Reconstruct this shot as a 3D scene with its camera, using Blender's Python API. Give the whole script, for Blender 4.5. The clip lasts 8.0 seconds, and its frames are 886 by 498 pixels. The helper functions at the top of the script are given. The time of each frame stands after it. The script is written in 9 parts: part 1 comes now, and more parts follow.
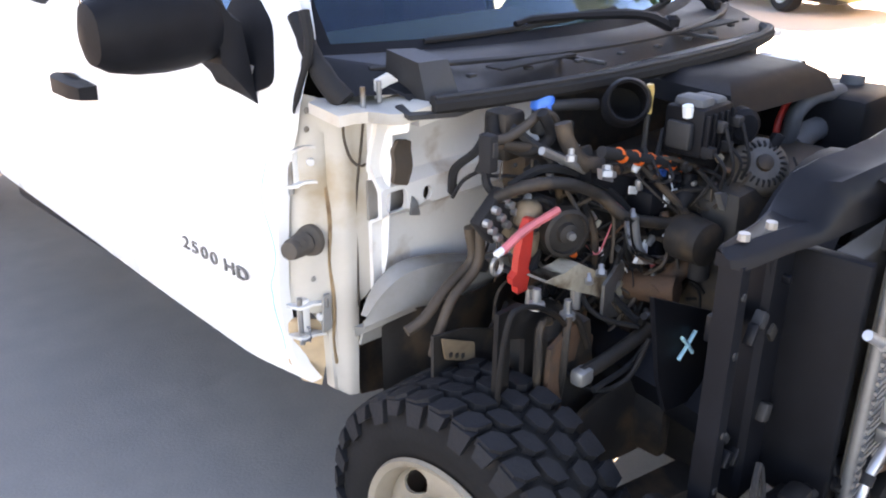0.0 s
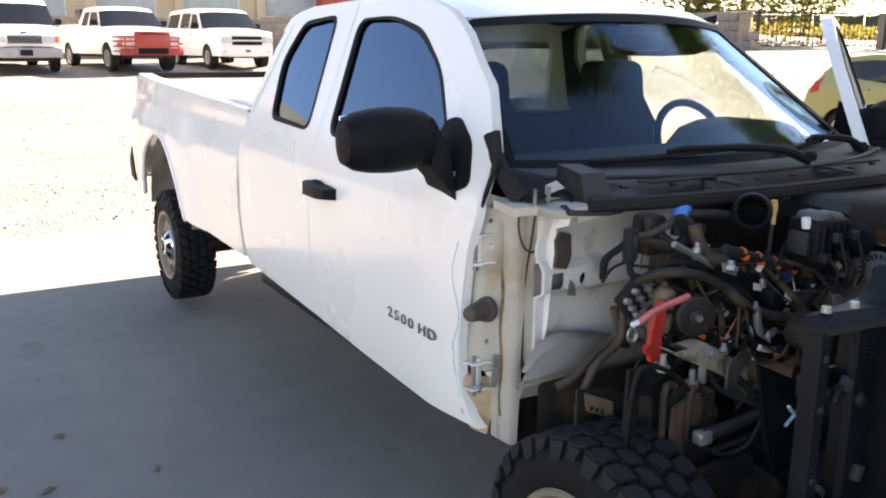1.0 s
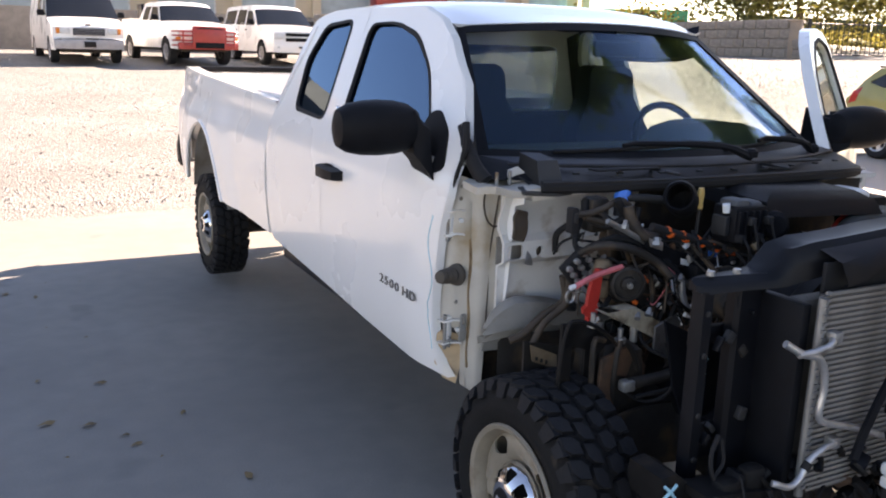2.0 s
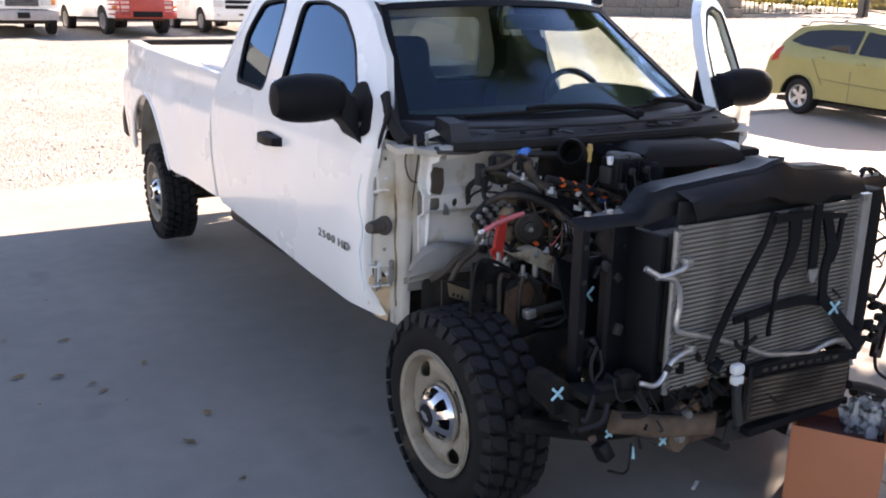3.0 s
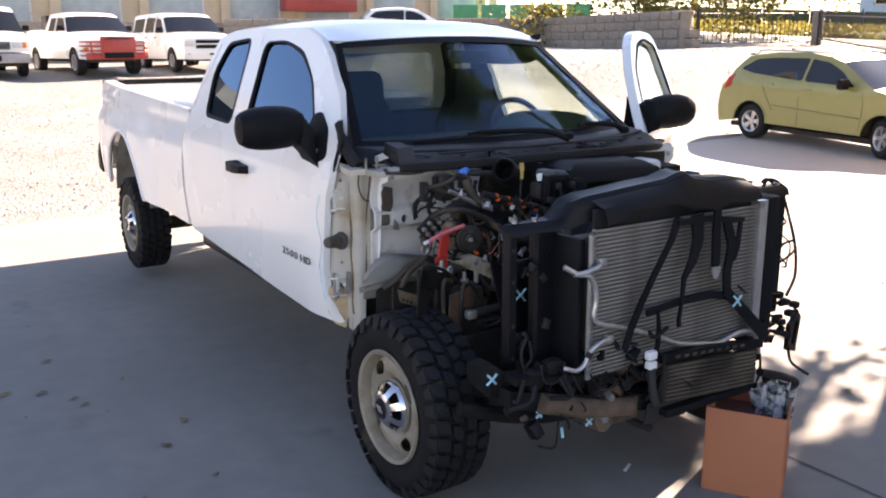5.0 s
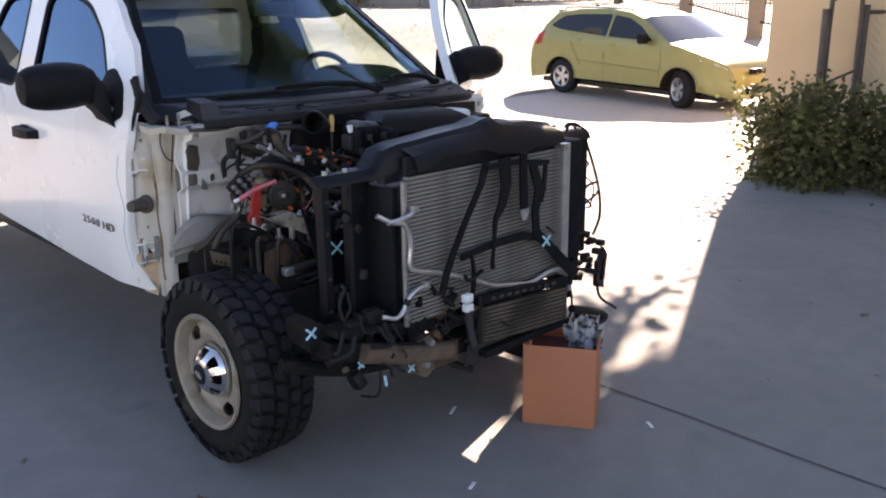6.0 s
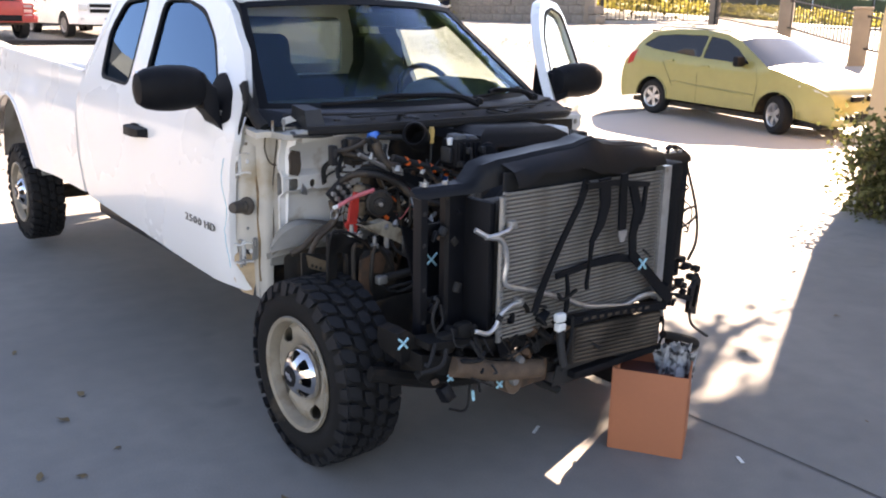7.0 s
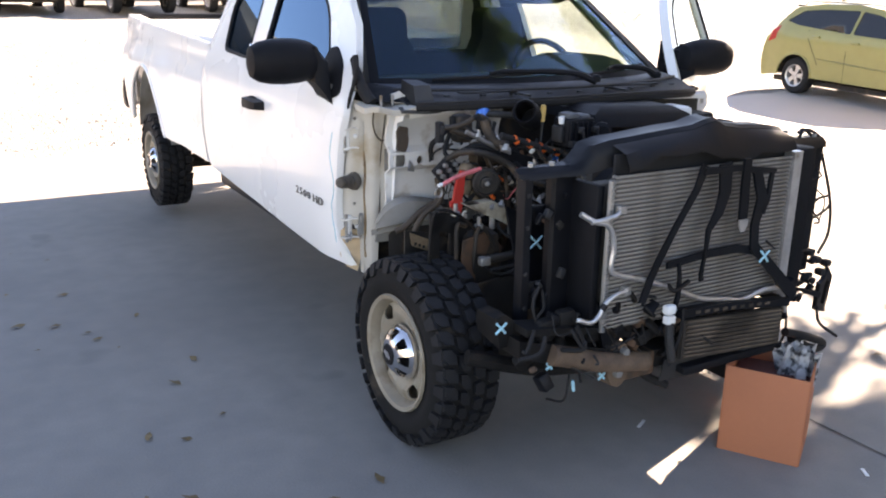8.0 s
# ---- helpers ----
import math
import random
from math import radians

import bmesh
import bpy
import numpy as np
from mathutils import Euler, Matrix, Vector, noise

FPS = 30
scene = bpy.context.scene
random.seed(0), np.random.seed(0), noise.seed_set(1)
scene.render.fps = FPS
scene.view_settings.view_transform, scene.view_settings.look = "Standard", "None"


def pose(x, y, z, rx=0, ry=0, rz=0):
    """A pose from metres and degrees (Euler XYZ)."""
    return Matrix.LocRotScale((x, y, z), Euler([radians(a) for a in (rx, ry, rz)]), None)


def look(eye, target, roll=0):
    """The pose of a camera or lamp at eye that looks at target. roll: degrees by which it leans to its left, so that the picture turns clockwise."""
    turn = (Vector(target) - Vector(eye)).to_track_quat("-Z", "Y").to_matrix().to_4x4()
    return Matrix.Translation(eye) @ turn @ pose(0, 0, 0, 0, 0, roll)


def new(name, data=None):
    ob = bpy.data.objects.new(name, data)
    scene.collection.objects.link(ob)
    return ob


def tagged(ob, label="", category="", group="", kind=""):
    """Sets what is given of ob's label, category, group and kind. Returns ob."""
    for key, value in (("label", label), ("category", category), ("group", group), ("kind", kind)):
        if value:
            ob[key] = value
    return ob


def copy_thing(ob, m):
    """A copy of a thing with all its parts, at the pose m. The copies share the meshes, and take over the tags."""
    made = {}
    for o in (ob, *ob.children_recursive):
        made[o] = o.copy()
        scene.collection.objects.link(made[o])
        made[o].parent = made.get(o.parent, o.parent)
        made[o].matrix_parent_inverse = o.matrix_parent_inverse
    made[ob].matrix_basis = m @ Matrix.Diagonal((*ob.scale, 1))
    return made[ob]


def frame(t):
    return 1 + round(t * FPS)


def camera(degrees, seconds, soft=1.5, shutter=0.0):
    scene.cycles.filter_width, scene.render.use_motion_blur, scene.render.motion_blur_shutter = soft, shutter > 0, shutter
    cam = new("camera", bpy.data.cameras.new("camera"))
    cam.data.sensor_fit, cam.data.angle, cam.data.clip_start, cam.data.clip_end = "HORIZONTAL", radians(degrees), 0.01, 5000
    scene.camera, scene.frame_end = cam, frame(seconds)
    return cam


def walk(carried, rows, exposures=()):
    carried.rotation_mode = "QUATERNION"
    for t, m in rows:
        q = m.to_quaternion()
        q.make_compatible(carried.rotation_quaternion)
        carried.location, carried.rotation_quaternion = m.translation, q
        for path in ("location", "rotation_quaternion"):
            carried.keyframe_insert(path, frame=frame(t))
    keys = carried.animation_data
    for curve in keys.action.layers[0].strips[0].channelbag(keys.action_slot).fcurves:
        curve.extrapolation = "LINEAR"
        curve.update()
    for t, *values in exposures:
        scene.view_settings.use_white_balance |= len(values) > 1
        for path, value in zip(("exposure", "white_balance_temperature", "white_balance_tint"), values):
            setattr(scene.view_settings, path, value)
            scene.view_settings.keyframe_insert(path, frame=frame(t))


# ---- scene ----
cam = camera(54.5, 8.0, soft=2.0)
PATH = [
    (0, (-1.934, -0.916, 1.654), (-0.657, 0.407, 0.868), -0.0),
    (0.5, (-2.0, -1.144, 1.719), (-0.882, 0.362, 1.026), 0.1),
    (1, (-2.202, -1.361, 1.641), (-1.209, 0.313, 1.179), 0.3),
    (1.2, (-2.208, -1.428, 1.643), (-1.187, 0.202, 1.095), 0.5),
    (2.3, (-2.234, -2.001, 1.672), (-1.393, -0.242, 1.221), 1.1),
    (2.5, (-2.286, -2.087, 1.706), (-1.417, -0.353, 1.22), -0.9),
    (3, (-2.338, -2.251, 1.712), (-1.351, -0.597, 1.172), 0.7),
    (3.5, (-2.345, -2.472, 1.706), (-1.427, -0.778, 1.17), 3.7),
    (4, (-2.405, -2.607, 1.71), (-1.42, -0.942, 1.204), 0.3),
    (4.2, (-2.425, -2.614, 1.727), (-1.476, -0.911, 1.278), -0.5),
    (5.3, (-2.44, -2.642, 1.713), (-1.303, -1.063, 1.25), -0.0),
    (5.5, (-2.418, -2.658, 1.698), (-1.199, -1.138, 1.247), 0.1),
    (6, (-2.389, -2.658, 1.674), (-1.054, -1.274, 1.123), -0.8),
    (6.5, (-2.397, -2.635, 1.682), (-1.085, -1.235, 1.118), 0.1),
    (7, (-2.435, -2.602, 1.677), (-1.226, -1.097, 1.155), 1.0),
    (7.5, (-2.453, -2.577, 1.676), (-1.357, -1.003, 1.109), 2.6),
    (8, (-2.322, -2.569, 1.669), (-1.358, -0.915, 1.091), 0.9),
]
walk(cam, [(t, look(eye, target, roll)) for t, eye, target, roll in PATH],
     [(0, 3.97, 8800, 26), (0.5, 3.60, 9100, 25), (1, 2.86, 8800, 21), (2.5, 2.47, 8050, 25), (3, 2.61, 8050, 25), (3.5, 2.70, 8050, 25), (4, 2.71, 8050, 25), (5.5, 2.57, 8050, 25), (6.5, 2.72, 8050, 25), (7, 2.96, 8350, 24), (8, 3.07, 8400, 23)])

# ---- world, sun ----
SUN_DIR = Vector((0.812, 0.302, 0.500)).normalized()   # towards the sun
world = bpy.data.worlds.new("sky")
scene.world = world
world.use_nodes = True
wn = world.node_tree
wn.nodes.clear()
sky = wn.nodes.new("ShaderNodeTexSky")
sky.sky_type = "NISHITA"
sky.sun_disc = False
sky.sun_elevation = math.asin(SUN_DIR.z)
sky.sun_rotation = math.atan2(SUN_DIR.x, SUN_DIR.y)
sky.altitude = 800
sky.dust_density = 0.2
sky.ozone_density = 2.0
bg = wn.nodes.new("ShaderNodeBackground")
bg.inputs["Strength"].default_value = 0.065
wo = wn.nodes.new("ShaderNodeOutputWorld")
wn.links.new(sky.outputs[0], bg.inputs[0])
wn.links.new(bg.outputs[0], wo.inputs[0])
sun = new("sun", bpy.data.lights.new("sun", "SUN"))
sun.data.energy, sun.data.angle, sun.data.color = 5.0, radians(0.53), (1.0, 0.93, 0.83)
sun.matrix_world = look(SUN_DIR * 40, (0, 0, 0))


# ---- materials ----
def surf(name, base, rough=0.5, metal=0.0, var=0.12, scale=6.0, fine=90.0, bump=0.0, coat=0.0, dirt=None, dirt_at=0.55, dirt_scale=3.0, spec=0.5, rand=0.0):
    """Base colour varied at two scales, optional patches of dirt, fine relief."""
    m = bpy.data.materials.new(name)
    m.use_nodes = True
    nt = m.node_tree
    b = nt.nodes["Principled BSDF"]
    b.inputs["Roughness"].default_value = rough
    b.inputs["Metallic"].default_value = metal
    b.inputs["Coat Weight"].default_value = coat
    b.inputs["Coat Roughness"].default_value = 0.06
    b.inputs["Specular IOR Level"].default_value = spec
    tc = nt.nodes.new("ShaderNodeTexCoord")
    def noise_node(s, detail=4):
        n = nt.nodes.new("ShaderNodeTexNoise")
        n.inputs["Scale"].default_value = s
        n.inputs["Detail"].default_value = detail
        nt.links.new(tc.outputs["Object"], n.inputs["Vector"])
        return n
    big, small = noise_node(scale), noise_node(fine)
    mix = nt.nodes.new("ShaderNodeMix")
    mix.data_type = "RGBA"
    c = Vector(base)
    mix.inputs["A"].default_value = (*(c * (1 - var)), 1)
    mix.inputs["B"].default_value = (*(c * (1 + var)), 1)
    add = nt.nodes.new("ShaderNodeMath")
    add.operation = "ADD"
    half = nt.nodes.new("ShaderNodeMath")
    half.operation = "MULTIPLY_ADD"
    half.inputs[1].default_value, half.inputs[2].default_value = 0.6, -0.3
    nt.links.new(small.outputs["Fac"], half.inputs[0])
    ramp = nt.nodes.new("ShaderNodeMapRange")
    ramp.inputs["From Min"].default_value, ramp.inputs["From Max"].default_value = 0.3, 0.7
    nt.links.new(big.outputs["Fac"], ramp.inputs["Value"])
    nt.links.new(ramp.outputs[0], add.inputs[0])
    nt.links.new(half.outputs[0], add.inputs[1])
    fac = add.outputs[0]
    if rand:
        oi = nt.nodes.new("ShaderNodeObjectInfo")
        r = nt.nodes.new("ShaderNodeMath")
        r.operation = "MULTIPLY_ADD"
        r.inputs[1].default_value = rand
        nt.links.new(oi.outputs["Random"], r.inputs[0])
        nt.links.new(fac, r.inputs[2])
        fac = r.outputs[0]
    nt.links.new(fac, mix.inputs["Factor"])
    col = mix.outputs["Result"]
    if dirt:
        dn = noise_node(dirt_scale, 6)
        dr = nt.nodes.new("ShaderNodeMapRange")
        dr.inputs["From Min"].default_value, dr.inputs["From Max"].default_value = dirt_at, dirt_at + 0.15
        nt.links.new(dn.outputs["Fac"], dr.inputs["Value"])
        dm = nt.nodes.new("ShaderNodeMix")
        dm.data_type = "RGBA"
        dm.inputs["B"].default_value = (*dirt, 1)
        nt.links.new(col, dm.inputs["A"])
        nt.links.new(dr.outputs[0], dm.inputs["Factor"])
        col = dm.outputs["Result"]
    nt.links.new(col, b.inputs["Base Color"])
    if bump:
        bn = nt.nodes.new("ShaderNodeBump")
        bn.inputs["Strength"].default_value = bump
        bn.inputs["Distance"].default_value = 0.01
        nt.links.new(small.outputs["Fac"], bn.inputs["Height"])
        nt.links.new(bn.outputs[0], b.inputs["Normal"])
    rr = nt.nodes.new("ShaderNodeMapRange")
    rr.inputs["To Min"].default_value, rr.inputs["To Max"].default_value = max(0.02, rough * 0.85), min(1, rough * 1.15)
    nt.links.new(big.outputs["Fac"], rr.inputs["Value"])
    nt.links.new(rr.outputs[0], b.inputs["Roughness"])
    return m


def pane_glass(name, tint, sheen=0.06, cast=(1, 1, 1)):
    """Thin pane: tinted see-through, with a mirror sheen that grows at a slant; cast colours that sheen."""
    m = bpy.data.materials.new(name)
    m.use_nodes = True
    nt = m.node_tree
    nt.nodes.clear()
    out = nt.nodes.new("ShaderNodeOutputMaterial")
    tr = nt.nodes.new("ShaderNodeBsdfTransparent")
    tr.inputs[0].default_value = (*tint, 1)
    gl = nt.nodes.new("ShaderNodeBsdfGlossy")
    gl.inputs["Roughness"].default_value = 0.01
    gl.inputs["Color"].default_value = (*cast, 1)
    lw = nt.nodes.new("ShaderNodeLayerWeight")
    lw.inputs["Blend"].default_value = 0.5
    pw = nt.nodes.new("ShaderNodeMath")
    pw.operation = "POWER"
    pw.inputs[1].default_value = 5.0
    nt.links.new(lw.outputs["Facing"], pw.inputs[0])
    fr = nt.nodes.new("ShaderNodeMath")
    fr.operation = "MULTIPLY_ADD"
    fr.inputs[1].default_value, fr.inputs[2].default_value = 1 - sheen, sheen
    nt.links.new(pw.outputs[0], fr.inputs[0])
    mx = nt.nodes.new("ShaderNodeMixShader")
    nt.links.new(fr.outputs[0], mx.inputs[0])
    nt.links.new(tr.outputs[0], mx.inputs[1])
    nt.links.new(gl.outputs[0], mx.inputs[2])
    nt.links.new(mx.outputs[0], out.inputs[0])
    return m


M_WHITE = surf("white_car_paint", (0.80, 0.80, 0.79), 0.28, var=0.02, scale=1.5, coat=0.6)
M_WHITE_IN = surf("white_primer_paint", (0.62, 0.61, 0.58), 0.5, var=0.05, scale=5, dirt=(0.30, 0.22, 0.14), dirt_at=0.60, dirt_scale=7)
# pillar white held darker than the body for its weaker light; tan stains
M_PILLAR = surf("toned_down_dusty_pillar_white", (0.47, 0.44, 0.385), 0.55, var=0.06, scale=6, dirt=(0.36, 0.285, 0.19), dirt_at=0.58, dirt_scale=5)
# white jamb paint greyed to stand for the recess shade, plus grime patches
M_JAMB = surf("shade_greyed_grimy_jamb", (0.27, 0.27, 0.265), 0.6, var=0.1, scale=9, dirt=(0.15, 0.12, 0.09), dirt_at=0.6, dirt_scale=7)
M_STAIN = surf("rust_stained_sealer", (0.30, 0.20, 0.11), 0.8, var=0.25, scale=18, dirt=(0.16, 0.09, 0.045), dirt_at=0.55, dirt_scale=22)
M_FOOT = surf("dust_stained_white_paint", (0.55, 0.40, 0.25), 0.7, var=0.15, scale=9, dirt=(0.17, 0.085, 0.04), dirt_at=0.50, dirt_scale=8)
M_BOOT = surf("dusty_brown_rubber", (0.075, 0.062, 0.050), 0.85, var=0.2, scale=20)
M_LINER = surf("grey_seam_sealer_panel", (0.26, 0.25, 0.23), 0.8, var=0.12, scale=6, dirt=(0.13, 0.10, 0.07), dirt_at=0.48)
M_RUST = surf("rusty_dusty_steel", (0.095, 0.050, 0.028), 0.8, var=0.3, scale=14, bump=0.2, dirt=(0.05, 0.034, 0.025), dirt_at=0.5, dirt_scale=12)
M_TANHOSE = surf("dusty_tan_hose", (0.055, 0.040, 0.028), 0.7, var=0.2, scale=12)
M_TRIM = surf("black_textured_plastic", (0.0080, 0.0085, 0.0105), 0.55, spec=0.12, var=0.15, scale=20, fine=300, bump=0.08)
M_BLACK = surf("black_painted_steel", (0.0055, 0.0062, 0.0085), 0.44, spec=0.20, var=0.25, scale=10, dirt=(0.012, 0.011, 0.010), dirt_at=0.58, dirt_scale=6)
M_DARK = surf("dirty_engine_black", (0.022, 0.0195, 0.0175), 0.6, spec=0.35, var=0.35, scale=14, dirt=(0.075, 0.050, 0.031), dirt_at=0.52, dirt_scale=9)
M_GRIME = surf("black_underbody_grime", (0.0085, 0.0080, 0.0080), 0.65, spec=0.22, var=0.35, scale=12, dirt=(0.030, 0.021, 0.015), dirt_at=0.58, dirt_scale=9)
M_COWL = surf("dusty_black_cowl_plastic", (0.020, 0.020, 0.0215), 0.5, spec=0.45, var=0.3, scale=7, fine=200, bump=0.06, dirt=(0.045, 0.042, 0.038), dirt_at=0.56, dirt_scale=8)
M_RUBBER = surf("black_rubber", (0.011, 0.011, 0.012), 0.8, spec=0.35, var=0.2, scale=12, bump=0.1)
M_TYRE = surf("dusty_tyre_rubber", (0.011, 0.0105, 0.0105), 0.85, spec=0.2, var=0.25, scale=9, bump=0.15, dirt=(0.085, 0.065, 0.045), dirt_at=0.62, dirt_scale=6)
M_TREAD = surf("worn_tyre_tread", (0.0105, 0.011, 0.013), 0.7, spec=0.28, var=0.2, scale=20, bump=0.2, rand=0.12)
M_HOSE = surf("grey_rubber_hose", (0.024, 0.024, 0.025), 0.6, spec=0.35, var=0.2, scale=14)
M_GREYHOSE = surf("grey_blue_dusty_hose", (0.065, 0.070, 0.076), 0.65, var=0.2, scale=12, dirt=(0.11, 0.095, 0.08), dirt_at=0.58, dirt_scale=9)
M_STEELWHEEL = surf("painted_steel_wheel", (0.275, 0.235, 0.18), 0.5, metal=0.1, var=0.15, scale=9, dirt=(0.20, 0.15, 0.10), dirt_at=0.55, dirt_scale=8)
M_CHROME = surf("chrome", (0.75, 0.75, 0.76), 0.10, metal=1.0, var=0.03)
M_ALU = surf("cast_aluminium", (0.30, 0.30, 0.295), 0.45, metal=0.7, var=0.15, scale=14, dirt=(0.16, 0.12, 0.08), dirt_at=0.58, dirt_scale=10)
M_BRIGHTALU = surf("bright_aluminium_pipe", (0.52, 0.52, 0.52), 0.38, metal=0.8, var=0.15, scale=20, dirt=(0.25, 0.21, 0.17), dirt_at=0.6, dirt_scale=14)
M_FIN = surf("radiator_fins", (0.205, 0.192, 0.175), 0.6, metal=0.2, var=0.2, scale=6, fine=200, dirt=(0.075, 0.058, 0.044), dirt_at=0.52, dirt_scale=4)
M_FIN_BACK = surf("condenser_core", (0.092, 0.084, 0.076), 0.7, metal=0.2, var=0.2, scale=5, fine=300, bump=0.2)
M_DIRTYFIN = surf("dirty_cooler_fins", (0.13, 0.105, 0.082), 0.55, metal=0.4, var=0.3, scale=7, dirt=(0.035, 0.028, 0.022), dirt_at=0.48, dirt_scale=6)
M_COOLCORE = surf("grimy_cooler_core", (0.030, 0.024, 0.020), 0.8, var=0.3, scale=14, dirt=(0.06, 0.045, 0.033), dirt_at=0.55, dirt_scale=9)
M_RED = surf("red_plastic", (0.50, 0.035, 0.025), 0.45, var=0.15, scale=12)
M_PINK = surf("faded_red_cable", (0.62, 0.15, 0.16), 0.5, var=0.15, scale=25)
M_ORANGE = surf("orange_loom", (0.80, 0.13, 0.02), 0.5, var=0.1, scale=30)
M_BLUE = surf("blue_cap_plastic", (0.02, 0.17, 0.62), 0.4, var=0.1)
M_MARK = surf("pale_blue_paint_marker", (0.28, 0.56, 0.66), 0.6, var=0.15, scale=40)
M_TUBERUST = surf("tan_surface_rust", (0.125, 0.082, 0.055), 0.8, var=0.3, scale=14, bump=0.2, dirt=(0.08, 0.055, 0.04), dirt_at=0.5, dirt_scale=10)
M_DULLCAST = surf("dull_dusty_casting", (0.095, 0.09, 0.084), 0.6, metal=0.35, var=0.2, scale=18, dirt=(0.07, 0.055, 0.04), dirt_at=0.5, dirt_scale=14)
M_GEAR = surf("dusty_cast_housing", (0.36, 0.315, 0.235), 0.75, var=0.25, scale=18, dirt=(0.11, 0.075, 0.045), dirt_at=0.54, dirt_scale=16, bump=0.2)
M_BRASS = surf("yellow_dipstick", (0.60, 0.40, 0.13), 0.5, var=0.12)
M_CANISTER = surf("tan_canister", (0.17, 0.125, 0.08), 0.65, var=0.2, scale=14, dirt=(0.10, 0.065, 0.04), dirt_at=0.52, dirt_scale=14)
M_LABEL = surf("white_label", (0.72, 0.74, 0.74), 0.5, var=0.05)
M_SEAT = surf("dark_seat_cloth", (0.014, 0.016, 0.026), 0.95, spec=0.15, var=0.15, scale=20, fine=200, bump=0.2)
M_DASH = surf("dusty_dashboard", (0.050, 0.056, 0.049), 0.8, spec=0.2, var=0.15, scale=10, fine=160, bump=0.15)
M_LETTER = surf("worn_badge_lettering", (0.13, 0.125, 0.12), 0.5, var=0.2, scale=60)
M_BADGE = surf("dark_badge", (0.010, 0.010, 0.011), 0.5, spec=0.2, var=0.05)
M_CARD = surf("orange_brown_cardboard", (0.41, 0.145, 0.072), 0.8, var=0.06, scale=3, fine=60)
M_CARDIN = surf("cardboard_lining", (0.10, 0.04, 0.035), 0.9, var=0.1)
M_PAPER = surf("crumpled_newsprint", (0.42, 0.42, 0.42), 0.8, dirt=(0.03, 0.03, 0.035), dirt_at=0.47, dirt_scale=32, var=0.3, scale=30)
# blue cast on both sheens is painted in, for the mirrored sky's blue
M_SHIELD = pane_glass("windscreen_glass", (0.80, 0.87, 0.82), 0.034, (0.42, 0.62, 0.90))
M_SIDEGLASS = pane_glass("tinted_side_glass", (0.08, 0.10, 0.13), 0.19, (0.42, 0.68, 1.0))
M_BACKGLASS = pane_glass("tinted_rear_glass", (0.36, 0.40, 0.43), 0.05)
M_REARGLASS = pane_glass("rear_cab_glass", (0.80, 0.84, 0.78), 0.05)
M_DARKGLASS = surf("dark_car_glass", (0.012, 0.014, 0.017), 0.06, var=0.1, scale=2, spec=0.6)
M_LAMP = surf("headlamp_lens", (0.55, 0.57, 0.58), 0.12, var=0.1, scale=12, spec=0.8)
M_YELLOW = surf("yellow_green_metallic_paint", (0.27, 0.255, 0.092), 0.32, metal=0.3, var=0.05, coat=0.5)
M_REDPAINT = surf("faded_red_paint", (0.36, 0.03, 0.025), 0.4, var=0.12, scale=5, coat=0.3)
M_GREYCHROME = surf("dull_bumper", (0.34, 0.34, 0.36), 0.4, metal=0.5, var=0.12)
M_HUB = surf("dull_wheel_cover", (0.20, 0.20, 0.21), 0.5, metal=0.3, var=0.2, scale=8)
M_AMBER = surf("amber_lens", (0.65, 0.20, 0.03), 0.25, var=0.05)
M_TAIL = surf("red_tail_lens", (0.40, 0.02, 0.015), 0.2, var=0.05)


# ---- mesh helpers ----
def link_mesh(name, bm, material, smooth=True, angle=38):
    me = bpy.data.meshes.new(name)
    bmesh.ops.recalc_face_normals(bm, faces=bm.faces[:])
    if smooth:
        for f in bm.faces:
            f.smooth = True
        lim = radians(angle)
        for e in bm.edges:
            if len(e.link_faces) == 2 and e.calc_face_angle(0) > lim:
                e.smooth = False
    bm.to_mesh(me)
    bm.free()
    me.materials.append(material)
    return me


def part(name, bm, material, parent=None, label="", smooth=True):
    ob = new(name, link_mesh(name, bm, material, smooth))
    if parent is not None:
        ob.parent = parent
    if label:
        ob["label"] = label
    return ob


def thing(name, label, category, group=""):
    return tagged(new(name), label, category, group)


def structure(name, bm, material, label, category, smooth=False):
    return tagged(part(name, bm, material, None, "", smooth), label, category, "", "structure")


def single(name, bm, material, label, category, group=""):
    return tagged(part(name, bm, material), label, category, group)


def box(bm, c, size, bevel=0.0, rot=None):
    g = bmesh.ops.create_cube(bm, size=1)
    m = Matrix.Translation(c) @ (rot.to_4x4() if rot else Matrix()) @ Matrix.Diagonal((*size, 1))
    bmesh.ops.transform(bm, matrix=m, verts=g["verts"])
    if bevel:
        es = list({e for v in g["verts"] for e in v.link_edges})
        bmesh.ops.bevel(bm, geom=es, offset=bevel, segments=2, affect="EDGES", profile=0.5)
    return bm


def boxed(c, size, bevel=0.0, rot=None):
    return box(bmesh.new(), c, size, bevel, rot)


def spline(pts, per=6):
    """Catmull-Rom through the points."""
    p = [Vector(q) for q in pts]
    if len(p) < 3:
        return p
    p = [p[0] * 2 - p[1]] + p + [p[-1] * 2 - p[-2]]
    out = []
    for i in range(1, len(p) - 2):
        for k in range(per):
            t = k / per
            a, b, c, d = p[i - 1], p[i], p[i + 1], p[i + 2]
            out.append(0.5 * (2 * b + (c - a) * t + (2 * a - 5 * b + 4 * c - d) * t * t + (3 * b - a - 3 * c + d) * t ** 3))
    out.append(p[-2])
    return out


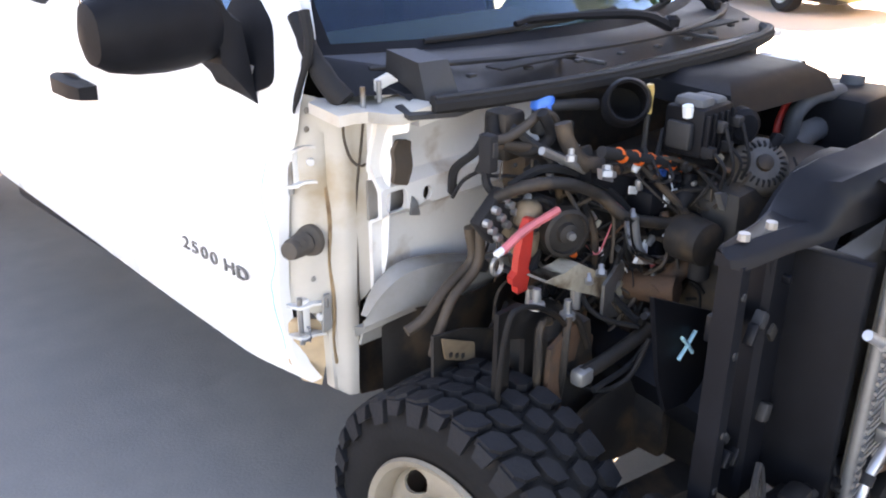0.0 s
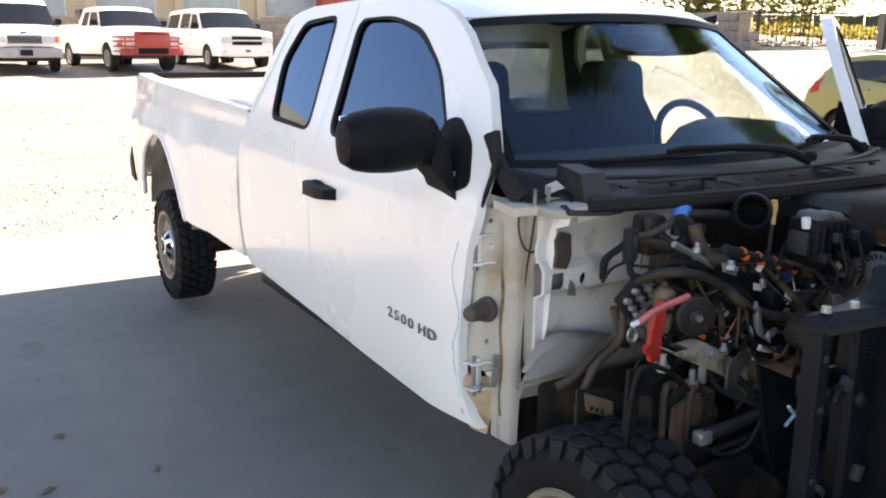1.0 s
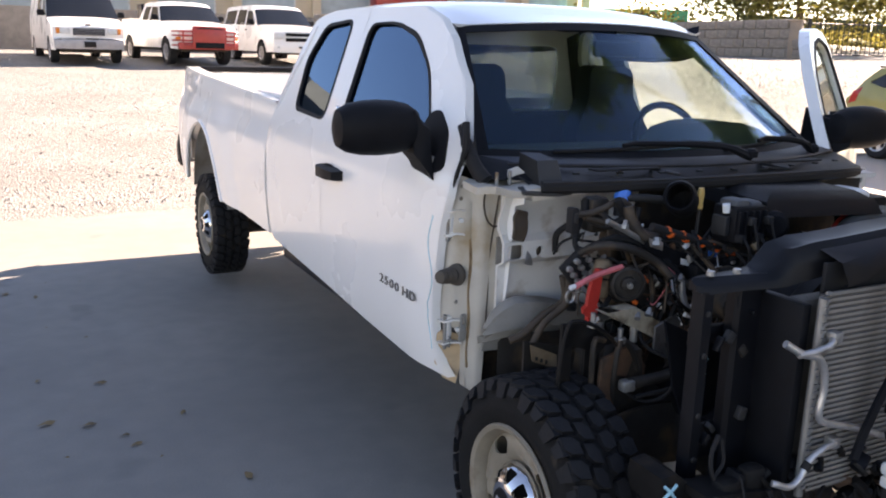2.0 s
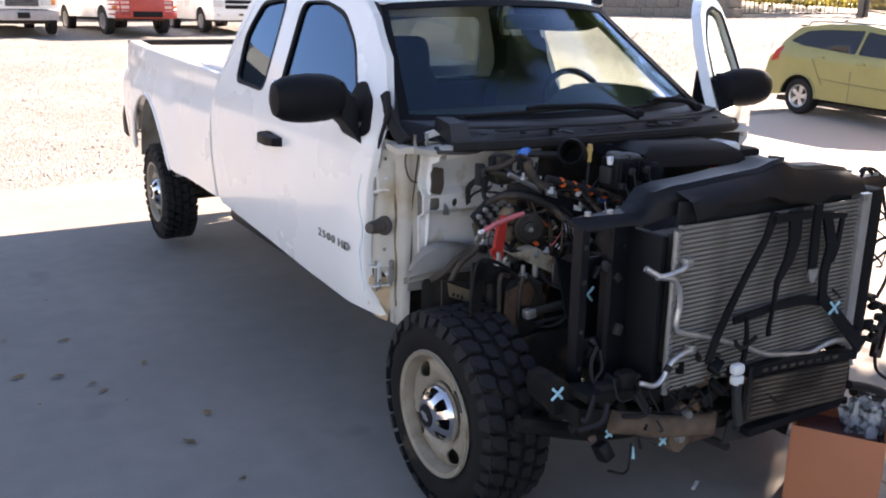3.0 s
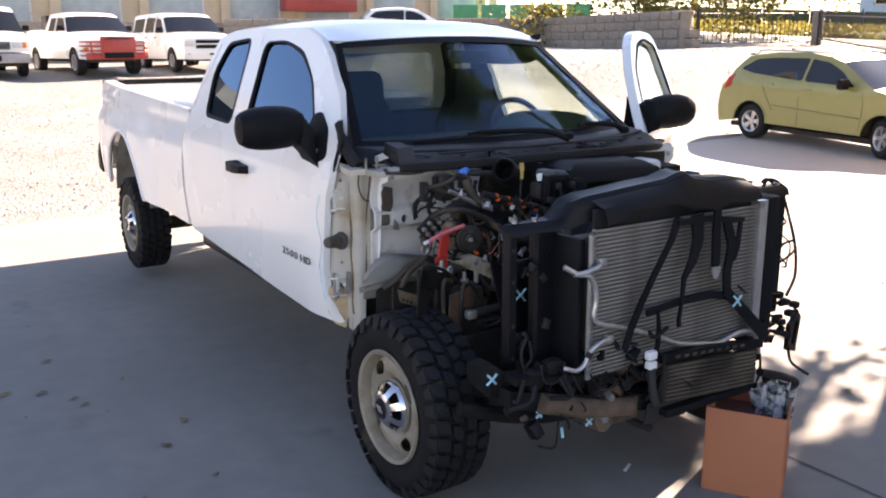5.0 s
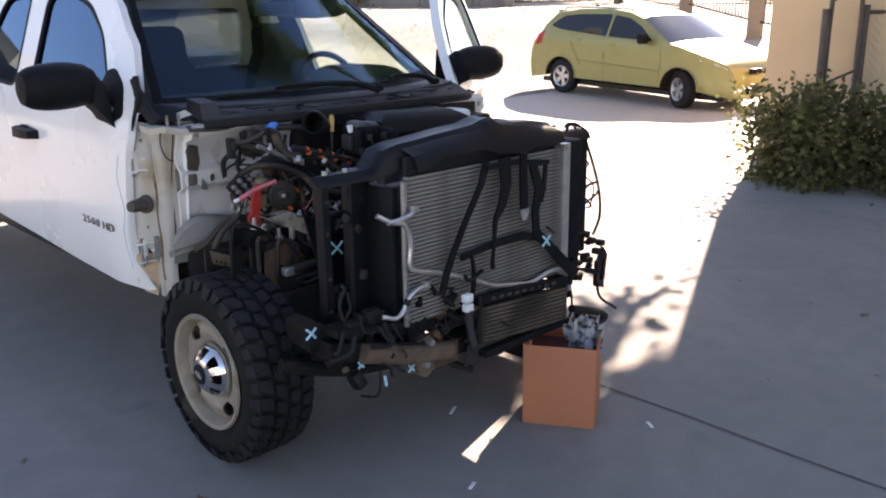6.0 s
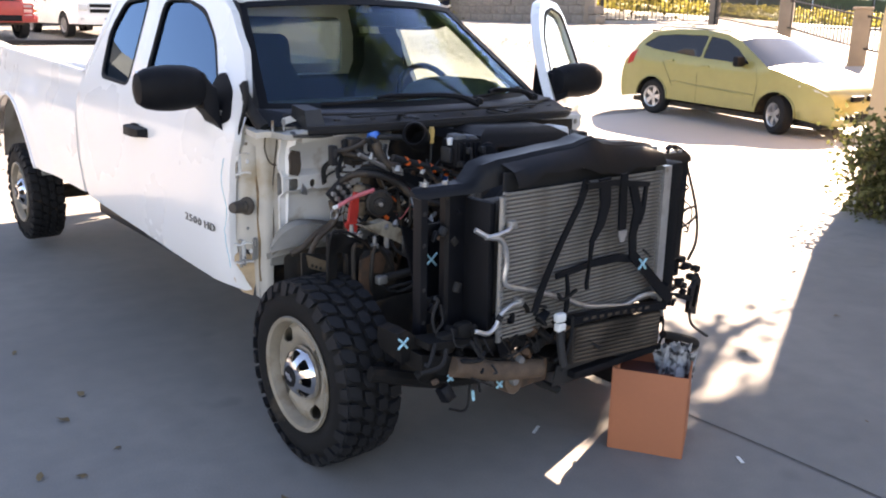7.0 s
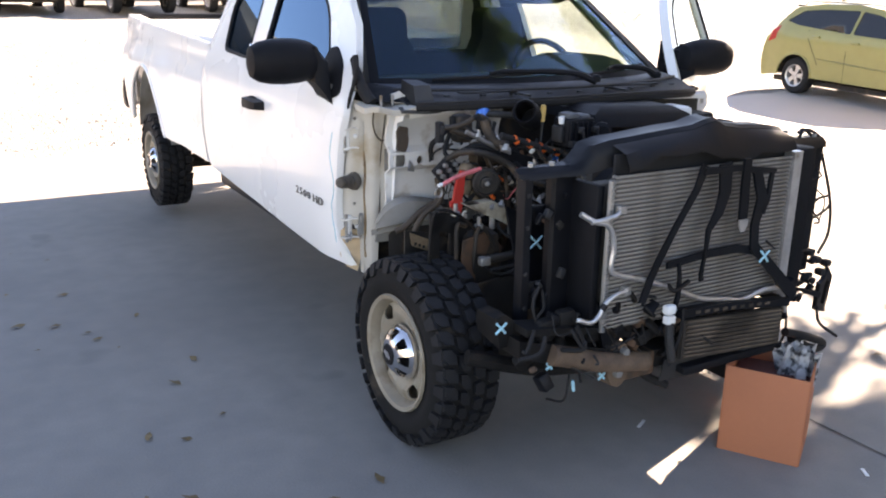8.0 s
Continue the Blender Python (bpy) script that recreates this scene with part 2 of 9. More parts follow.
def tube(bm, pts, r, sides=8, smooth=True, per=5, ribs=0.0, caps=True):
    """Round tube along a smooth line; ribs: relative swelling of every other ring."""
    path = spline(pts, per) if smooth else [Vector(q) for q in pts]
    rings = []
    up = Vector((0.31, 0.17, 0.93))
    n = len(path)
    for i, p in enumerate(path):
        d = (path[min(i + 1, n - 1)] - path[max(i - 1, 0)]).normalized()
        a = d.cross(up)
        if a.length < 1e-3:
            a = d.cross(Vector((1, 0, 0)))
        a.normalize()
        up = a.cross(d)
        rad = r[min(int(i * len(r) / n), len(r) - 1)] if isinstance(r, (list, tuple)) else r
        if ribs and i % 2:
            rad *= 1 + ribs
        rings.append([bm.verts.new(p + (a * math.cos(2 * math.pi * k / sides) + up * math.sin(2 * math.pi * k / sides)) * rad) for k in range(sides)])
    for r0, r1 in zip(rings, rings[1:]):
        for k in range(sides):
            bm.faces.new((r0[k], r0[(k + 1) % sides], r1[(k + 1) % sides], r1[k]))
    if caps:
        bm.faces.new(rings[0][::-1])
        bm.faces.new(rings[-1])
    return bm


def tubed(pts, r, sides=8, smooth=True, per=5, ribs=0.0):
    return tube(bmesh.new(), pts, r, sides, smooth, per, ribs)


def lathe(bm, profile, sides=32, m=None, closed=False, caps=True):
    """Profile of (radius, along) turned about the x axis."""
    rings = []
    for r, a in profile:
        rings.append([bm.verts.new((a, r * math.cos(2 * math.pi * k / sides), r * math.sin(2 * math.pi * k / sides))) for k in range(sides)])
    if closed:
        rings.append(rings[0])
    for r0, r1 in zip(rings, rings[1:]):
        for k in range(sides):
            bm.faces.new((r0[k], r0[(k + 1) % sides], r1[(k + 1) % sides], r1[k]))
    if caps and not closed:
        for ring in (rings[0], rings[-1]):
            if profile[rings.index(ring)][0] > 1e-4:
                bm.faces.new(ring)
    if m is not None:
        vs = {v for ring in rings for v in ring}
        bmesh.ops.transform(bm, matrix=m, verts=list(vs))
    return bm


def lathed(profile, sides=32, m=None, closed=False, caps=True):
    return lathe(bmesh.new(), profile, sides, m, closed, caps)


def inside(p, poly):
    x, y = p
    hit = False
    for i in range(len(poly)):
        (x0, y0), (x1, y1) = poly[i - 1], poly[i]
        if (y0 > y) != (y1 > y) and x < (x1 - x0) * (y - y0) / (y1 - y0) + x0:
            hit = not hit
    return hit


def resample(poly, step, closed=True):
    out = []
    n = len(poly)
    for i in range(n if closed else n - 1):
        a, b = Vector(poly[i]), Vector(poly[(i + 1) % n])
        k = max(1, round((b - a).length / step))
        out += [tuple(a.lerp(b, j / k)) for j in range(k)]
    if not closed:
        out.append(tuple(poly[-1]))
    return out


def rounded(poly, r=0.04, seg=4):
    """Polygon with rounded corners."""
    out = []
    n = len(poly)
    for i in range(n):
        a, b, c = Vector(poly[i - 1]), Vector(poly[i]), Vector(poly[(i + 1) % n])
        k = min(r, (a - b).length * 0.45, (c - b).length * 0.45)
        p, q = b + (a - b).normalized() * k, b + (c - b).normalized() * k
        for j in range(seg + 1):
            t = j / seg
            out.append(tuple(p * (1 - t) ** 2 + b * 2 * t * (1 - t) + q * t * t))
    return out


def panel(outline, holes, place, depth, step=0.08):
    """Sheet with holes: flat outline, bent by place(u, v) -> front point, with depth (a vector) of thickness."""
    from mathutils.geometry import delaunay_2d_cdt
    loops = [resample(outline, step)] + [resample(h, step) for h in holes]
    pts, edges = [], []
    for lp in loops:
        s = len(pts)
        pts += [Vector(p) for p in lp]
        edges += [(s + i, s + (i + 1) % len(lp)) for i in range(len(lp))]
    us, vs = [p[0] for p in outline], [p[1] for p in outline]
    u = min(us) + step / 2
    while u < max(us):
        v = min(vs) + step / 2
        while v < max(vs):
            if inside((u, v), outline) and not any(inside((u, v), h) for h in holes):
                near = min((p - Vector((u, v))).length_squared for p in pts[:sum(len(l) for l in loops)])
                if near > (step * 0.45) ** 2:
                    pts.append(Vector((u, v)))
            v += step
        u += step
    co, _, faces, _, _, _ = delaunay_2d_cdt(pts, edges, [], 0, 1e-5)
    bm = bmesh.new()
    depth = Vector(depth)
    front = [bm.verts.new(place(*p)) for p in co]
    for f in faces:
        c = sum((co[i] for i in f), Vector((0, 0))) / len(f)
        if inside(c, outline) and not any(inside(c, h) for h in holes):
            bm.faces.new([front[i] for i in f])
    for v in [v for v in front if not v.link_faces]:
        bm.verts.remove(v)
    if depth.length > 0:
        rim = [e for e in bm.edges if len(e.link_faces) == 1]
        ff = bm.faces[:]
        back = {v: bm.verts.new(v.co + depth) for v in bm.verts[:]}
        for e in rim:
            a, b = e.verts
            bm.faces.new((a, b, back[b], back[a]))
        for f in ff:
            bm.faces.new([back[v] for v in reversed(f.verts)])
    return bm


def flat(outline, plane, at, depth, holes=(), bevel=0.0):
    """Plate: outline in the two other axes of plane ('x', 'y' or 'z') at that coordinate, depth along it."""
    i = "xyz".index(plane)
    def place(u, v):
        p = [u, v]
        p.insert(i, at)
        return p
    d = [0, 0, 0]
    d[i] = depth
    return panel(outline, list(holes), place, d, 10.0)


def loft(rows, close_rows=False, caps=False, bm=None):
    bm = bm or bmesh.new()
    vr = [[bm.verts.new(p) for p in row] for row in rows]
    for r0, r1 in zip(vr, vr[1:]):
        n = len(r0)
        for k in range(n if close_rows else n - 1):
            bm.faces.new((r0[k], r0[(k + 1) % n], r1[(k + 1) % n], r1[k]))
    if caps and close_rows:
        bm.faces.new(vr[0][::-1])
        bm.faces.new(vr[-1])
    return bm


def shell(bm, t):
    """Gives an open sheet a thickness."""
    bmesh.ops.recalc_face_normals(bm, faces=bm.faces[:])
    bmesh.ops.solidify(bm, geom=bm.faces[:], thickness=t)
    return bm


def smoothstep(a, b, v):
    k = min(1.0, max(0.0, (v - a) / (b - a)))
    return k * k * (3 - 2 * k)


def lerp_table(table, v):
    if v <= table[0][0]:
        return table[0][1]
    for (a, p), (b, q) in zip(table, table[1:]):
        if v <= b:
            return p + (q - p) * (v - a) / (b - a)
    return table[-1][1]


# ---- ground ----
def height(x, y):
    """The drive is level; the lot behind and beside it climbs gently and levels off."""
    v = max(0, y - 7.5) * 0.042 + max(0, x - 6.5) * 0.06 * smoothstep(9, 16, y) + max(0, x - 11.4) * 0.17 + 0.08 * smoothstep(4.7, 7.3, y) * smoothstep(6.5, 9.0, x)
    return v if v < 0.9 else 0.9 + 0.65 * (1 - math.exp(-(v - 0.9) / 0.65))


def ground_material():
    """Concrete on the drive, pale gravel on the lot behind a wavering edge."""
    m = bpy.data.materials.new("concrete_and_gravel")
    m.use_nodes = True
    nt = m.node_tree
    b = nt.nodes["Principled BSDF"]
    b.inputs["Roughness"].default_value = 0.85
    geo = nt.nodes.new("ShaderNodeNewGeometry")
    def tex(s, d=5, kind="ShaderNodeTexNoise"):
        n = nt.nodes.new(kind)
        n.inputs["Scale"].default_value = s
        if kind == "ShaderNodeTexNoise":
            n.inputs["Detail"].default_value = d
        nt.links.new(geo.outputs["Position"], n.inputs["Vector"])
        return n
    def rng(sock, a, b2, c=0.0, d=1.0):
        n = nt.nodes.new("ShaderNodeMapRange")
        for k, v in zip(("From Min", "From Max", "To Min", "To Max"), (a, b2, c, d)):
            n.inputs[k].default_value = v
        nt.links.new(sock, n.inputs["Value"])
        return n.outputs[0]
    def blend(f, a, b2):
        n = nt.nodes.new("ShaderNodeMix")
        n.data_type = "RGBA"
        for key, v in (("Factor", f), ("A", a), ("B", b2)):
            if isinstance(v, tuple):
                n.inputs[key].default_value = (*v, 1)
            else:
                nt.links.new(v, n.inputs[key])
        return n.outputs["Result"]
    # concrete: broad stains, trowel mottling, fine grain, dark drips
    conc = blend(rng(tex(0.8).outputs["Fac"], 0.3, 0.7), (0.20, 0.19, 0.175), (0.26, 0.245, 0.225))
    conc = blend(rng(tex(7, 8).outputs["Fac"], 0.35, 0.75, 0, 0.45), conc, (0.165, 0.16, 0.155))
    conc = blend(rng(tex(130, 3).outputs["Fac"], 0.35, 0.8, 0, 0.25), conc, (0.13, 0.125, 0.12))
    conc = blend(rng(tex(2.3, 2).outputs["Fac"], 0.66, 0.72, 0, 0.35), conc, (0.13, 0.125, 0.12))
    # paler concrete tone towards the far side of the drive
    sx = nt.nodes.new("ShaderNodeSeparateXYZ")
    nt.links.new(geo.outputs["Position"], sx.inputs[0])
    slab = nt.nodes.new("ShaderNodeMath")
    slab.operation = "MULTIPLY_ADD"
    slab.inputs[1].default_value = 2.5
    nt.links.new(tex(0.6, 4).outputs["Fac"], slab.inputs[0])
    nt.links.new(sx.outputs[0], slab.inputs[2])
    conc = blend(rng(slab.outputs[0], 5.8, 7.6, 0, 0.85), conc, (0.50, 0.485, 0.46))
    # gravel: stones of differing tone
    vo = tex(42, kind="ShaderNodeTexVoronoi")
    sep = nt.nodes.new("ShaderNodeSeparateColor")
    nt.links.new(vo.outputs["Color"], sep.inputs[0])
    grav = blend(sep.outputs[0], (0.19, 0.185, 0.177), (0.44, 0.432, 0.418))
    grav = blend(rng(vo.outputs["Distance"], 0.26, 0.55, 0, 0.8), grav, (0.12, 0.112, 0.103))
    grav = blend(rng(tex(23, 4).outputs["Fac"], 0.53, 0.62, 0, 0.75), grav, (0.13, 0.122, 0.112))
    grav = blend(rng(tex(0.5).outputs["Fac"], 0.4, 0.7, 0, 0.25), grav, (0.40, 0.39, 0.375))
    grav = blend(rng(tex(8, 5).outputs["Fac"], 0.50, 0.66, 0, 0.6), grav, (0.15, 0.145, 0.138))
    gm = nt.nodes.new("ShaderNodeAttribute")
    gm.attribute_name = "gravel"
    wob = nt.nodes.new("ShaderNodeMath")
    wob.operation = "MULTIPLY_ADD"
    wob.inputs[1].default_value = 0.25
    nt.links.new(tex(1.6, 6).outputs["Fac"], wob.inputs[0])
    nt.links.new(gm.outputs["Fac"], wob.inputs[2])
    edge = rng(wob.outputs[0], 0.60, 0.66)
    nt.links.new(blend(edge, conc, grav), b.inputs["Base Color"])
    bn = nt.nodes.new("ShaderNodeBump")
    bn.inputs["Distance"].default_value = 0.03
    st = rng(edge, 0, 1, 0.08, 0.6)
    nt.links.new(st, bn.inputs["Strength"])
    hm = blend(edge, tex(90, 4).outputs["Fac"], vo.outputs["Distance"])
    nt.links.new(hm, bn.inputs["Height"])
    nt.links.new(bn.outputs[0], b.inputs["Normal"])
    return m


def gravel_share(x, y):
    """Below 0.5 on the drive, above on the lot."""
    back = y - 6.7 - 0.06 * (x + 1)
    side = y - 4.9 - 1.15 * (x - 6.2)
    d = min(back, 8) if x < 5.9 else max(min(back, 8), -99)
    if x >= 4.0:
        d = min(d, y - (5.9 + 0.15 * (x - 4)))
    return 0.5 + 0.5 * max(-1, min(1, d / 1.2))


def build_ground():
    xs = [-400, -150, -60, -30] + [-20 + 0.5 * i for i in range(121)] + [50, 70, 120, 260, 400]
    ys = [-300, -100, -40, -20] + [-12 + 0.5 * i for i in range(125)] + [60, 80, 130, 260, 600]
    me = bpy.data.meshes.new("ground")
    verts = [(x, y, height(x, y)) for y in ys for x in xs]
    nx = len(xs)
    faces = [(j * nx + i, j * nx + i + 1, (j + 1) * nx + i + 1, (j + 1) * nx + i) for j in range(len(ys) - 1) for i in range(nx - 1)]
    me.from_pydata(verts, [], faces)
    at = me.attributes.new("gravel", "FLOAT", "POINT")
    at.data.foreach_set("value", [gravel_share(v[0], v[1]) for v in verts])
    for p in me.polygons:
        p.use_smooth = True
    me.materials.append(ground_material())
    tagged(new("ground", me), "grey stained concrete drive meeting pale gravel lot", "ground", "", "structure")


build_ground()


def pebbles():
    """Larger stones lying loose on the gravel, as one sheet of small uneven lumps."""
    rnd = random.Random(61)
    vs, fs = [], []
    while len(vs) < 6 * 17000:
        if rnd.random() < 0.45:
            x, y = rnd.uniform(-11, 1.5), 7.2 + 16 * rnd.random() ** 1.5
        else:
            x, y = rnd.uniform(2.5, 20), rnd.uniform(5.5, 19)
        if gravel_share(x, y) < 0.62:
            continue
        r = 0.018 + 0.030 * rnd.random() ** 2.2
        a, w, h = rnd.uniform(0, 6.28), rnd.uniform(0.6, 1.0), rnd.uniform(0.45, 0.8)
        c, s = math.cos(a), math.sin(a)
        z = height(x, y) - 0.2 * r
        k = len(vs)
        for px, py, pz in ((1, 0, 0.1), (0.1, w, 0), (-0.9, 0.1, 0.05), (-0.1, -w, 0.1), (0.2, 0.1, h), (0, 0, -0.5)):
            vs.append((x + r * (c * px - s * py), y + r * (s * px + c * py), z + r * pz))
        for i in range(4):
            fs += [(k + i, k + (i + 1) % 4, k + 4), (k + (i + 1) % 4, k + i, k + 5)]
    me = bpy.data.meshes.new("gravel")
    me.from_pydata(vs, [], fs)
    m = surf("loose_gravel_stone", (0.29, 0.283, 0.272), 0.9, var=0.4, scale=6, fine=40)
    me.materials.append(m)
    tagged(new("gravel", me), "loose grey-brown stones strewn over the gravel lot", "gravel", "", "stuff")


pebbles()

# building whose corner throws the long shade over the drive
M_STUCCO = surf("tan_stucco_wall", (0.56, 0.40, 0.24), 0.9, var=0.06, scale=2, fine=120, bump=0.35)
# upper corner, out of view, is drawn back to slant the shadow's edge
bm = loft([[(6.7, -12.0, z), (14.3, -12.0, z), (14.3, y, z), (6.7, y, z)] for z, y in ((-0.2, 1.72), (1.8, 1.69), (3.3, 1.48), (7.0, 1.02))], True, True)
structure("wall_east", bm, M_STUCCO, "tan stucco building wall beside the drive", "wall")


# ---- wheels ----
def wheel(parent_name, r_tyre, width, r_rim, style, tread=True, sides=40):
    """Wheel about the x axis at the origin, outer face towards -x. Returns the list of (name, mesh) pairs by level."""
    h = width / 2
    out = []
    prof = [(r_rim - 0.012, h - 0.02), (r_rim + 0.012, h - 0.005), (r_rim + 0.05, h + 0.008), ((r_rim + r_tyre) / 2, h + 0.012),
            (r_tyre - 0.045, h), (r_tyre - 0.018, h - 0.018), (r_tyre - 0.011, h - 0.05), (r_tyre - 0.009, 0)]
    full = prof + [(r, -a) for r, a in reversed(prof[:-1])]
    out.append(("tyre", lathed([(r, -a) for r, a in full], sides, None, False, False), M_TYRE))
    rim = [(r_rim - 0.002, -h + 0.005), (r_rim + 0.013, -h - 0.002), (r_rim + 0.008, -h - 0.012), (r_rim - 0.008, -h - 0.006), (r_rim - 0.022, -h + 0.025), (r_rim - 0.03, -h + 0.07), (r_rim - 0.03, h - 0.03)]
    out.append(("rim", lathed(rim, sides, None, False, False), M_STEELWHEEL if style == "steel" else M_BRIGHTALU))
    return out


def lug_tyre(parent, r=0.402, width=0.27, pitch=34):
    """Off-road tread: two interlocking centre rows and two shoulder rows of blocks, with side lugs."""
    rnd = random.Random(7)
    bm = bmesh.new()
    for i in range(pitch):
        a0 = 2 * math.pi * i / pitch
        step = 2 * math.pi / pitch
        rows = [(-0.098, 0.068, 0.0, 0.80), (-0.034, 0.056, 0.50, 0.84), (0.034, 0.056, 0.10, 0.84), (0.098, 0.068, 0.55, 0.80)]
        for xc, w, sh, cover in rows:
            a = a0 + sh * step
            skew = 0.16 if xc < 0 else -0.16
            hw, ha = w / 2 - 0.004, step * cover / 2
            cut = 0.35
            outline = [(-hw, -ha), (hw * cut, -ha), (hw, -ha * 0.35), (hw, ha), (-hw * cut, ha), (-hw, ha * 0.35)]
            low, top = [], []
            for k, (dx, da) in enumerate(outline):
                x = xc + dx
                ang = a + da + skew * dx / w * step
                drop = max(0.0, abs(x) - 0.09) ** 2 * 3.2
                rt = r - drop
                low.append(bm.verts.new((x, (r - 0.02 - drop) * math.cos(ang), (r - 0.02 - drop) * math.sin(ang))))
                top.append(bm.verts.new((xc + dx * 0.92, rt * math.cos(a + da * 0.93 + skew * dx / w * step), rt * math.sin(a + da * 0.93 + skew * dx / w * step))))
            bm.faces.new(top)
            for k in range(6):
                bm.faces.new((low[k], low[(k + 1) % 6], top[(k + 1) % 6], top[k]))
        for sx in (-1, 1):
            a = a0 + (0.0 if sx < 0 else 0.55) * step
            ha = step * (0.40 if i % 2 else 0.34)
            ro, ri = r - 0.012, r - (0.062 if i % 2 else 0.042)
            pts = [(ro, -ha, 0.128), (ro, ha, 0.128), (ri, ha * 0.75, 0.143), (ri, -ha * 0.75, 0.143)]
            vo_ = [bm.verts.new((sx * (x + 0.004), rr * math.cos(a + da), rr * math.sin(a + da))) for rr, da, x in pts]
            vi_ = [bm.verts.new((sx * (x - 0.02), rr * math.cos(a + da), rr * math.sin(a + da))) for rr, da, x in pts]
            bm.faces.new(vo_)
            for k in range(4):
                bm.faces.new((vi_[k], vi_[(k + 1) % 4], vo_[(k + 1) % 4], vo_[k]))
    return part("tread", bm, M_TREAD, parent, "chunky worn tread blocks", smooth=False)


def steel_wheel_face(r):
    """Dished steel disc with four large oval holes and four small."""
    def dish(y, z):
        d = math.hypot(y, z)
        return (lerp_table([(0, -0.085), (0.09, -0.085), (0.115, -0.075), (0.16, -0.112), (0.20, -0.105), (0.232, -0.07)], d), y, z)
    circle = [(r * math.cos(2 * math.pi * k / 40), r * math.sin(2 * math.pi * k / 40)) for k in range(40)]
    holes = []
    for k in range(4):
        a = math.pi / 2 * k + 0.5
        c = (0.176 * math.cos(a), 0.176 * math.sin(a))
        t, n = (-math.sin(a), math.cos(a)), (math.cos(a), math.sin(a))
        holes.append([(c[0] + t[0] * 0.047 * math.cos(q) + n[0] * 0.030 * math.sin(q), c[1] + t[1] * 0.047 * math.cos(q) + n[1] * 0.030 * math.sin(q)) for q in [2 * math.pi * j / 14 for j in range(14)]])
    return panel(circle, holes, dish, (0.008, 0, 0), 0.03)


def truck_wheel():
    w = new("wheel")
    for name, b, m in wheel("wheel", 0.393, 0.262, 0.238, "steel", sides=56):
        part(name, b, m, w)
    lug_tyre(w)
    part("wheel_disc", steel_wheel_face(0.232), M_STEELWHEEL, w, "dusty beige steel disc with oval holes")
    part("brake_drum", lathed([(0.02, -0.03), (0.17, -0.03), (0.175, 0.05), (0.10, 0.06)], 28), M_RUST, w, "dark rusty brake disc")
    # chrome centre cap with eight dark windows
    cap = new("centre_cap")
    cap.parent = w
    def dome(y, z):
        d = math.hypot(y, z)
        return (lerp_table([(0, -0.165), (0.05, -0.165), (0.068, -0.157), (0.095, -0.138), (0.118, -0.105)], d), y, z)
    holes = []
    for k in range(8):
        a = 2 * math.pi * (k + 0.5) / 8
        holes.append(rounded([((ra) * math.cos(a + da), (ra) * math.sin(a + da)) for ra, da in ((0.064, -0.17), (0.107, -0.24), (0.107, 0.24), (0.064, 0.17))], 0.012, 3))
    circle = [(0.119 * math.cos(2 * math.pi * k / 48), 0.119 * math.sin(2 * math.pi * k / 48)) for k in range(48)]
    ring = part("chrome_cap", panel(circle, holes, dome, (0.012, 0, 0), 0.02), M_CHROME, w, "chrome centre cap with eight windows")
    bpy.data.objects.remove(cap)
    part("cap_backing", lathed([(0.001, -0.105), (0.10, -0.105), (0.110, -0.09)], 32), M_TRIM, ring)
    part("emblem_disc", lathed([(0.001, -0.171), (0.042, -0.170), (0.047, -0.163)], 28), M_BADGE, ring)
    bm = boxed((-0.173, 0, 0), (0.006, 0.05, 0.014), 0.003)
    box(bm, (-0.173, 0, 0), (0.006, 0.018, 0.026), 0.003)
    part("emblem_shape", bm, M_GREYCHROME, ring)
    return w


# ---- pickup truck ----
truck = thing("pickup_truck", "white extended-cab pickup truck, front clip stripped off, engine bay bare", "truck")


def body_x(y, z):
    """Half width of the truck's side by height, drawn in slightly at the tail."""
    table = [(0.5, 0.965), (0.70, 0.99), (0.95, 1.005), (1.15, 0.995), (1.22, 0.965), (1.32, 0.94), (1.42, 0.925)] if y > 2.52 else [(0.5, 0.955), (0.62, 0.985), (0.80, 1.0), (1.05, 1.004), (1.19, 1.0), (1.26, 0.978), (1.83, 0.738)]
    x = sum(lerp_table(table, z + 0.02 * k) for k in range(-3, 4)) / 7
    if y > 2.52:
        x += 0.024 * smoothstep(0.98, 0.70, math.hypot(y - 4.09, (z - 0.50) * 0.95)) - 0.012 * smoothstep(0.10, 0.0, abs(z - 1.23))
    return x - 0.03 * smoothstep(4.6, 5.15, y) - 0.03 * (1 - smoothstep(0.48, 0.80, y))


def right(y, z):
    return (-body_x(y, z), y, z)


def left(y, z):
    return (body_x(y, z), y, z)


def left_inner(y, z):
    """The door aperture on the driver's side lies inboard of the skin."""
    k = 1 - smoothstep(1.5, 1.8, y)
    h = smoothstep(1.2, 1.4, z)
    return (body_x(y, z) - (0.13 + 0.03 * h) * k, y + k * (0.16 * (1 - smoothstep(0.5, 1.3, y)) + 0.09 * h * (1 - smoothstep(1.0, 1.6, y))), z)


WIN_F = rounded([(0.70, 1.315), (1.575, 1.315), (1.655, 1.735), (1.38, 1.74), (1.14, 1.695), (0.93, 1.57)], 0.07, 4)
WIN_R = rounded([(1.765, 1.315), (2.20, 1.33), (2.30, 1.57), (2.20, 1.735), (1.86, 1.757)], 0.06, 4)
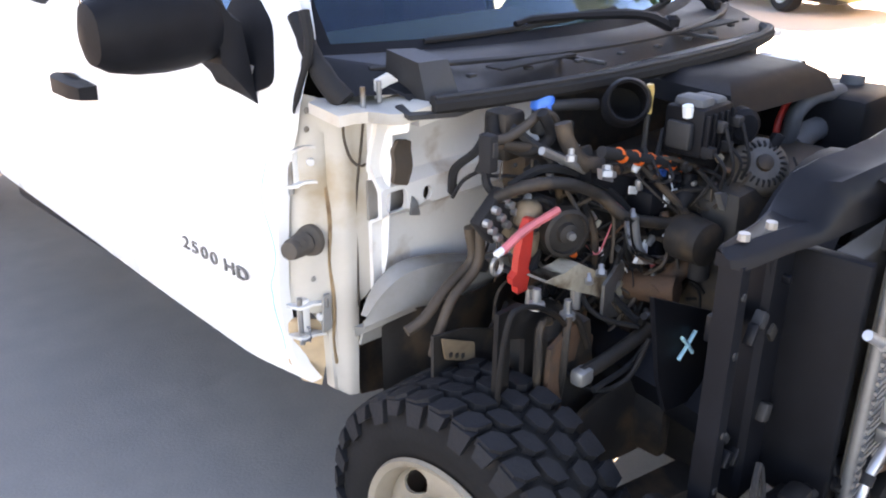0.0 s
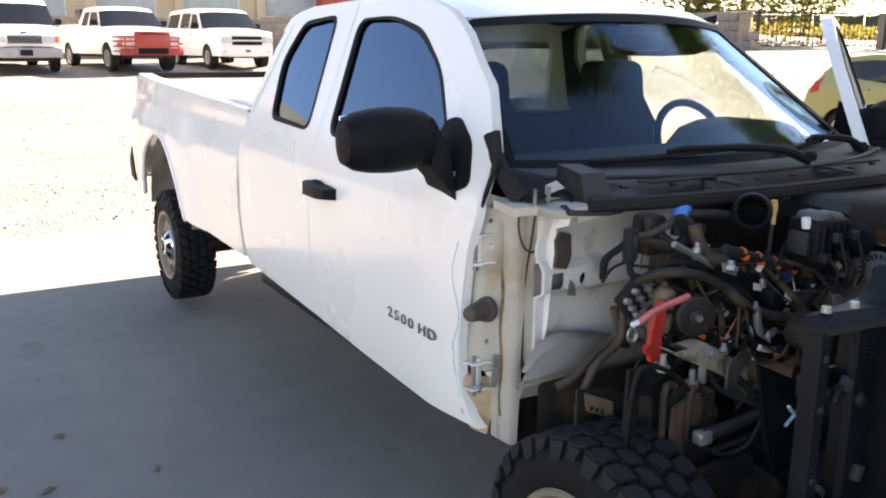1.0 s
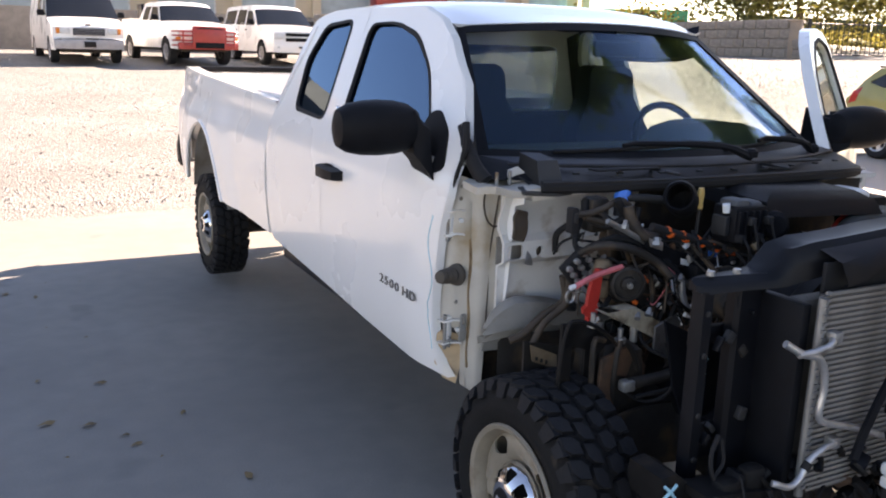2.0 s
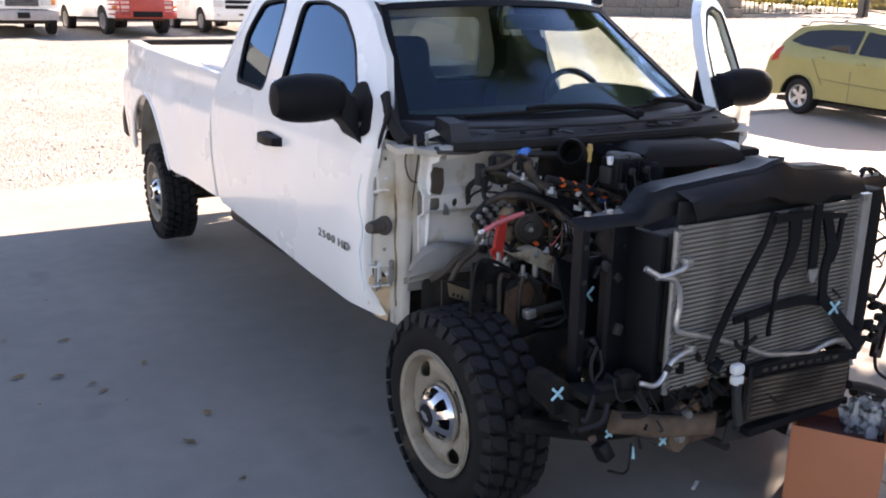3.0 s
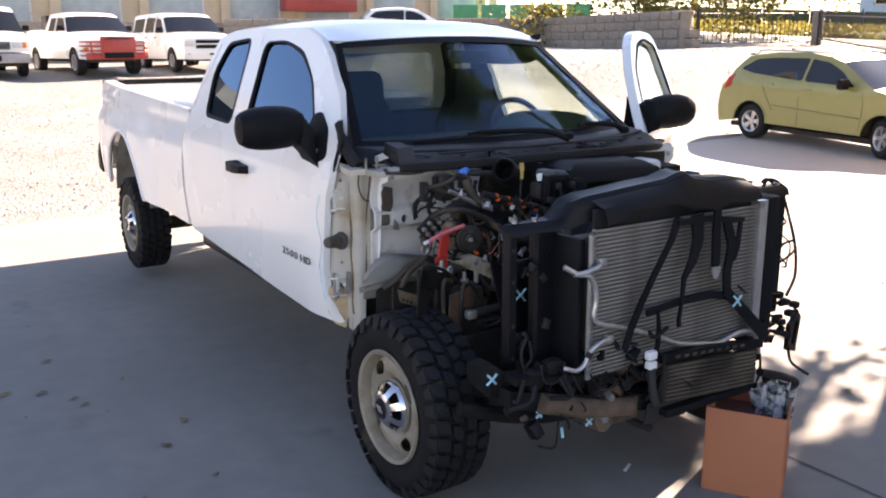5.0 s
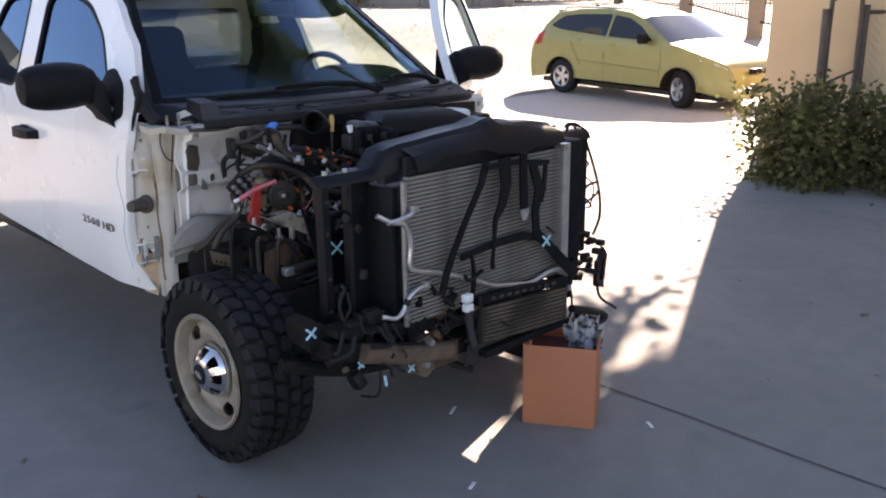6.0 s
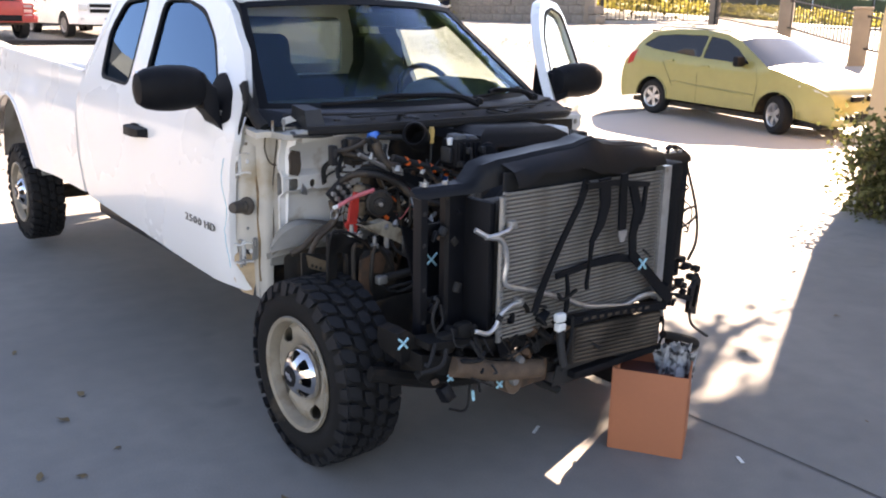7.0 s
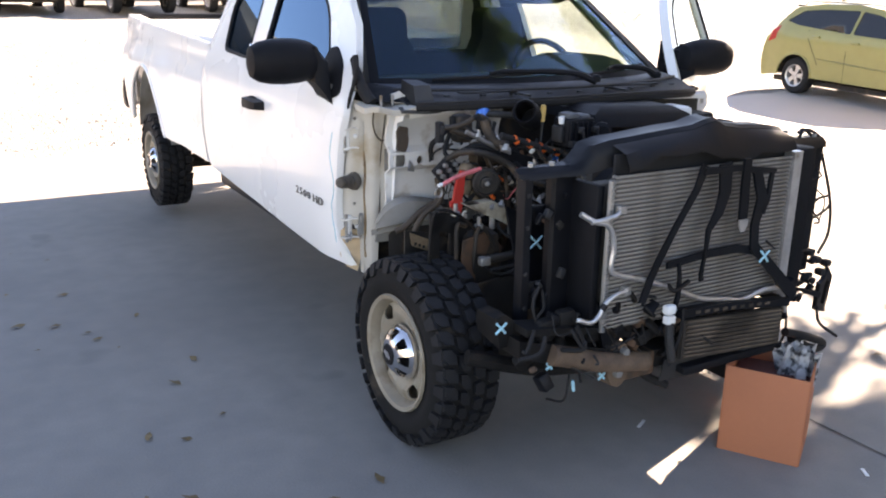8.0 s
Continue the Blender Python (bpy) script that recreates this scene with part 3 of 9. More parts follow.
DOOR = [(0.552, 0.566), (0.585, 0.60), (0.614, 0.68), (0.612, 0.80), (0.600, 0.90), (0.572, 1.09), (0.548, 1.18), (0.55, 1.36), (0.665, 1.53), (0.86, 1.675), (1.00, 1.745), (1.20, 1.795), (1.70, 1.80), (1.665, 1.32), (1.665, 0.605), (1.2, 0.575), (0.8, 0.56)]
CAB_R = [(1.671, 0.605), (1.671, 1.32), (1.706, 1.80), (2.15, 1.795), (2.36, 1.76), (2.44, 1.62), (2.485, 1.40), (2.51, 1.15), (2.52, 0.87), (2.49, 0.67), (2.45, 0.645)]

def even_normals(ob, sx):
    """Shades a side sheet by the body's own curve."""
    me = ob.data
    out = []
    for v in me.vertices:
        y, z = v.co.y, v.co.z
        dy = (body_x(y + 0.02, z) - body_x(y - 0.02, z)) / 0.04
        dz = (body_x(y, z + 0.02) - body_x(y, z - 0.02)) / 0.04
        out.append(Vector((sx, -dy, -dz)).normalized())
    for e in me.edges:
        e.use_edge_sharp = False
    me.normals_split_custom_set_from_vertices(out)


pdoor = new("passenger_door")
pdoor.parent = truck
even_normals(part("door_skin", panel(DOOR, [WIN_F], right, (0.03, 0, 0), 0.05), M_WHITE, pdoor, "white door skin with wavy marker line"), -1)
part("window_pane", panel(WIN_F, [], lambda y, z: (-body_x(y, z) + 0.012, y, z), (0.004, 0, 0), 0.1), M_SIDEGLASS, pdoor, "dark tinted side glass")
cabside = part("cab_side", panel(CAB_R, [WIN_R], right, (0.03, 0, 0), 0.05), M_WHITE, truck)
even_normals(cabside, -1)
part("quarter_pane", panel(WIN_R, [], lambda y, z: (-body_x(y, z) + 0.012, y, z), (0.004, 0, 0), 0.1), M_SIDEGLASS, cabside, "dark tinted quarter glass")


def ring_band(poly, w, place, depth):
    """Rubber band round an opening."""
    c = sum((Vector(p) for p in poly), Vector((0, 0))) / len(poly)
    inner = [tuple(Vector(p) + (c - Vector(p)).normalized() * w) for p in poly]
    return panel(poly, [inner], place, depth, 0.06)


out4 = lambda y, z: (-body_x(y, z) - 0.003, y, z)
part("window_seal", ring_band(WIN_F, 0.018, out4, (0.012, 0, 0)), M_RUBBER, pdoor)
part("window_seal", ring_band(WIN_R, 0.018, out4, (0.012, 0, 0)), M_RUBBER, cabside)

# left side of the cab: front door stands open, so a door opening
CAB_L = [(0.455, 0.545), (0.53, 0.60), (0.55, 0.95), (0.505, 1.18), (0.515, 1.27), (0.60, 1.27), (0.60, 0.66), (1.94, 0.66), (1.94, 1.735), (1.36, 1.735), (1.36, 1.79), (2.15, 1.795), (2.36, 1.76), (2.44, 1.62), (2.485, 1.40), (2.52, 0.87), (2.45, 0.645), (1.665, 0.605)]
WIN_RL = rounded([(2.03, 1.327), (2.20, 1.33), (2.30, 1.57), (2.20, 1.735), (2.05, 1.745)], 0.05, 4)
lside = part("cab_side", panel(CAB_L, [WIN_RL], left_inner, (-0.06, 0, 0), 0.06), M_WHITE, truck)
part("quarter_pane", panel(WIN_RL, [], lambda y, z: (body_x(y, z) - 0.012, y, z), (-0.004, 0, 0), 0.1), M_BACKGLASS, lside)


# dark inner trim of the driver side
TRIM_B = [(1.87, 0.70), (1.87, 1.74), (2.10, 1.76), (2.36, 1.70), (2.44, 1.40), (2.45, 0.70)]
part("pillar_trim", panel(TRIM_B, [WIN_RL], lambda y, z: (left_inner(max(y, 1.97), z)[0] - 0.085, y, z), (-0.01, 0, 0), 0.1), M_SEAT, lside, "dark pillar trim")


part("roof_rail_trim", loft([[(x, y, z - 0.07), (x - 0.03, y, z - 0.05), (x - 0.05, y, z + 0.06), (x, y, z + 0.07)] for x, y, z in ((0.70, 1.28, 1.70), (0.71, 1.40, 1.675), (0.72, 1.60, 1.665), (0.73, 1.95, 1.665))], True, True), M_SEAT, lside, "dark roof rail trim")

# windscreen, and the roof skin that begins along its upper edge
def screen_point(s, t):
    """Windscreen: s across -1..1, t from the cowl (0) to the roof (1)."""
    hw = 0.80 + (0.61 - 0.80) * t
    y = 0.68 + (1.22 - 0.68) * t - 0.24 * (1 - s * s) * (1 - 0.35 * t)
    z = 1.285 + (1.722 - 1.285) * t + 0.028 * (1 - s * s) * t
    return (s * hw, y, z)


def across(y, z, crown, n=21):
    """One row of the roof from side to side."""
    hw = body_x(y, z)
    return [(hw * q, y, z + crown * (1 - abs(q) ** 3) - 0.045 * smoothstep(0.72, 1.0, q)) for q in [-1 + 2 * k / (n - 1) for k in range(n)]]


def header_row(n=21):
    """Front edge of the roof: along the glass, then out to the door frames."""
    row = []
    for k in range(n):
        q = -1 + 2 * k / (n - 1)
        if abs(q) < 0.86:
            p = Vector(screen_point(q / 0.86, 1.0)) + Vector((0, -0.004, 0.007))
        else:
            sx = math.copysign(1, q)
            corner = Vector((-body_x(1.12, 1.772), 1.12, 1.772)) if sx < 0 else Vector((0.70, 1.27, 1.745))
            p = Vector(screen_point(sx, 1.0)).lerp(corner, (abs(q) - 0.86) / 0.14)
        row.append(tuple(p))
    return row


ROOF = [(1.34, 1.785, 0.004), (1.46, 1.795, 0.026), (1.62, 1.80, 0.045), (1.9, 1.80, 0.055), (2.15, 1.795, 0.05), (2.30, 1.775, 0.045), (2.38, 1.75, 0.035), (2.42, 1.70, 0.02)]
part("roof", shell(loft([header_row()] + [across(*r) for r in ROOF]), 0.012), M_WHITE, truck, "dusty white painted roof")


grid = [[screen_point(-1 + 2 * i / 16, j / 8) for i in range(17)] for j in range(9)]
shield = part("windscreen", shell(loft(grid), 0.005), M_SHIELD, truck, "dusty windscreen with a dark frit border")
# dark border band
def band(s0, s1, t0, t1, n=16):
    return loft([[tuple(Vector(screen_point(s0 + (s1 - s0) * i / n, t0 + (t1 - t0) * j / 3)) + Vector((0, -0.004, 0.003))) for i in range(n + 1)] for j in range(4)])
for nm, a in (("frit_band", (-1, 1, 0.94, 1.0)), ("frit_band", (-1, 1, 0.0, 0.06)), ("frit_band", (-1, -0.945, 0.06, 0.94)), ("frit_band", (0.945, 1, 0.06, 0.94))):
    part(nm, shell(band(*a), 0.002), M_TRIM, shield)
# A pillars
for sx in (-1, 1):
    rows = []
    for j in range(9):
        t = j / 8
        p = Vector(screen_point(sx, t))
        z = p.z
        yo = lerp_table([(1.285, 0.51), (1.36, 0.515), (1.50, 0.665), (1.63, 0.86), (1.70, 1.0), (1.722, 1.10)], z)
        q = Vector((-body_x(yo, z), yo + 0.004, z)) if sx < 0 else p + Vector((0.035, 0.06, 0.0))
        rows.append([p + Vector((0, 0.0, 0.004)), p.lerp(q, 0.5) + Vector((sx * 0.012, -0.012, 0.006)), q, q + Vector((-sx * 0.04, 0.06, -0.01)), p + Vector((-sx * 0.02, 0.05, -0.02))])
    ap = part("a_pillar", loft(rows, True, True), M_WHITE if sx < 0 else M_TRIM, truck)
    if sx < 0:
        part("pillar_moulding", shell(loft([[r_[0] + Vector((0.004, -0.008, 0.004)), r_[0].lerp(r_[1], 0.7) + Vector((-0.002, -0.012, 0.006)), r_[1].lerp(r_[2], 0.12 + 0.25 * (1 - k_ / 8)) + Vector((-0.006, -0.010, 0.006))] for k_, r_ in enumerate(rows)]), 0.004), M_RUBBER, ap, "black windscreen pillar moulding")
    wide = 0.16 if sx > 0 else 0.07
    part("pillar_trim", loft([[Vector(screen_point(sx * q, k / 8)) + Vector((0, dy, -0.006)) for q, dy in ((1.0, 0.012), (1 - wide * 0.5, 0.02), (1 - wide * (1 - 0.35 * k / 8), 0.04), (1 - wide * 0.8 * (1 - 0.35 * k / 8), 0.09), (1.0, 0.08))] for k in range(9)], True, True), M_DASH, truck, "grey-green windscreen pillar trim")

# back wall of the cab with its window
BACK = [(-0.985, 0.70), (0.985, 0.70), (0.985, 1.2), (0.94, 1.38), (0.79, 1.72), (0.55, 1.79), (-0.55, 1.79), (-0.79, 1.72), (-0.94, 1.38), (-0.985, 1.2)]
BWIN = rounded([(-0.72, 1.30), (0.72, 1.30), (0.66, 1.66), (-0.66, 1.66)], 0.06)
back = part("cab_back", panel(BACK, [BWIN], lambda x, z: (x, 2.50 - 0.32 * max(0, z - 1.25), z), (0, -0.03, 0), 0.1), M_WHITE, truck)
part("back_window", panel(BWIN, [], lambda x, z: (x, 2.49 - 0.32 * max(0, z - 1.25), z), (0, -0.004, 0), 0.4), M_BACKGLASS, back, "dark tinted rear window")
part("cab_floor", boxed((0, 1.61, 0.66), (1.80, 1.76, 0.06), 0.01), M_DASH, truck)
# unseen tank and pan shapes, added to block sun crossing under the truck
part("fuel_tank", boxed((0.66, 2.7, 0.52), (0.42, 1.5, 0.26), 0.06), M_DARK, truck)
part("oil_pan", loft([[(x0, y, 0.62), (x1, y, 0.62), (x1 - 0.05, y, z), (x0 + 0.05, y, z)] for y, x0, x1, z in ((-0.26, -0.36, 0.28, 0.40), (-0.1, -0.36, 0.34, 0.34), (0.5, -0.34, 0.40, 0.35), (0.9, -0.24, 0.28, 0.42))], True, True), M_DARK, truck)

# bed
ARCH = [(4.07 + 0.53 * math.cos(a), 0.52 + 0.585 * math.sin(a)) for a in [math.pi * k / 20 for k in range(20, -1, -1)]]
BEDSIDE = [(2.55, 0.655), (2.56, 0.9), (2.55, 1.2), (2.545, 1.335), (3.6, 1.37), (4.7, 1.41), (5.08, 1.425), (5.12, 1.36), (5.10, 1.1), (5.07, 0.75), (5.05, 0.665)]
lower = [(y, max(z, 0.66)) for y, z in ARCH][::-1]
BEDSIDE = BEDSIDE + lower
for sx, fn, nm in ((-1, right, "bed_side"), (1, left, "bed_side")):
    bs = part(nm, panel(BEDSIDE, [], fn, (-sx * 0.02, 0, 0), 0.06), M_WHITE, truck)
    even_normals(bs, sx)
    part("bed_rail", loft([[(sx * (body_x(y, z) + 0.002), y, z - 0.01), (sx * (body_x(y, z) - 0.005), y, z + 0.008), (sx * (body_x(y, z) - 0.09), y, z + 0.008), (sx * (body_x(y, z) - 0.09), y, z - 0.05)] for y, z in [(2.545, 1.338), (3.0, 1.353), (3.6, 1.373), (4.2, 1.395), (4.7, 1.413), (5.08, 1.428)]]), M_WHITE, bs)
    part("bed_wall", boxed((sx * 0.86, 3.82, 1.13), (0.02, 2.52, 0.48), 0.0), M_WHITE, bs)
    # arch lip and liner
    lip = [(-body_x(y, max(z, 0.66)) * (-sx), y, max(z, 0.66)) for y, z in ARCH]
    part("arch_lip", tubed([(p[0] * 1.0, p[1], p[2]) for p in lip], 0.012, 6, False), M_WHITE, bs)
    part("wheel_well", shell(loft([[(sx * 0.97, y, max(z, 0.60)) for y, z in ARCH], [(sx * 0.62, y, max(z, 0.60)) for y, z in ARCH]]), 0.01), M_LINER, bs)
part("bed_floor", boxed((0, 3.82, 0.90), (1.72, 2.54, 0.04)), M_WHITE, truck)
for i in range(9):
    part("bed_rib", boxed((-0.72 + 0.18 * i, 3.82, 0.924), (0.07, 2.5, 0.012), 0.004), M_WHITE, truck)
part("bed_front", boxed((0, 2.57, 1.12), (1.80, 0.04, 0.48), 0.01), M_WHITE, truck)
tg = part("tailgate", boxed((0, 5.09, 1.06), (1.78, 0.06, 0.68), 0.02), M_WHITE, truck)
part("tailgate_cap", boxed((0, 5.085, 1.418), (1.80, 0.085, 0.04), 0.012), M_TRIM, tg, "black plastic tailgate cap")
rb = part("rear_bumper", boxed((0, 5.24, 0.78), (1.86, 0.16, 0.20), 0.03), M_GREYCHROME, truck, "dull steel rear bumper")
part("bumper_end", loft([[(-0.955, 5.16, 0.66), (-0.955, 5.30, 0.68), (-0.93, 5.33, 0.68), (-0.93, 5.16, 0.66)], [(-0.965, 5.17, 0.80), (-0.955, 5.32, 0.80), (-0.93, 5.34, 0.80), (-0.94, 5.17, 0.80)], [(-0.96, 5.18, 0.91), (-0.945, 5.28, 0.90), (-0.93, 5.29, 0.90), (-0.94, 5.18, 0.91)]], True, True), M_TRIM, rb, "black plastic bumper end")

# frame rails and sills
for sx in (-1, 1):
    part("frame_rail", tubed([(sx * 0.42, 5.0, 0.62), (sx * 0.42, 4.6, 0.70), (sx * 0.42, 3.8, 0.68), (sx * 0.42, 3.2, 0.52), (sx * 0.42, 1.0, 0.52), (sx * 0.42, 0.4, 0.60), (sx * 0.44, 0.0, 0.64), (sx * 0.44, -0.35, 0.58), (sx * 0.44, -0.50, 0.55)], 0.065, 4), M_BLACK, truck)
    part("rocker", boxed((sx * 0.89, 1.56, 0.585), (0.10, 1.80, 0.09), 0.02), M_BLACK, truck)
# hidden plate, added to keep sun out below the bed
part("wheel_well_side", panel([(3.4, 0.42), (4.7, 0.42), (4.7, 0.95), (3.4, 0.95)], [], lambda y, z: (0.60, y, z), (0.01, 0, 0), 0.3), M_DARK, truck)
part("rear_axle", tubed([(-0.85, 4.10, 0.37), (0.85, 4.10, 0.37)], 0.055, 10, False), M_DARK, truck)
part("differential", lathed([(0.02, -0.12), (0.13, -0.08), (0.15, 0), (0.13, 0.08), (0.02, 0.12)], 16, pose(0, 4.10, 0.38)), M_DARK, truck)
part("exhaust", tubed([(0.3, 1.0, 0.45), (0.55, 2.2, 0.45), (0.55, 3.4, 0.45), (0.62, 3.8, 0.62), (0.75, 4.6, 0.55)], 0.04, 10), M_RUST, truck)
# unseen flap, added to stop sun reaching the ground under the front
part("splash_flap", panel([(0.30, 0.14), (0.97, 0.12), (0.98, 0.70), (0.30, 0.70)], [], lambda x, z: (x, 0.405 if z < 0.45 else math.sqrt(max(0.01, 0.164 - (z - 0.384) ** 2)), z), (0, 0.006, 0), 0.05), M_RUBBER, truck)
part("transmission", boxed((0, 1.4, 0.55), (0.44, 1.5, 0.30), 0.06), M_DARK, truck)

W0 = truck_wheel()
W0.parent = truck
TYRE_SIZE = Matrix.Diagonal((0.88, 0.898, 0.898, 1))
W0.matrix_basis = pose(-0.856, 0.091, 0.361, 25, 0, 1) @ TYRE_SIZE
# hidden liner, added; its outline cuts the sun strip beside the box
part("wheelhouse_liner", panel([(0.46, 0.02), (0.46, 0.98), (-0.36, 0.98), (-0.38, 0.53), (-0.25, 0.52), (-0.282, 0.25), (-0.22, 0.13), (-0.20, 0.02)], [], lambda y, z: (0.55, y, z), (0.012, 0, 0), 0.2), M_BLACK, truck)
part("brake_disc", lathed([(0.03, -0.05), (0.075, -0.045), (0.08, 0.0), (0.165, 0.005), (0.168, 0.03), (0.06, 0.035)], 28, pose(0.80, 0.09, 0.361, 0, 0, 180)), M_RUST, truck, "bare rusty brake disc, wheel taken off")
for m in (pose(-0.885, 4.12, 0.392, 60), pose(0.885, 4.12, 0.392, 0, 0, 180)):
    w = copy_thing(W0, m @ Matrix.Diagonal((0.93, 0.975, 0.975, 1)))
    w.parent = truck


# ---- passenger door fittings ----
h = part("door_handle", loft([[(-1.0, 1.40, 1.105), (-1.045, 1.42, 1.108), (-1.045, 1.42, 1.142), (-1.0, 1.40, 1.145)], [(-1.0, 1.47, 1.10), (-1.055, 1.47, 1.105), (-1.055, 1.47, 1.145), (-1.0, 1.47, 1.15)],
                              [(-1.0, 1.60, 1.10), (-1.05, 1.60, 1.103), (-1.05, 1.60, 1.147), (-1.0, 1.60, 1.15)], [(-1.0, 1.68, 1.108), (-1.02, 1.67, 1.11), (-1.02, 1.67, 1.14), (-1.0, 1.68, 1.142)]], True, True), M_TRIM, pdoor, "black plastic pull handle")
part("handle_recess", lathed([(0.001, 0.004), (0.052, 0.002), (0.056, -0.006)], 20, pose(-1.004, 1.55, 1.125, 0, 0, 0) @ Matrix.Diagonal((1, 1.5, 0.62, 1))), M_RUBBER, h)


def mirror_head(parent, sx, base, head, half_w, half_h):
    """Rounded black door mirror with its foot and arm."""
    rows = []
    for j in range(9):
        a = math.pi * (j / 8 - 0.5)
        k = math.cos(a) ** 0.45 if 0 < j < 8 else 0.28
        xx = head[0] + sx * half_w * math.sin(a)
        rows.append([(xx, head[1] + 0.075 * k * math.cos(t) * (1.15 if math.cos(t) < 0 else 0.8), head[2] + half_h * k * math.copysign(abs(math.sin(t)) ** 0.7, math.sin(t))) for t in [2 * math.pi * q / 16 for q in range(16)]])
    m = part("mirror", loft(rows, True, True), M_TRIM, parent, "large black plastic door mirror")
    inner = Vector(head) - Vector((sx * half_w * 0.75, 0, half_h * 0.45))
    b = Vector(base)
    part("mirror_arm", loft([[b + Vector((0, -0.06, -0.075)), b + Vector((0, 0.10, -0.06)), b + Vector((0, 0.08, 0.13)), b + Vector((0, -0.02, 0.09))],
                             [b.lerp(inner, 0.5) + Vector((0, -0.06, -0.055)), b.lerp(inner, 0.5) + Vector((0, 0.06, -0.045)), b.lerp(inner, 0.5) + Vector((0, 0.05, 0.09)), b.lerp(inner, 0.5) + Vector((0, -0.05, 0.08))],
                             [inner + Vector((0, -0.06, -0.04)), inner + Vector((0, 0.05, -0.04)), inner + Vector((0, 0.05, 0.10)), inner + Vector((0, -0.06, 0.10))]], True, True), M_TRIM, m)
    part("mirror_glass", boxed((head[0], head[1] + 0.062, head[2]), (half_w * 1.55, 0.006, half_h * 1.45), 0.002), M_CHROME, m)
    return m


mirror_head(pdoor, -1, (-0.972, 0.70, 1.295), (-1.138, 0.735, 1.388), 0.145, 0.090)
part("mirror_patch", panel(rounded([(0.60, 1.265), (0.68, 1.235), (0.80, 1.25), (0.83, 1.33), (0.80, 1.43), (0.74, 1.445), (0.65, 1.38)], 0.03), [], lambda y, z: (-body_x(y, z) - 0.006, y, z), (0.01, 0, 0), 0.05), M_TRIM, pdoor, "black mirror base cover")


# model badge letters and the wavy marker line on the door
def text_mesh(body, size, extrude, m):
    cu = bpy.data.curves.new("badge", "FONT")
    cu.body, cu.size, cu.extrude, cu.align_x = body, size, extrude, "LEFT"
    tmp = new("badge_tmp", cu)
    deps = bpy.context.evaluated_depsgraph_get()
    me = bpy.data.meshes.new_from_object(tmp.evaluated_get(deps))
    bpy.data.objects.remove(tmp)
    bm = bmesh.new()
    bm.from_mesh(me)
    bmesh.ops.transform(bm, matrix=m, verts=bm.verts[:])
    return bm


badge = part("model_badge", boxed((-0.9985, 0.88, 0.808), (0.002, 0.30, 0.001)), M_WHITE, pdoor, "dark raised model lettering")
for ch, off in zip("2500HD", (0.0, 0.046, 0.092, 0.138, 0.200, 0.256)):
    bm_ = Matrix.Translation((-1.0005, 1.012 - off, 0.792)) @ Matrix(((0, 0, -1, 0), (-1, 0, 0, 0), (0, 1, 0, 0), (0, 0, 0, 1))) @ Matrix.Diagonal((1.55, 1, 1, 1))
    part("badge_letter", text_mesh(ch, 0.046, 0.003, bm_), M_LETTER, badge, "", smooth=False)
part("marker_line", tubed([(-1.0015, 0.595 + 0.018 * math.sin(z * 26), z) if z > 0.8 else (-0.998, 0.59 + 0.018 * math.sin(z * 26), z) for z in [1.12 - 0.025 * i for i in range(19)]], 0.0016, 5), M_MARK, pdoor, "wavy pale blue marker line")

# ---- driver's door, standing open ----
ddoor = new("driver_door")
ddoor.parent = truck
DM = Matrix.Translation((0.955, 0.66, 0)) @ Matrix.Rotation(radians(-57), 4, "Z")   # along +y of the door is away from the hinge


def door_local(y, z):
    return DM @ Vector((body_x(1.0, z) - 1.0, y - 0.53, z))


DDOOR = [(0.53, 0.60), (0.56, 0.95), (0.53, 1.18), (0.54, 1.30), (0.60, 1.40), (0.72, 1.55), (0.90, 1.69), (1.08, 1.765), (1.30, 1.785), (1.58, 1.77), (1.66, 1.70), (1.64, 1.32), (1.64, 0.61)]
DDOOR = rounded(DDOOR, 0.055, 4)
DWIN = rounded([(0.62, 1.30), (1.585, 1.30), (1.605, 1.70), (1.34, 1.745), (1.10, 1.715), (0.83, 1.575)], 0.06, 4)
dd = DM.to_3x3() @ Vector((-0.05, 0, 0))
part("door_skin", panel(DDOOR, [DWIN], door_local, dd, 0.07), M_WHITE, ddoor, "white driver door, open")
part("window_pane", panel(DWIN, [], lambda y, z: door_local(y, z) + dd * 0.5, dd * 0.08, 0.2), M_REARGLASS, ddoor)
part("window_seal", ring_band(DWIN, 0.02, lambda y, z: door_local(y, z) - dd * 0.08, dd * 0.3), M_RUBBER, ddoor)
mirror_head(ddoor, 1, (0.975, 0.78, 1.300), (1.135, 0.70, 1.352), 0.165, 0.094)
# white stub of the far fender apron, torn edge
part("apron_stub", panel([(0.83, 0.95), (0.99, 0.97), (1.02, 1.05), (0.97, 1.09), (1.03, 1.13), (1.00, 1.20), (0.86, 1.20)], [[(0.95, 1.14), (0.985, 1.14), (0.985, 1.165), (0.95, 1.165)]], lambda x, z: (x, 0.50 + 0.25 * (x - 0.83), z), (0, 0.03, 0), 0.06), M_WHITE_IN, truck, "torn white fender bracket")
part("hinge_pillar", boxed((0.89, 0.66, 0.90), (0.12, 0.14, 0.62), 0.02), M_WHITE_IN, truck)

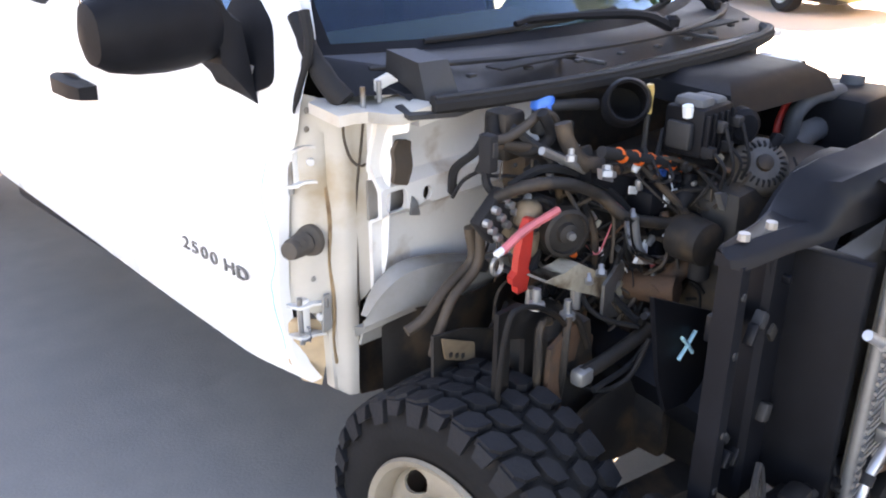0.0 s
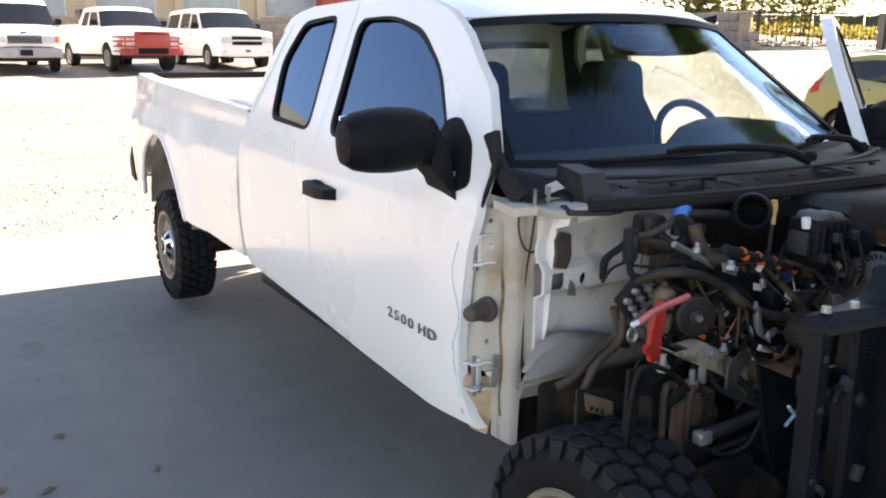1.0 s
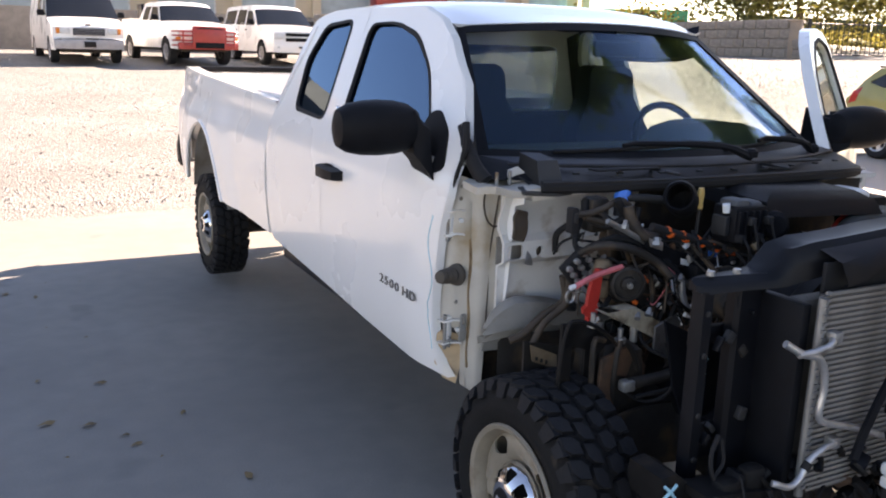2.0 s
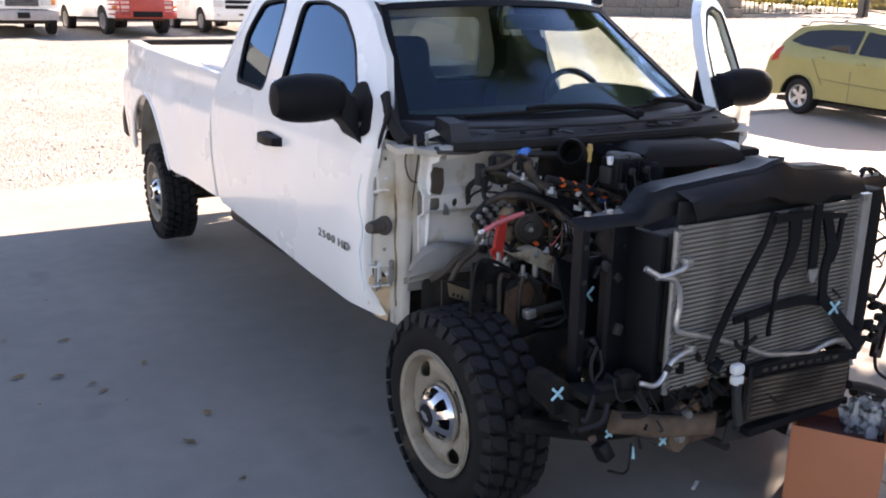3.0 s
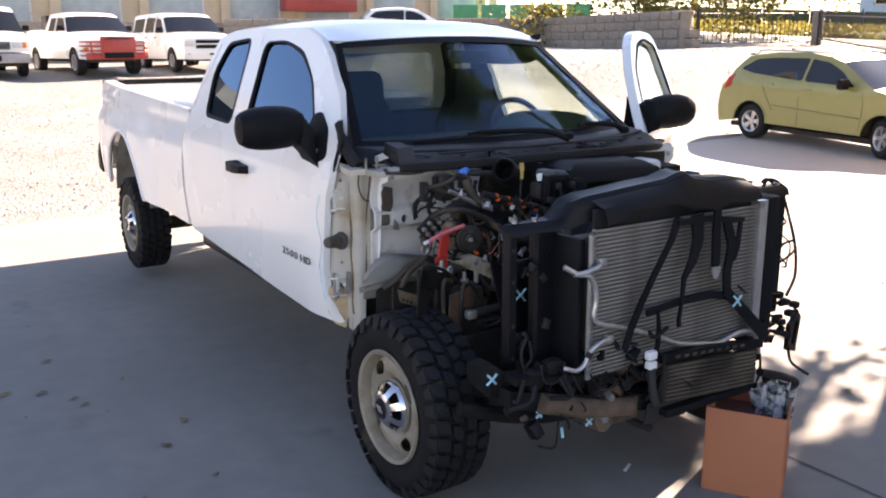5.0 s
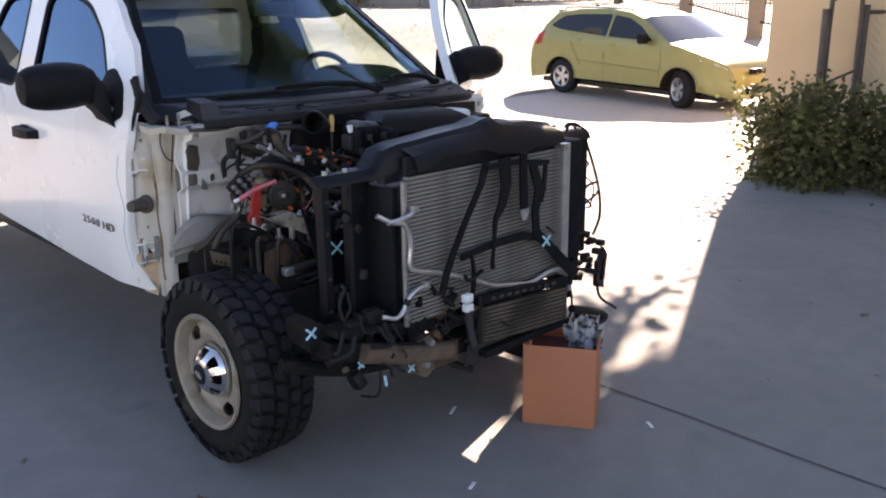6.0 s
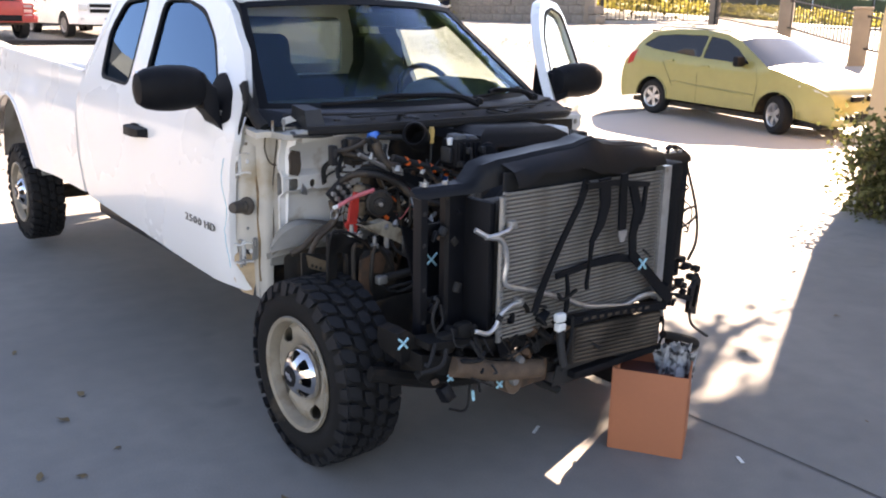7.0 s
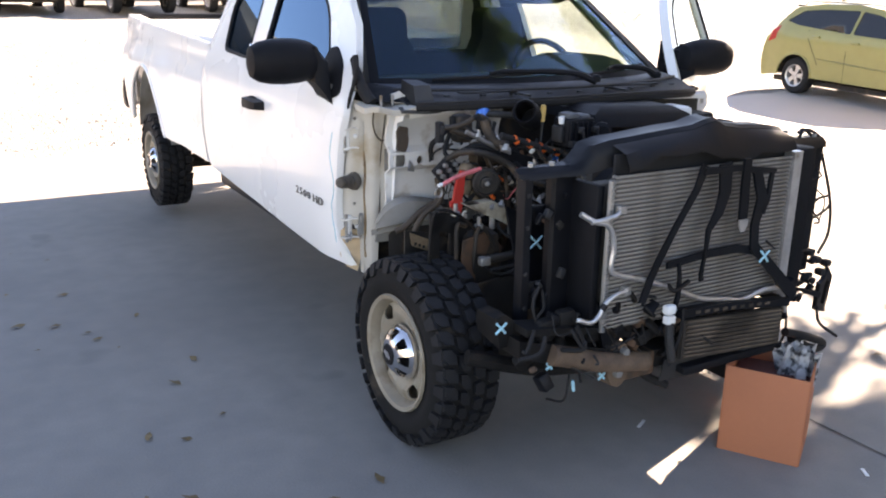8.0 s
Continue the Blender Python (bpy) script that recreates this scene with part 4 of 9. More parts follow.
# ---- front of the cab on the passenger side ----
PILLAR_X = [(-0.948, 0.610), (-0.942, 0.585), (-0.935, 0.572), (-0.905, 0.552), (-0.893, 0.546), (-0.889, 0.538), (-0.878, 0.538), (-0.874, 0.522), (-0.862, 0.508), (-0.842, 0.502), (-0.832, 0.505), (-0.828, 0.514), (-0.820, 0.500), (-0.80, 0.488), (-0.72, 0.478)]
PILLAR = [(-0.948, 0.745), (-0.915, 0.735), (-0.893, 0.69), (-0.890, 0.53), (-0.868, 0.515), (-0.845, 0.515), (-0.842, 0.62), (-0.835, 0.74), (-0.80, 0.80), (-0.775, 0.87), (-0.755, 1.04), (-0.742, 1.16), (-0.80, 1.205), (-0.92, 1.25), (-0.948, 1.20)]


def pillar_y(x, z):
    """Folded section of the pillar; the hinge face swells where the hinges sit and turns in at the foot."""
    y = lerp_table(PILLAR_X, x)
    if x < -0.892:
        y -= 0.010 * smoothstep(1.02, 1.05, z) * (1 - smoothstep(1.16, 1.19, z))
        y += 0.05 * (1 - smoothstep(0.60, 0.70, z)) * (1 - smoothstep(-0.93, -0.892, x) * 0.8)
    return y


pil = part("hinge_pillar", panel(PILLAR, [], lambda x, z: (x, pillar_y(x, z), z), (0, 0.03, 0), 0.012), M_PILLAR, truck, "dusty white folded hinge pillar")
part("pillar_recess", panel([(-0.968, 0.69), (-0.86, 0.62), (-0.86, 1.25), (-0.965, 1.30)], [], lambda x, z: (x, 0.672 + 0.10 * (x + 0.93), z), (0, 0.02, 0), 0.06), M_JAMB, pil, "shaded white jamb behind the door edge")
part("stained_channel", panel(rounded([(-0.888, 0.60), (-0.880, 0.60), (-0.879, 1.045), (-0.889, 1.045)], 0.004, 2), [], lambda x, z: (x, 0.5345 + 0.004 * math.sin(z * 31), z), (0, 0.003, 0), 0.03), M_STAIN, pil, "rust-stained sealer strip")
part("sealer_bead", tubed([(-0.812, 0.490, 1.19), (-0.822, 0.496, 1.10), (-0.829, 0.506, 1.0), (-0.831, 0.506, 0.88), (-0.838, 0.500, 0.75)], 0.0028, 6), M_TANHOSE, pil, "brown sealer bead")
part("pillar_foot", panel([(-0.962, 0.60), (-0.940, 0.55), (-0.902, 0.53), (-0.888, 0.60), (-0.888, 0.705), (-0.945, 0.72), (-0.964, 0.70)], [], lambda x, z: (x, 0.600 - 0.55 * (x + 0.945) if x > -0.945 else 0.600 + 0.9 * (-0.945 - x), z), (0, 0.006, 0), 0.02), M_FOOT, pil, "tan dust-stained pillar foot")
# flange left body white, for the stronger light bounced onto it
part("pillar_flange", shell(loft([[(-0.803 - 0.003 * math.sin(9 * k), y0 + (0.492 - y0) * k, z) for k in (0.0, 0.2, 0.4, 0.6, 0.8, 1.0)] for y0, z in ((0.352, 1.215), (0.358, 1.185), (0.408, 1.168), (0.416, 1.08), (0.424, 1.0), (0.432, 0.90), (0.450, 0.82), (0.474, 0.77))]), 0.004), M_WHITE, pil, "cream flange along the firewall edge")
part("rubber_plug", panel(rounded([(-0.806, 1.062), (-0.768, 1.052), (-0.758, 1.075), (-0.757, 1.150), (-0.795, 1.158), (-0.806, 1.135)], 0.006, 2), [], lambda x, z: (x, 0.398 + 0.003 * math.sin(z * 90), z), (0, 0.012, 0), 0.016), M_TANHOSE, pil, "torn brown foam pad")
part("wire_loop", tubed([(-0.858, 0.500, 1.205), (-0.868, 0.488, 1.16), (-0.858, 0.482, 1.115), (-0.835, 0.480, 1.092), (-0.808, 0.480, 1.095)], 0.0032, 6), M_TANHOSE, pil)
part("loop_end", boxed((-0.808, 0.478, 1.095), (0.014, 0.010, 0.020), 0.003), M_TANHOSE, pil)
for x_, z_ in ((-0.915, 1.215), (-0.918, 1.175), (-0.925, 0.83)):
    part("seam_hole", lathed([(0.001, -0.002), (0.006, -0.001), (0.007, 0.001)], 10, pose(x_, 0.549, z_, 0, 0, 90)), M_LINER, pil)
# door hinges: folded white leaves with pins, the lower one with its check spring
for zc, nm in ((1.095, "door_hinge"), (0.725, "door_hinge")):
    hg = part(nm, boxed((-0.938, 0.580, zc), (0.020, 0.030, 0.105), 0.005), M_WHITE_IN, truck, "white steel door hinge")
    for dz in (-0.042, 0.036):
        part("hinge_leaf", panel(rounded([(-0.968, 0.60), (-0.958, 0.560), (-0.940, 0.548), (-0.905, 0.534), (-0.905, 0.56), (-0.94, 0.59), (-0.962, 0.615)], 0.008, 2), [], lambda x, y: (x, y, zc + dz + 0.10 * (0.56 - y) - 0.004 * math.sin(90 * x)), (0, 0, 0.006), 0.02), M_WHITE_IN, hg)
    part("hinge_pin", tubed([(-0.950, 0.574, zc - 0.062), (-0.950, 0.574, zc + 0.056)], 0.007, 8, False), M_ALU, hg)
    part("hinge_bolt", lathed([(0.001, -0.010), (0.008, -0.009), (0.009, 0.0)], 8, pose(-0.918, 0.545, zc + 0.01, 0, 0, 75)), M_WHITE_IN, hg)
part("check_bracket", panel(rounded([(-0.920, 0.695), (-0.893, 0.70), (-0.893, 0.79), (-0.912, 0.79), (-0.915, 0.745)], 0.006, 2), [[(-0.907, 0.755), (-0.899, 0.755), (-0.899, 0.78), (-0.907, 0.78)]], lambda x, z: (x, 0.532, z), (0, 0.006, 0), 0.02), M_LINER, hg)
part("spring", tubed([(-0.950 + 0.011 * math.cos(a), 0.556 + 0.010 * math.sin(a), 0.672 + 0.0028 * a) for a in [0.7 * k for k in range(20)]], 0.0026, 5), M_ALU, hg)
boot = part("wiring_boot", lathed([(0.001, -0.075), (0.020, -0.07), (0.024, -0.055), (0.019, -0.045), (0.026, -0.034), (0.020, -0.024), (0.028, -0.012), (0.024, 0.0), (0.036, 0.008), (0.039, 0.018), (0.034, 0.026), (0.001, 0.028)], 20, pose(-0.935, 0.556, 0.922, 0, 4, 24)), M_BOOT, truck, "dusty rubber wiring boot")
# a-pillar foot: seal and weatherstrip
part("weatherstrip", tubed([(-0.920, 0.53, 1.42), (-0.928, 0.510, 1.35), (-0.942, 0.530, 1.27), (-0.952, 0.575, 1.16)], [0.012, 0.010, 0.007, 0.004], 8), M_RUBBER, truck, "black rubber weatherstrip")
part("fender_seal", tubed([(-0.895, 0.60, 1.40), (-0.905, 0.54, 1.34), (-0.90, 0.49, 1.28), (-0.885, 0.455, 1.245)], [0.016, 0.020, 0.024, 0.025], 10), M_RUBBER, truck, "black foam fender seal")
part("cowl_corner", loft([[(-0.88, 0.50, 1.245), (-0.72, 0.40, 1.245), (-0.70, 0.46, 1.27), (-0.84, 0.58, 1.29)], [(-0.87, 0.55, 1.262), (-0.74, 0.47, 1.262), (-0.72, 0.54, 1.285), (-0.83, 0.66, 1.305)]], True, True), M_TRIM, truck, "black plastic cowl corner")

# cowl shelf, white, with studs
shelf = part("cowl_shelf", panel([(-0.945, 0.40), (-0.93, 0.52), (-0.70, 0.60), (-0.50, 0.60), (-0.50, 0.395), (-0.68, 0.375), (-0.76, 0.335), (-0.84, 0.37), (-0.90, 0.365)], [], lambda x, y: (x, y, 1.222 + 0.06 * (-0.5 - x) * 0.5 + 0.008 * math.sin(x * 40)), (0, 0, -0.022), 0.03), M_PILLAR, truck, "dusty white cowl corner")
for x, y in ((-0.86, 0.43), (-0.80, 0.45)):
    part("stud", tubed([(x, y, 1.23), (x, y, 1.275)], 0.006, 8, False), M_ALU, shelf)
part("bracket_tab", panel([(-0.80, 1.235), (-0.735, 1.235), (-0.73, 1.26), (-0.765, 1.285), (-0.80, 1.275)], [], lambda x, z: (x, 0.46, z), (0, 0.006, 0), 0.05), M_WHITE_IN, shelf)

# firewall
SLOT = rounded([(-0.815, 0.992), (-0.757, 0.992), (-0.757, 1.040), (-0.815, 1.040)], 0.014, 3)
ROUND = [(-0.695 + 0.014 * math.cos(a), 1.014 + 0.017 * math.sin(a)) for a in [2 * math.pi * k / 14 for k in range(14)]]
def fw_y(x, z):
    """Rail pressed forward between two creases, wheelhouse swelling below."""
    rail = 0.035 * smoothstep(0.965, 0.985, z) * (1 - smoothstep(1.055, 1.075, z))
    return 0.452 - rail - 0.03 * smoothstep(1.1, 1.2, z)
fw = part("firewall", panel([(-0.83, 0.79), (-0.74, 0.76), (-0.30, 0.60), (-0.30, 1.205), (-0.60, 1.205), (-0.83, 1.20)], [SLOT, ROUND], lambda x, z: (x, fw_y(x, z), z), (0, 0.012, 0), 0.02), M_WHITE_IN, truck, "white painted firewall side with slotted rail")
part("firewall_middle", panel([(-0.30, 0.60), (0.86, 0.60), (0.86, 1.205), (-0.30, 1.205)], [], lambda x, z: (x, 0.455, z), (0, 0.012, 0), 0.3), M_DARK, truck, "dark insulated firewall")
part("slot_back", panel([(-0.83, 0.97), (-0.66, 0.97), (-0.66, 1.06), (-0.83, 1.06)], [], lambda x, z: (x, 0.462, z), (0, 0.006, 0), 0.1), M_LINER, fw)
part("rail_tab", panel(rounded([(-0.752, 0.975), (-0.722, 0.968), (-0.728, 1.0), (-0.745, 1.02)], 0.004, 2), [], lambda x, z: (x, 0.412, z), (0, 0.004, 0), 0.02), M_ALU, fw)
wh_top = [(-0.893, 0.424, 0.775), (-0.859, 0.420, 0.835), (-0.792, 0.418, 0.870), (-0.690, 0.415, 0.862), (-0.547, 0.414, 0.824), (-0.40, 0.41, 0.78)]
wh_mid = [(-0.900, 0.405, 0.768), (-0.848, 0.388, 0.806), (-0.782, 0.380, 0.826), (-0.690, 0.376, 0.820), (-0.570, 0.38, 0.798), (-0.41, 0.39, 0.768)]
wh_low = [(-0.905, 0.400, 0.757), (-0.850, 0.384, 0.768), (-0.766, 0.372, 0.778), (-0.680, 0.368, 0.776), (-0.60, 0.372, 0.768), (-0.42, 0.385, 0.755)]
part("wheelhouse", loft([spline(r_, 4) for r_ in (wh_top, [Vector(a_).lerp(Vector(b_), 0.5) + Vector((0, -0.015, 0.008)) for a_, b_ in zip(wh_top, wh_mid)], wh_mid, wh_low)]), M_LINER, truck, "grey sealed wheelhouse panel")
part("wheelhouse_skirt", panel([(-0.885, 0.755), (-0.60, 0.755), (-0.67, 0.68), (-0.885, 0.69)], [], lambda x, z: (x, 0.42 + 0.3 * (0.75 - z), z), (0, 0.008, 0), 0.03), M_LINER, truck, "grey lower wheelhouse skirt")
part("wheelhouse_flange", loft([spline(r_, 4) for r_ in (wh_low, [(x, y + 0.035, z - 0.012) for x, y, z in wh_low], [(x, y + 0.03, z - 0.035) for x, y, z in wh_low])]), M_LINER, truck)
part("toe_board", loft([[(-0.83 + 0.5 * i / 8, 0.43 - 0.06 * math.sin(math.pi * i / 8), z) for i in range(9)] for z in (0.75, 0.62, 0.52)]), M_DARK, truck)
ledge = part("firewall_ledge", loft([[(x, 0.36, z), (x, 0.36, z + 0.018), (x, 0.42, z + 0.022), (x, 0.42, z)] for x, z in ((-0.77, 1.19), (-0.6, 1.205), (-0.4, 1.21), (-0.1, 1.21), (0.5, 1.205), (0.82, 1.195))], True, True), M_WHITE_IN, truck, "white cowl flange with bolt holes")
for x in (-0.70, -0.62, -0.54, -0.46):
    part("bolt_hole", lathed([(0.001, -0.001), (0.006, 0.0), (0.006, 0.002)], 10, pose(x, 0.358, 1.213, 0, 0, 90)), M_RUBBER, ledge)

# cowl grille, seal strip, wipers
cowl = part("cowl_panel", loft([[(s * (0.80 - 0.04 * (1 - t)), 0.37 + (0.70 - 0.37) * t - (0.24 * t + 0.02) * (1 - s * s), 1.225 + 0.07 * t + 0.018 * math.sin(math.pi * t)) for s in [-1 + i / 10 for i in range(21)]] for t in (0, 0.15, 0.35, 0.6, 0.85, 1.0)]), M_COWL, truck, "black plastic cowl panel")
part("cowl_box", loft([[(-0.74, 0.37, 1.23), (-0.67, 0.34, 1.235), (-0.67, 0.47, 1.26), (-0.74, 0.50, 1.26)], [(-0.735, 0.40, 1.31), (-0.68, 0.37, 1.315), (-0.68, 0.47, 1.325), (-0.735, 0.50, 1.325)]], True, True), M_COWL, cowl)
part("cowl_flap", panel([(-0.82, 0.335), (-0.72, 0.30), (-0.66, 0.31), (-0.66, 0.40), (-0.80, 0.40)], [], lambda x, y: (x, y, 1.222 + 0.10 * (y - 0.3)), (0, 0, -0.01), 0.05), M_COWL, cowl)
for x in (-0.28, 0.22):
    part("cowl_rib", boxed((x, 0.40 - 0.05 * (1 - (x / 0.8) ** 2), 1.268), (0.012, 0.20, 0.010), 0.003), M_COWL, cowl)
for k in range(9):
    x = -0.60 + 0.15 * k
    part("cowl_clip", boxed((x, 0.44 - 0.14 * (1 - (x / 0.8) ** 2), 1.268), (0.022, 0.016, 0.008), 0.003), M_HOSE, cowl)
part("cowl_step", tubed([(s_ * 0.76, 0.53 - 0.20 * (1 - s_ * s_), 1.283) for s_ in [-1 + 0.2 * k for k in range(11)]], 0.007, 6), M_COWL, cowl)
for s_ in (-0.42, 0.34):
    part("cowl_grille", boxed((s_, 0.40 - 0.05 * (1 - s_ * s_), 1.279), (0.26, 0.05, 0.006), 0.002), M_RUBBER, cowl)
SEAL = [(-0.76, 0.33, 1.238), (-0.6, 0.27, 1.243), (-0.3, 0.20, 1.25), (0.0, 0.185, 1.252), (0.3, 0.21, 1.248), (0.6, 0.30, 1.235), (0.80, 0.44, 1.215), (0.93, 0.60, 1.20)]
seal = part("hood_seal", tubed(SEAL, 0.020, 8), M_RUBBER, truck, "black rubber hood seal across the cowl")
part("seal_clip", tubed([(p[0], p[1] - 0.012, p[2] + 0.016) for p in SEAL], 0.005, 5), M_HOSE, seal)
part("seal_stub", tubed([(0.93, 0.60, 1.20), (1.0, 0.64, 1.21), (1.06, 0.66, 1.20)], 0.010, 7), M_RUBBER, seal)


def on_screen(s, t, off=0.012):
    p = Vector(screen_point(s, t))
    return p + Vector((0, -0.7, 0.7)).normalized() * off


for s0, s1, piv in ((-0.70, 0.10, (0.12, 0.34, 1.30)), (0.15, 0.86, (0.62, 0.50, 1.285))):
    blade = [on_screen(s0 + (s1 - s0) * k / 8, 0.045 + 0.05 * k / 8, 0.010) for k in range(9)]
    wp = part("wiper", tubed(blade, 0.007, 6), M_RUBBER, truck, "black windscreen wiper")
    mid = blade[4]
    part("wiper_arm", tubed([Vector(piv), Vector(piv).lerp(mid, 0.3) + Vector((0, 0, 0.03)), mid + Vector((0, -0.005, 0.016)), blade[3] + Vector((0, -0.004, 0.012))], [0.016, 0.013, 0.010, 0.008], 7), M_TRIM, wp)
    part("wiper_pivot", lathed([(0.02, 0), (0.022, 0.02), (0.012, 0.03)], 12, Matrix.Translation(piv) @ Matrix.Rotation(radians(-90), 4, "Y")), M_TRIM, wp)

# ---- cab interior ----
dash = part("dashboard", loft([[(x, 0.60 - 0.16 * (1 - (x / 0.8) ** 2), 1.23), (x, 0.68 - 0.10 * (1 - (x / 0.8) ** 2), 1.285), (x, 0.90, 1.30), (x, 0.98, 1.26), (x, 1.0, 0.95)] for x in [-0.80 + 0.1 * i for i in range(17)]]), M_DASH, truck, "dusty grey-green dashboard")
part("instrument_hood", loft([[(x, 0.74, 1.29), (x, 0.80, 1.295 + hh), (x, 0.95, 1.295 + hh), (x, 0.98, 1.27)] for x, hh in ((0.12, 0.0), (0.18, 0.055), (0.28, 0.08), (0.42, 0.085), (0.54, 0.075), (0.64, 0.05), (0.72, 0.0))]), M_DASH, dash)
sw = part("steering_wheel", tubed([(0.42 + 0.185 * math.cos(a), 1.10 + 0.075 * math.sin(a) * 1.0, 1.255 + 0.165 * math.sin(a)) for a in [2 * math.pi * k / 24 for k in range(25)]], 0.016, 8, False), M_TRIM, truck, "black steering wheel")
part("wheel_hub", boxed((0.42, 1.09, 1.25), (0.17, 0.07, 0.12), 0.03), M_TRIM, sw)
part("spoke", tubed([(0.245, 1.09, 1.24), (0.595, 1.09, 1.24)], 0.014, 6, False), M_TRIM, sw)
for sx in (-0.27, 0.47):
    st = part("seat", boxed((sx, 1.32, 0.86), (0.52, 0.52, 0.18), 0.05), M_SEAT, truck, "dark blue-grey cloth seat")
    part("backrest", loft([[(sx + w * a, 1.56 + dy + (0.05 if b else -0.07), z) for a, b in ((-1, 0), (1, 0), (1, 1), (-1, 1))] for z, w, dy in ((0.9, 0.23, 0.0), (1.1, 0.24, 0.04), (1.26, 0.22, 0.07), (1.36, 0.17, 0.09), (1.42, 0.135, 0.10), (1.53, 0.13, 0.11), (1.56, 0.115, 0.115), (1.575, 0.08, 0.115))], True, True), M_SEAT, st)
part("bench_seat", boxed((0, 2.20, 1.0), (1.5, 0.16, 0.62), 0.05), M_SEAT, truck)
part("rear_view_mirror", boxed((0.03, 1.02, 1.655), (0.23, 0.03, 0.065), 0.015), M_TRIM, truck)
part("headliner", loft([[(x, y, 1.70 + 0.05 * (1 - (x / 0.66) ** 2) + 0.04 * smoothstep(1.2, 1.6, y)) for x in [-0.66 + 0.132 * i for i in range(11)]] for y in (1.24, 1.4, 1.6, 2.0, 2.34)]), M_SEAT, truck)


# ---- radiator support and cooling pack ----
TIE = ((-0.742, -0.335, -0.31, 1.115, 1.088), (-0.72, -0.345, -0.305, 1.117, 1.078), (-0.60, -0.37, -0.30, 1.12, 1.085), (-0.535, -0.39, -0.29, 1.122, 1.088), (-0.51, -0.40, -0.29, 1.145, 1.092), (-0.485, -0.41, -0.30, 1.185, 1.10),
       (-0.44, -0.435, -0.32, 1.203, 1.118), (-0.37, -0.45, -0.34, 1.212, 1.138), (-0.31, -0.465, -0.355, 1.222, 1.158), (-0.22, -0.475, -0.36, 1.232, 1.162), (-0.12, -0.48, -0.37, 1.240, 1.158), (-0.06, -0.48, -0.37, 1.256, 1.15), (-0.02, -0.48, -0.37, 1.262, 1.135), (0.03, -0.48, -0.37, 1.240, 1.125),
       (0.12, -0.475, -0.37, 1.226, 1.118), (0.18, -0.47, -0.37, 1.222, 1.138), (0.28, -0.465, -0.36, 1.214, 1.135), (0.36, -0.455, -0.35, 1.20, 1.13), (0.42, -0.43, -0.33, 1.16, 1.11), (0.50, -0.40, -0.31, 1.14, 1.09), (0.60, -0.38, -0.30, 1.13, 1.085), (0.735, -0.37, -0.29, 1.125, 1.085))   # x, front, back, top, lower edge
tie = part("radiator_tie_bar", loft([[(x, yb, zt - 0.03), (x, yb, zt - 0.004), (x, yb - 0.006, zt), (x, (yf + yb) / 2, zt - 0.006), (x, yf + 0.022, zt), (x, yf + 0.006, zt - 0.012), (x, yf, zt * 0.5 + zl * 0.5), (x, yf - 0.004, zl), (x, yf + 0.010, zl)] for x, yf, yb, zt, zl in TIE], True, True), M_BLACK, truck, "black stamped radiator tie bar, scuffed")
part("tie_bar_lip", loft([[(x, yf + 0.003, zt - 0.014), (x, -0.50, zt * 0.6 + zl * 0.4), (x, -0.522, zl + 0.01), (x, -0.524, zl - 0.006 + 0.006 * math.sin(x * 37)), (x, -0.512, zl - 0.003)] for x, yf, yb, zt, zl in TIE if -0.45 < x < 0.40]), M_BLACK, tie)
for x, y in ((-0.69, -0.328), (-0.61, -0.335), (0.44, -0.40), (0.70, -0.335)):
    part("bolt", lathed([(0.001, 0.012), (0.010, 0.012), (0.011, 0.0)], 8, Matrix.Translation((x, y, 1.12 if x < 0 else 1.165 if x < 0.5 else 1.122)) @ Matrix.Rotation(radians(-90), 4, "Y")), M_ALU, tie)
# vertical columns
for sx, xs in ((-1, ((-0.708, 0.018), (-0.558, 0.052))), (1, ((0.66, 0.105),))):
    for xc, hw in xs:
        col = part("support_column", loft([[(xc - hw, -0.338, z), (xc - hw * 0.8, -0.35, z), (xc + hw * 0.8, -0.35, z), (xc + hw, -0.338, z), (xc + hw, -0.31, z), (xc - hw, -0.31, z)] for z in (0.56, 0.72, 0.9, 1.085)], True, True), M_BLACK, truck, "black upright of the radiator support")
        if hw < 0.05:
            for z in (0.64, 0.76, 0.92, 1.03):
                part("bolt_hole", lathed([(0.001, -0.003), (0.007, -0.003), (0.008, 0.0)], 10, pose(xc, -0.351, z, 0, 0, 90)), M_HOSE, col)
part("support_web", boxed((-0.655, -0.30, 0.955), (0.12, 0.012, 0.05), 0.003), M_BLACK, truck)
part("support_web", boxed((-0.645, -0.30, 0.66), (0.11, 0.012, 0.10), 0.003), M_BLACK, truck)
part("side_baffle", boxed((-0.515, -0.40, 0.82), (0.03, 0.16, 0.50), 0.006), M_TRIM, truck, "black plastic air baffle")
part("side_baffle", boxed((0.475, -0.43, 0.84), (0.10, 0.12, 0.56), 0.012), M_TRIM, truck)
part("fan_shroud", loft([[(0.36 * math.cos(a) * k - 0.03, y, 0.86 + 0.27 * math.sin(a) * k) for a in [2 * math.pi * q / 28 for q in range(28)]] for y, k in ((-0.36, 1.15), (-0.30, 1.1), (-0.24, 0.9), (-0.16, 0.88))], True), M_TRIM, truck)
# radiator with its side tank, condenser in front
rad = part("radiator", boxed((-0.03, -0.43, 0.82), (0.94, 0.05, 0.50), 0.006), M_FIN_BACK, truck, "aluminium radiator core")
con = part("condenser", boxed((-0.06, -0.497, 0.8325), (0.86, 0.022, 0.525), 0.003), M_FIN_BACK, truck, "grey finned air-conditioning condenser")
